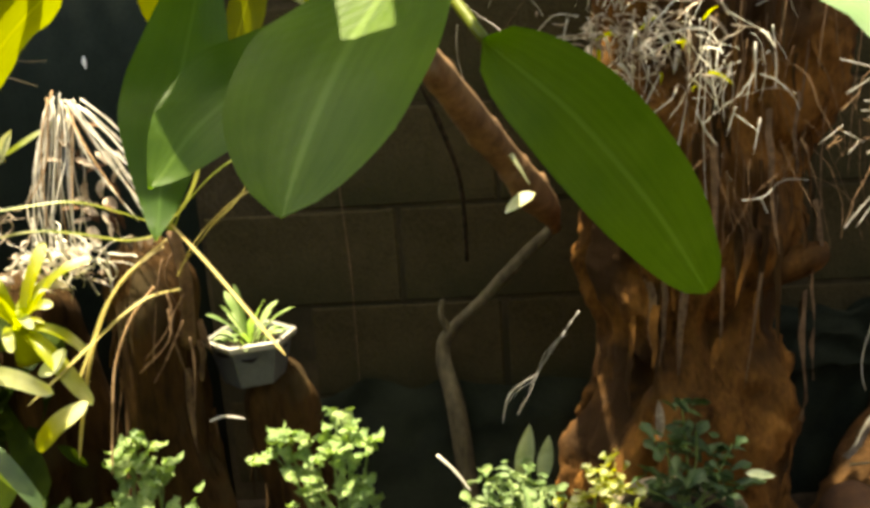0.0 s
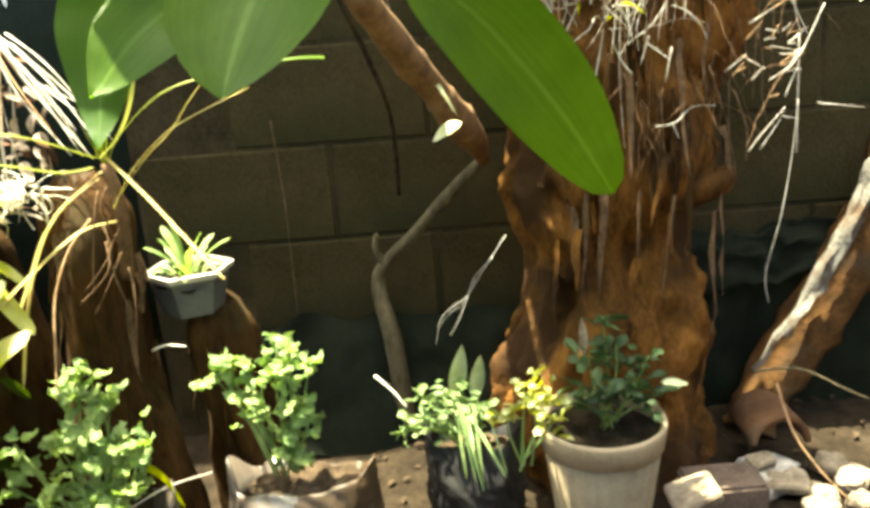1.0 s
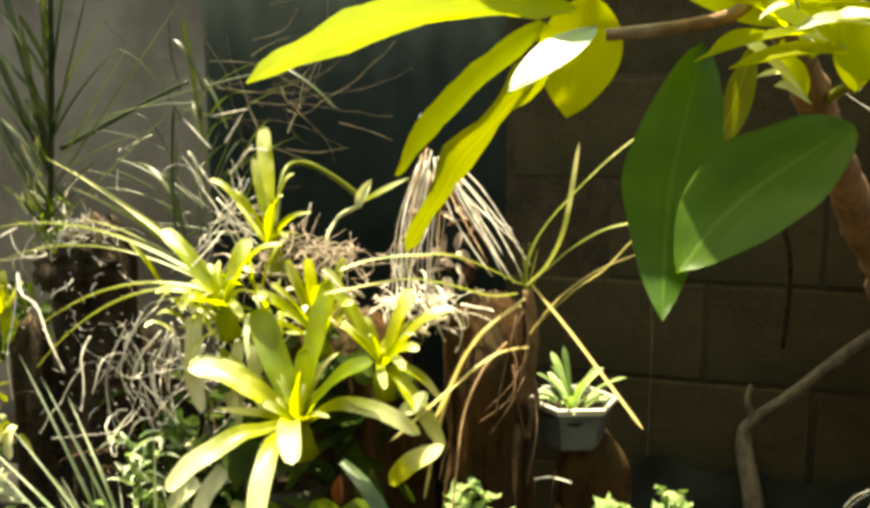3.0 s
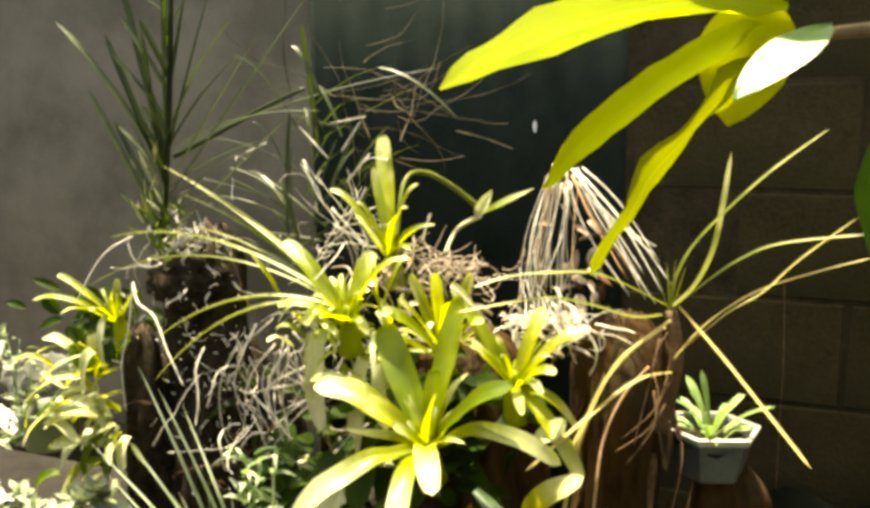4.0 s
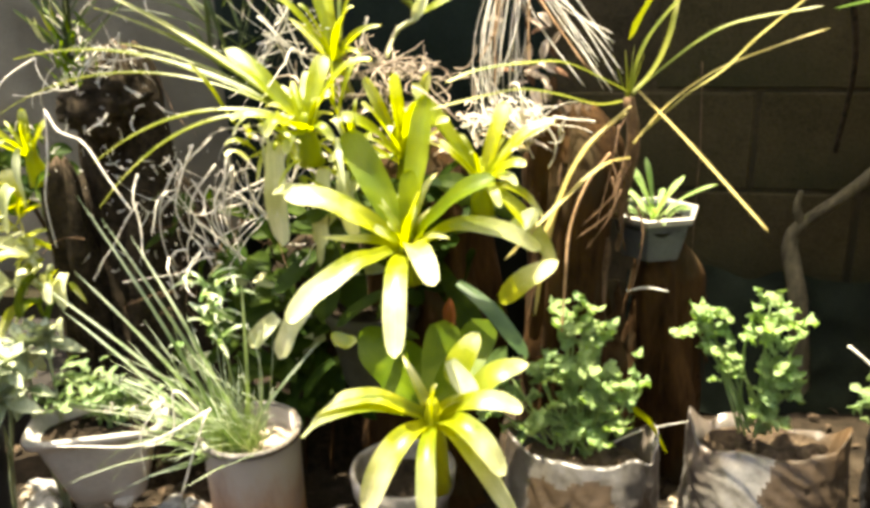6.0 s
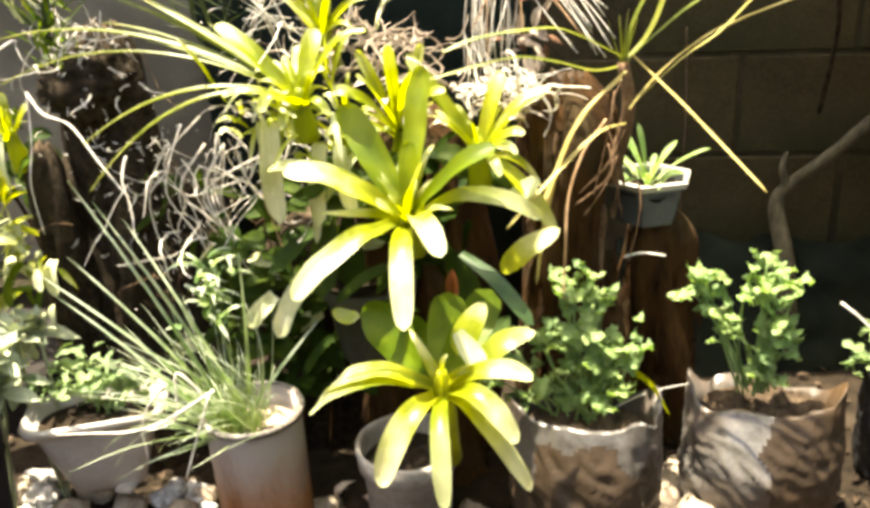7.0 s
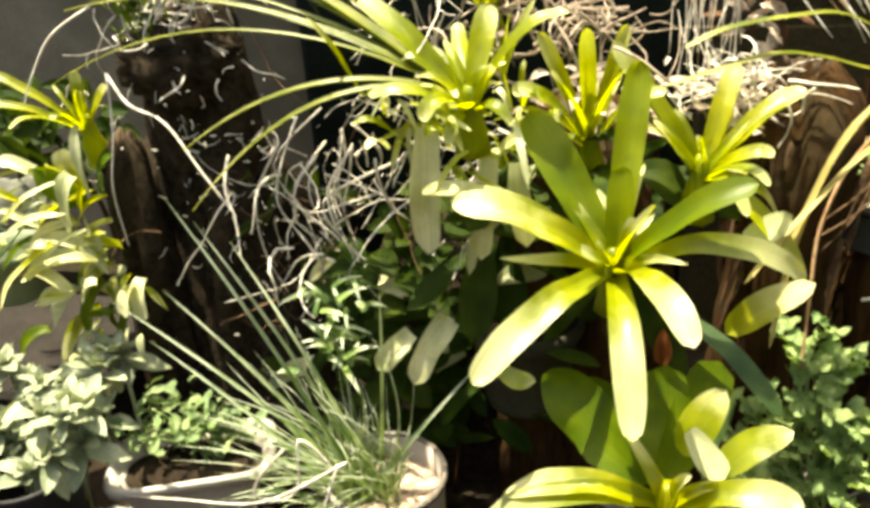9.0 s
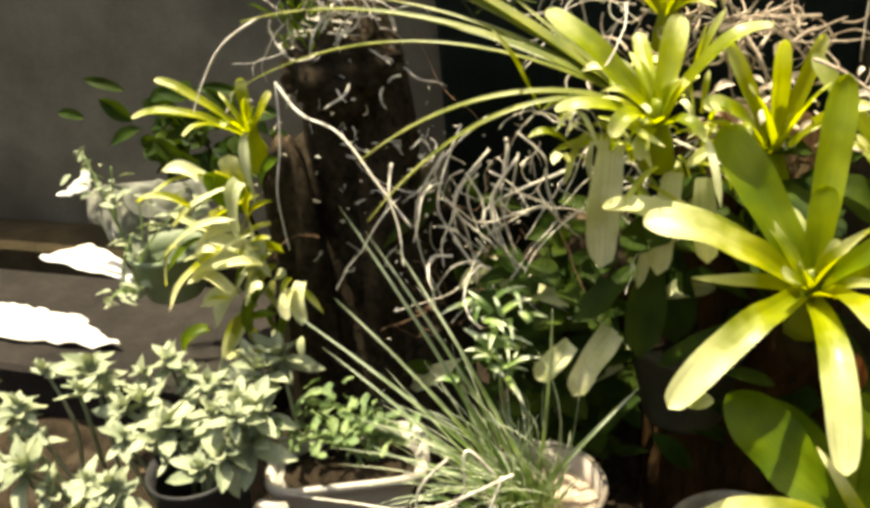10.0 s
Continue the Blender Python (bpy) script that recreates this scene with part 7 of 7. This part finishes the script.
for i in range(26):
    q = Vector((0.53, 1.07, 0.76)) + Vector((rng.gauss(0, 0.035), rng.gauss(0, 0.01), rng.gauss(0, 0.045)))
    a = rng.gauss(0.6, 0.7)
    stem(caught, [q, q + Vector((math.cos(a), 0, math.sin(a))) * rng.uniform(0.01, 0.035)], 0.0011, 0.0006, M["root"] if i % 2 else M["dry_root"], "twig", sides=4)

# shreds caught in the hanging roots
shreds = thing("dry_shreds", (0.213, 1.050, 0.898), "dry pale and yellow leaf shreds caught in hanging roots", "litter")
for i in range(60):
    b = Vector((0.205, 1.050, 0.891)) + Vector((rng.gauss(0, 0.055), rng.gauss(0, 0.03), rng.gauss(0, 0.04)))
    a = rng.gauss(3.1, 1.2)
    ln_ = rng.uniform(0.012, 0.04)
    leaf(shreds, b, b + Vector((math.sin(a) * ln_, rng.gauss(0, 0.012), math.cos(a) * ln_)), rng.uniform(0.004, 0.01), 0.004, M[("litter", "root", "litter", "broad_sun")[i % 4 if i < 40 else i % 3]], "spear", (0, -0.5, 0.85), 0.3, 5, name="shred", wave=0.2)

# single wandering roots and twigs


def loose_root(label, material, r, *pts):
    tw = thing("root", pts[0], label, "root", "loose roots")
    stem(tw, pts, r * 0.6, r * 0.3, material, "strand", sides=6, rough=0.3)


loose_root("pale crooked root hanging before the dark stump", M["root"], 0.0035, (-1.342, 0.950, 0.658), (-1.288, 0.900, 0.636), (-1.221, 0.860, 0.627), (-1.164, 0.820, 0.586), (-1.121, 0.800, 0.544))
loose_root("pale looping root above the small bromeliad", M["root"], 0.0026, (-1.365, 0.980, 0.734), (-1.421, 0.970, 0.702), (-1.455, 0.960, 0.654), (-1.472, 0.950, 0.616))
loose_root("pale root hanging along the thin log", M["root"], 0.0028, (-1.342, 0.950, 0.658), (-1.339, 0.930, 0.585), (-1.350, 0.920, 0.519), (-1.347, 0.920, 0.438))
loose_root("long thin wire-like root hanging by the stump", M["root"], 0.0016, (0.583, 1.100, 0.776), (0.586, 1.100, 0.640), (0.571, 1.100, 0.497), (0.549, 1.100, 0.394), (0.556, 1.100, 0.340))
for x0, z0, x1, z1, r_ in ((0.118, 0.497, 0.042, 0.384, 0.0012), (0.096, 0.462, 0.052, 0.398, 0.0009), (0.052, 0.398, -0.006, 0.318, 0.0012), (0.052, 0.398, 0.018, 0.332, 0.0007), (0.042, 0.384, 0.004, 0.352, 0.0008)):
    mx, mz = (x0 + x1) / 2 + rng.gauss(0, 0.007), (z0 + z1) / 2 + rng.gauss(0, 0.007)
    loose_root("thin pale forked root hanging by the wall", M["root"], r_, (x0, 1.08, z0), (mx, 1.082, mz), (x1, 1.08, z1))
loose_root("thin root running down the wall", M["brown_root"], 0.002, (-0.304, 1.480, 0.657), (-0.296, 1.480, 0.498), (-0.296, 1.480, 0.369), (-0.296, 1.470, 0.226))
loose_root("thin root hanging in front of the stump", M["brown_root"], 0.002, (0.283, 1.080, 0.960), (0.282, 1.080, 0.849), (0.268, 1.080, 0.756), (0.252, 1.080, 0.701))
loose_root("pale broken stick lying among the pots", M["root"], 0.004, (-0.108, 1.020, 0.297), (-0.081, 1.000, 0.279), (-0.059, 0.980, 0.258))
loose_root("dry curved twig before the log", M["root"], 0.003, (-0.436, 0.980, 0.385), (-0.410, 0.970, 0.396), (-0.378, 0.960, 0.396))
loose_root("thin bent stem reaching between two bags", M["root"], 0.0025, (-0.455, 0.840, 0.205), (-0.407, 0.860, 0.222), (-0.344, 0.880, 0.229))
loose_root("curved pale root beside the strap orchid", M["root"], 0.003, (-1.113, 0.980, 0.599), (-1.133, 0.960, 0.544), (-1.141, 0.950, 0.494), (-1.115, 0.950, 0.449))
loose_root("dry root on the white stones", M["dry_root"], 0.004, (0.577, 1.100, 0.189), (0.593, 1.060, 0.113), (0.630, 1.030, 0.053), (0.665, 1.000, 0.015))
loose_root("dry root on the white stones", M["branch"], 0.004, (0.538, 1.100, 0.214), (0.610, 1.090, 0.218), (0.684, 1.080, 0.180), (0.732, 1.080, 0.155))

# ---- plain walls that close the yard ----
for nm, dims in (("wall_south", (-0.86, -3.08, 0.95, 6.4, 0.16, 2.0)), ("wall_east", (2.38, -0.78, 0.95, 0.16, 4.4, 2.0)), ("wall_far_west", (-4.1, -0.78, 0.95, 0.16, 4.4, 2.0))):
    tagged(part(nm, box_bm(*dims, 0.006), M["plaster"], None), "plain grey cement plastered yard wall", "wall", kind="structure")

# ---- left corner: sheet, slab ----


def crumpled(parent, name, corners, material, amp=0.012, n=18, seed=0.0, ragged=0.12, label=""):
    """A crumpled sheet between four corners with a ragged edge."""
    p = [Vector(q) for q in corners]
    verts, faces = [], []
    for j in range(n + 1):
        for i in range(n + 1):
            u, v = i / n, j / n
            u2 = u + ragged * noise.noise(Vector((v * 3, u * 1.5, seed)))
            v2 = v + ragged * noise.noise(Vector((u * 3, v * 1.5, seed + 5)))
            q = (p[0] * (1 - u2) + p[1] * u2) * (1 - v2) + (p[3] * (1 - u2) + p[2] * u2) * v2
            w = noise.noise_vector(q * 26 + Vector((seed, 0, 0))) * amp
            verts.append(q + w + Vector((0, 0, amp * 0.6 * abs(noise.noise(q * 60)))))
    for j in range(n):
        for i in range(n):
            k = j * (n + 1) + i
            faces.append((k, k + 1, k + n + 2, k + n + 1))
    ob = link_mesh(name, verts, faces, material, parent, label)
    ob.modifiers.new("thick", "SOLIDIFY").thickness = 0.0015
    return ob


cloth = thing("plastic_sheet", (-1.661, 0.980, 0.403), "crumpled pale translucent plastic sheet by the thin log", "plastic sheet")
# sunlit folds get the whiter plastic; that brightness is in the colour
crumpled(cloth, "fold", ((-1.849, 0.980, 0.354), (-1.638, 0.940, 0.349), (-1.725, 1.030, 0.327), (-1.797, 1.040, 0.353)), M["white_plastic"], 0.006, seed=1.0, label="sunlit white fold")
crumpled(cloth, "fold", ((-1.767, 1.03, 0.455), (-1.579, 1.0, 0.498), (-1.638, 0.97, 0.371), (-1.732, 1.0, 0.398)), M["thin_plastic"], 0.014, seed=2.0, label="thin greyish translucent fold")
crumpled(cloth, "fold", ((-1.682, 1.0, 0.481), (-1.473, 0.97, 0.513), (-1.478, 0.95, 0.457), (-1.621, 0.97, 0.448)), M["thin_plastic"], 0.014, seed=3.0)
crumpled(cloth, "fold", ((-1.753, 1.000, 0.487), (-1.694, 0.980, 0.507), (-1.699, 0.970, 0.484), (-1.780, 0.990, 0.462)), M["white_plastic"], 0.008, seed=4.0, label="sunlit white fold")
tub_at = Vector((-1.594, 0.980, 0.316))
tub = thing("tub", tub_at, "muted green plastic tub beside the thin log", "tub")
lathe(tub, tub_at, [(0.042, 0.0), (0.045, 0.004), (0.056, 0.07), (0.06, 0.071), (0.06, 0.078), (0.056, 0.079), (0.05, 0.05)], M["green_tub"], "tub")
herb("herb", (-1.640, 0.950, 0.333), "trailing weed with small round green leaves on the plastic sheet", "herb",
     [(-1.718, 1.000, 0.530), (-1.655, 0.980, 0.522), (-1.684, 0.970, 0.498), (-1.596, 0.950, 0.485), (-1.522, 0.950, 0.480), (-1.604, 0.930, 0.441), (-1.651, 0.900, 0.342), (-1.607, 0.900, 0.356), (-1.472, 0.950, 0.500)], JADE, 9, 0.022, 0.012, start=0.6)
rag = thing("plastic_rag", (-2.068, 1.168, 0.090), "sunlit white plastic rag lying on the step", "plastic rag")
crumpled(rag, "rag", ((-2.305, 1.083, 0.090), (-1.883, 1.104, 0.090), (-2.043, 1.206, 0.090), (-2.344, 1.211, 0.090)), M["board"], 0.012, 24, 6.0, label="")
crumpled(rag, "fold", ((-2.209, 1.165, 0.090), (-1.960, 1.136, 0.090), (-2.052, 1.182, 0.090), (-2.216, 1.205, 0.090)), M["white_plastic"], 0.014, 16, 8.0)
under = part("trim", box_bm(-2.05, 1.2, 0.02, 1.0, 0.35, 0.12, 0.01, 0.006), M["dark_cement"], None)
tagged(under, "low dark cement step at the foot of the plastered wall", "step", kind="structure")
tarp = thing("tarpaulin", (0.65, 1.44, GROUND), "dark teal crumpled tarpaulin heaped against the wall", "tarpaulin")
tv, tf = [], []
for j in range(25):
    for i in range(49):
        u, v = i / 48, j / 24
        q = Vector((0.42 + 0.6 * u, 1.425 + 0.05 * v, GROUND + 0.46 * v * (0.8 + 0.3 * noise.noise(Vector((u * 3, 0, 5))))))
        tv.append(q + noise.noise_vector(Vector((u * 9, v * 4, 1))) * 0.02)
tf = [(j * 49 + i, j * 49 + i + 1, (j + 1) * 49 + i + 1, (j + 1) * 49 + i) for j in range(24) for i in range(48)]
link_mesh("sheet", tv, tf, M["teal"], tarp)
# crumpled near-black strip added along the foot of the wall
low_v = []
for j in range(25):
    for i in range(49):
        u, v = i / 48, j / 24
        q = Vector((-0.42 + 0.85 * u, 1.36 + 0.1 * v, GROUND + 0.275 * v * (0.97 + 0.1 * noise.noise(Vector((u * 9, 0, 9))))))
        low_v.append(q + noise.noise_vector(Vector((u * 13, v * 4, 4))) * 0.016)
link_mesh("low_fold", low_v, tf, M["teal"], tarp, "lower near-black strip along the wall")
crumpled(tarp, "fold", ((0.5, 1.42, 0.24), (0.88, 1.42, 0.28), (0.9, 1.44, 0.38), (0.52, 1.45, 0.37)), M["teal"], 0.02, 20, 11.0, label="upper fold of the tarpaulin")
brick = thing("brick", (0.479, 1.080, 0.002), "old reddish brick lying on the soil", "brick")
part("brick", box_bm(0, 0, 0, 0.14, 0.09, 0.05, 0.006, 0.004, 2), M["brick_red"], brick)
tile = thing("clay_tile", (0.597, 1.140, 0.125), "curved broken clay tile resting among the roots", "tile")
cv, cf = [], []
for j in range(9):
    for i in range(17):
        a = math.pi * (i / 16)
        cv.append(Vector((0.610, 1.160, 0.045)) + Vector((-0.055 * math.cos(a), -0.02 + 0.014 * j, 0.055 * math.sin(a) + noise.noise(Vector((i * 0.4, j * 0.4, 2))) * 0.004)))
cf = [(j * 17 + i, j * 17 + i + 1, (j + 1) * 17 + i + 1, (j + 1) * 17 + i) for j in range(8) for i in range(16)]
tl = link_mesh("tile", cv, cf, M["clay"], tile)
tl.modifiers.new("thick", "SOLIDIFY").thickness = 0.01

# ---- stones and litter ----
for i, (p, s) in enumerate((((-1.438, 0.840, -0.000), 0.035), ((-1.324, 0.860, -0.020), 0.03), ((-1.237, 0.820, 0.028), 0.032), ((-1.333, 0.800, 0.015), 0.03), ((-1.138, 0.800, 0.016), 0.035), ((-1.129, 0.860, -0.008), 0.025),
                            ((-0.353, 0.960, 0.018), 0.04), ((-0.365, 0.920, -0.007), 0.03), ((-0.317, 0.860, 0.023), 0.05), ((-0.331, 1.000, 0.024), 0.03), ((-0.649, 0.860, 0.126), 0.02), ((-0.669, 0.850, 0.007), 0.03), ((-0.902, 0.840, 0.000), 0.03),
                            ((0.582, 1.140, 0.024), 0.055), ((0.616, 1.100, 0.011), 0.05), ((0.648, 1.060, -0.000), 0.045), ((0.718, 1.100, -0.009), 0.05), ((0.705, 1.020, -0.001), 0.05), ((0.526, 1.100, 0.008), 0.04), ((0.712, 1.150, -0.004), 0.05), ((0.144, 1.000, 0.072), 0.03), ((0.439, 1.080, 0.017), 0.06))):
    rock((p[0], p[1], GROUND), s * (0.62 if i > 12 else 1.0), "rough pale stone lying on the soil", 0.7, i + 1)
for i, (p, sx, sy, rz) in enumerate((((0.563, 1.120, 0.038), 0.1, 0.05, 0.5), ((0.597, 1.080, 0.014), 0.12, 0.06, -0.3), ((0.628, 1.020, 0.005), 0.1, 0.06, 0.2), ((0.729, 1.100, -0.021), 0.12, 0.07, 0.8), ((0.409, 1.020, 0.046), 0.14, 0.1, 0.1))):
    shard = part("stone", box_bm(0, 0, 0, sx * 0.62, sy * 0.62, 0.022, 0.005, 0.007), M["stone"], None)
    shard.location, shard.rotation_euler = (p[0], p[1], max(GROUND + 0.012, p[2] - 0.012)), (0.25, 0.15 - 0.1 * i, rz)
    tagged(shard, "broken flat piece of pale rubble", "stone", "stones")
chunk = part("stone", box_bm(0, 0, 0, 0.11, 0.08, 0.05, 0.012, 0.02, 2), M["white_stone"], None)
chunk.location, chunk.rotation_euler = (0.581, 1.123, -0.01), (0.1, 0.2, 0.5)
tagged(chunk, "large broken chunk of white rubble in the sun", "stone", "stones")
lr = random.Random(21)
lv, lf = [], []
for i in range(600):
    x, y = lr.uniform(-1.9, 0.9), lr.uniform(0.55, 1.45)
    if -1.1 < x < -0.55 and y > 0.78:
        continue
    s = lr.uniform(0.008, 0.03)
    a = lr.uniform(0, 6.28)
    b = Vector((x, y, ground_height(x, y) + 0.004))
    v, f, uv = leaf_geometry(b, b + Vector((math.cos(a) * s, math.sin(a) * s, lr.uniform(0, 0.008))), s * 0.45, s * 0.15, "ovate", (0, 0, 1), 0.2, 3, 0.1)
    o = len(lv)
    lv += v
    lf += [tuple(o + k for k in t) for t in f]
tagged(link_mesh("leaf_litter", lv, lf, M["litter_dark"]), "scattered dry leaves and chips on the soil", "litter", kind="stuff")

for i, (x, y, r) in enumerate(((-1.402, 0.830, 0.03), (-1.430, 0.840, 0.022), (-1.389, 0.820, 0.026), (-1.154, 0.880, 0.018), (-1.175, 0.860, 0.026), (-1.132, 0.860, 0.022), (-1.199, 0.850, 0.02), (-1.43, 0.862, 0.03), (-1.402, 0.79, 0.022), (-1.365, 0.79, 0.02), (-1.145, 0.8, 0.02), (-1.11, 0.83, 0.02))):
    rock((x, y, GROUND), r, "sunlit white stone lying between the pots", 0.8, i + 60, M["white_stone"])
for i in range(7):
    p = (-1.385, 0.780, 0.099)
    rock((p[0] + rng.gauss(0, 0.04), p[1] + rng.gauss(0, 0.03), GROUND), rng.uniform(0.012, 0.024), "small pale stone lying between the pots", 0.7, i + 40, M["stone"])
# fallen yellowed leaves and chips round the pots
for n_ in (9, 8):
    for i in range(n_):
        c = Vector((-0.650, 0.850, 0.082))
        q = Vector((c.x + rng.uniform(-0.35, 0.3), c.y + rng.uniform(-0.1, 0.1), 0))
        q.z = ground_height(q.x, q.y) + 0.006
        a = rng.uniform(0, 6.28)
        dl = thing("fallen_leaf", q, "curled dry brown leaf lying on the soil", "fallen leaf", "fallen leaves")
        leaf(dl, q, q + Vector((math.cos(a), math.sin(a), 0.15)) * rng.uniform(0.03, 0.05), rng.uniform(0.012, 0.02), 0.008, M["litter"], "ovate", (0, 0, 1), 0.4, 6, wave=0.4, name="blade")

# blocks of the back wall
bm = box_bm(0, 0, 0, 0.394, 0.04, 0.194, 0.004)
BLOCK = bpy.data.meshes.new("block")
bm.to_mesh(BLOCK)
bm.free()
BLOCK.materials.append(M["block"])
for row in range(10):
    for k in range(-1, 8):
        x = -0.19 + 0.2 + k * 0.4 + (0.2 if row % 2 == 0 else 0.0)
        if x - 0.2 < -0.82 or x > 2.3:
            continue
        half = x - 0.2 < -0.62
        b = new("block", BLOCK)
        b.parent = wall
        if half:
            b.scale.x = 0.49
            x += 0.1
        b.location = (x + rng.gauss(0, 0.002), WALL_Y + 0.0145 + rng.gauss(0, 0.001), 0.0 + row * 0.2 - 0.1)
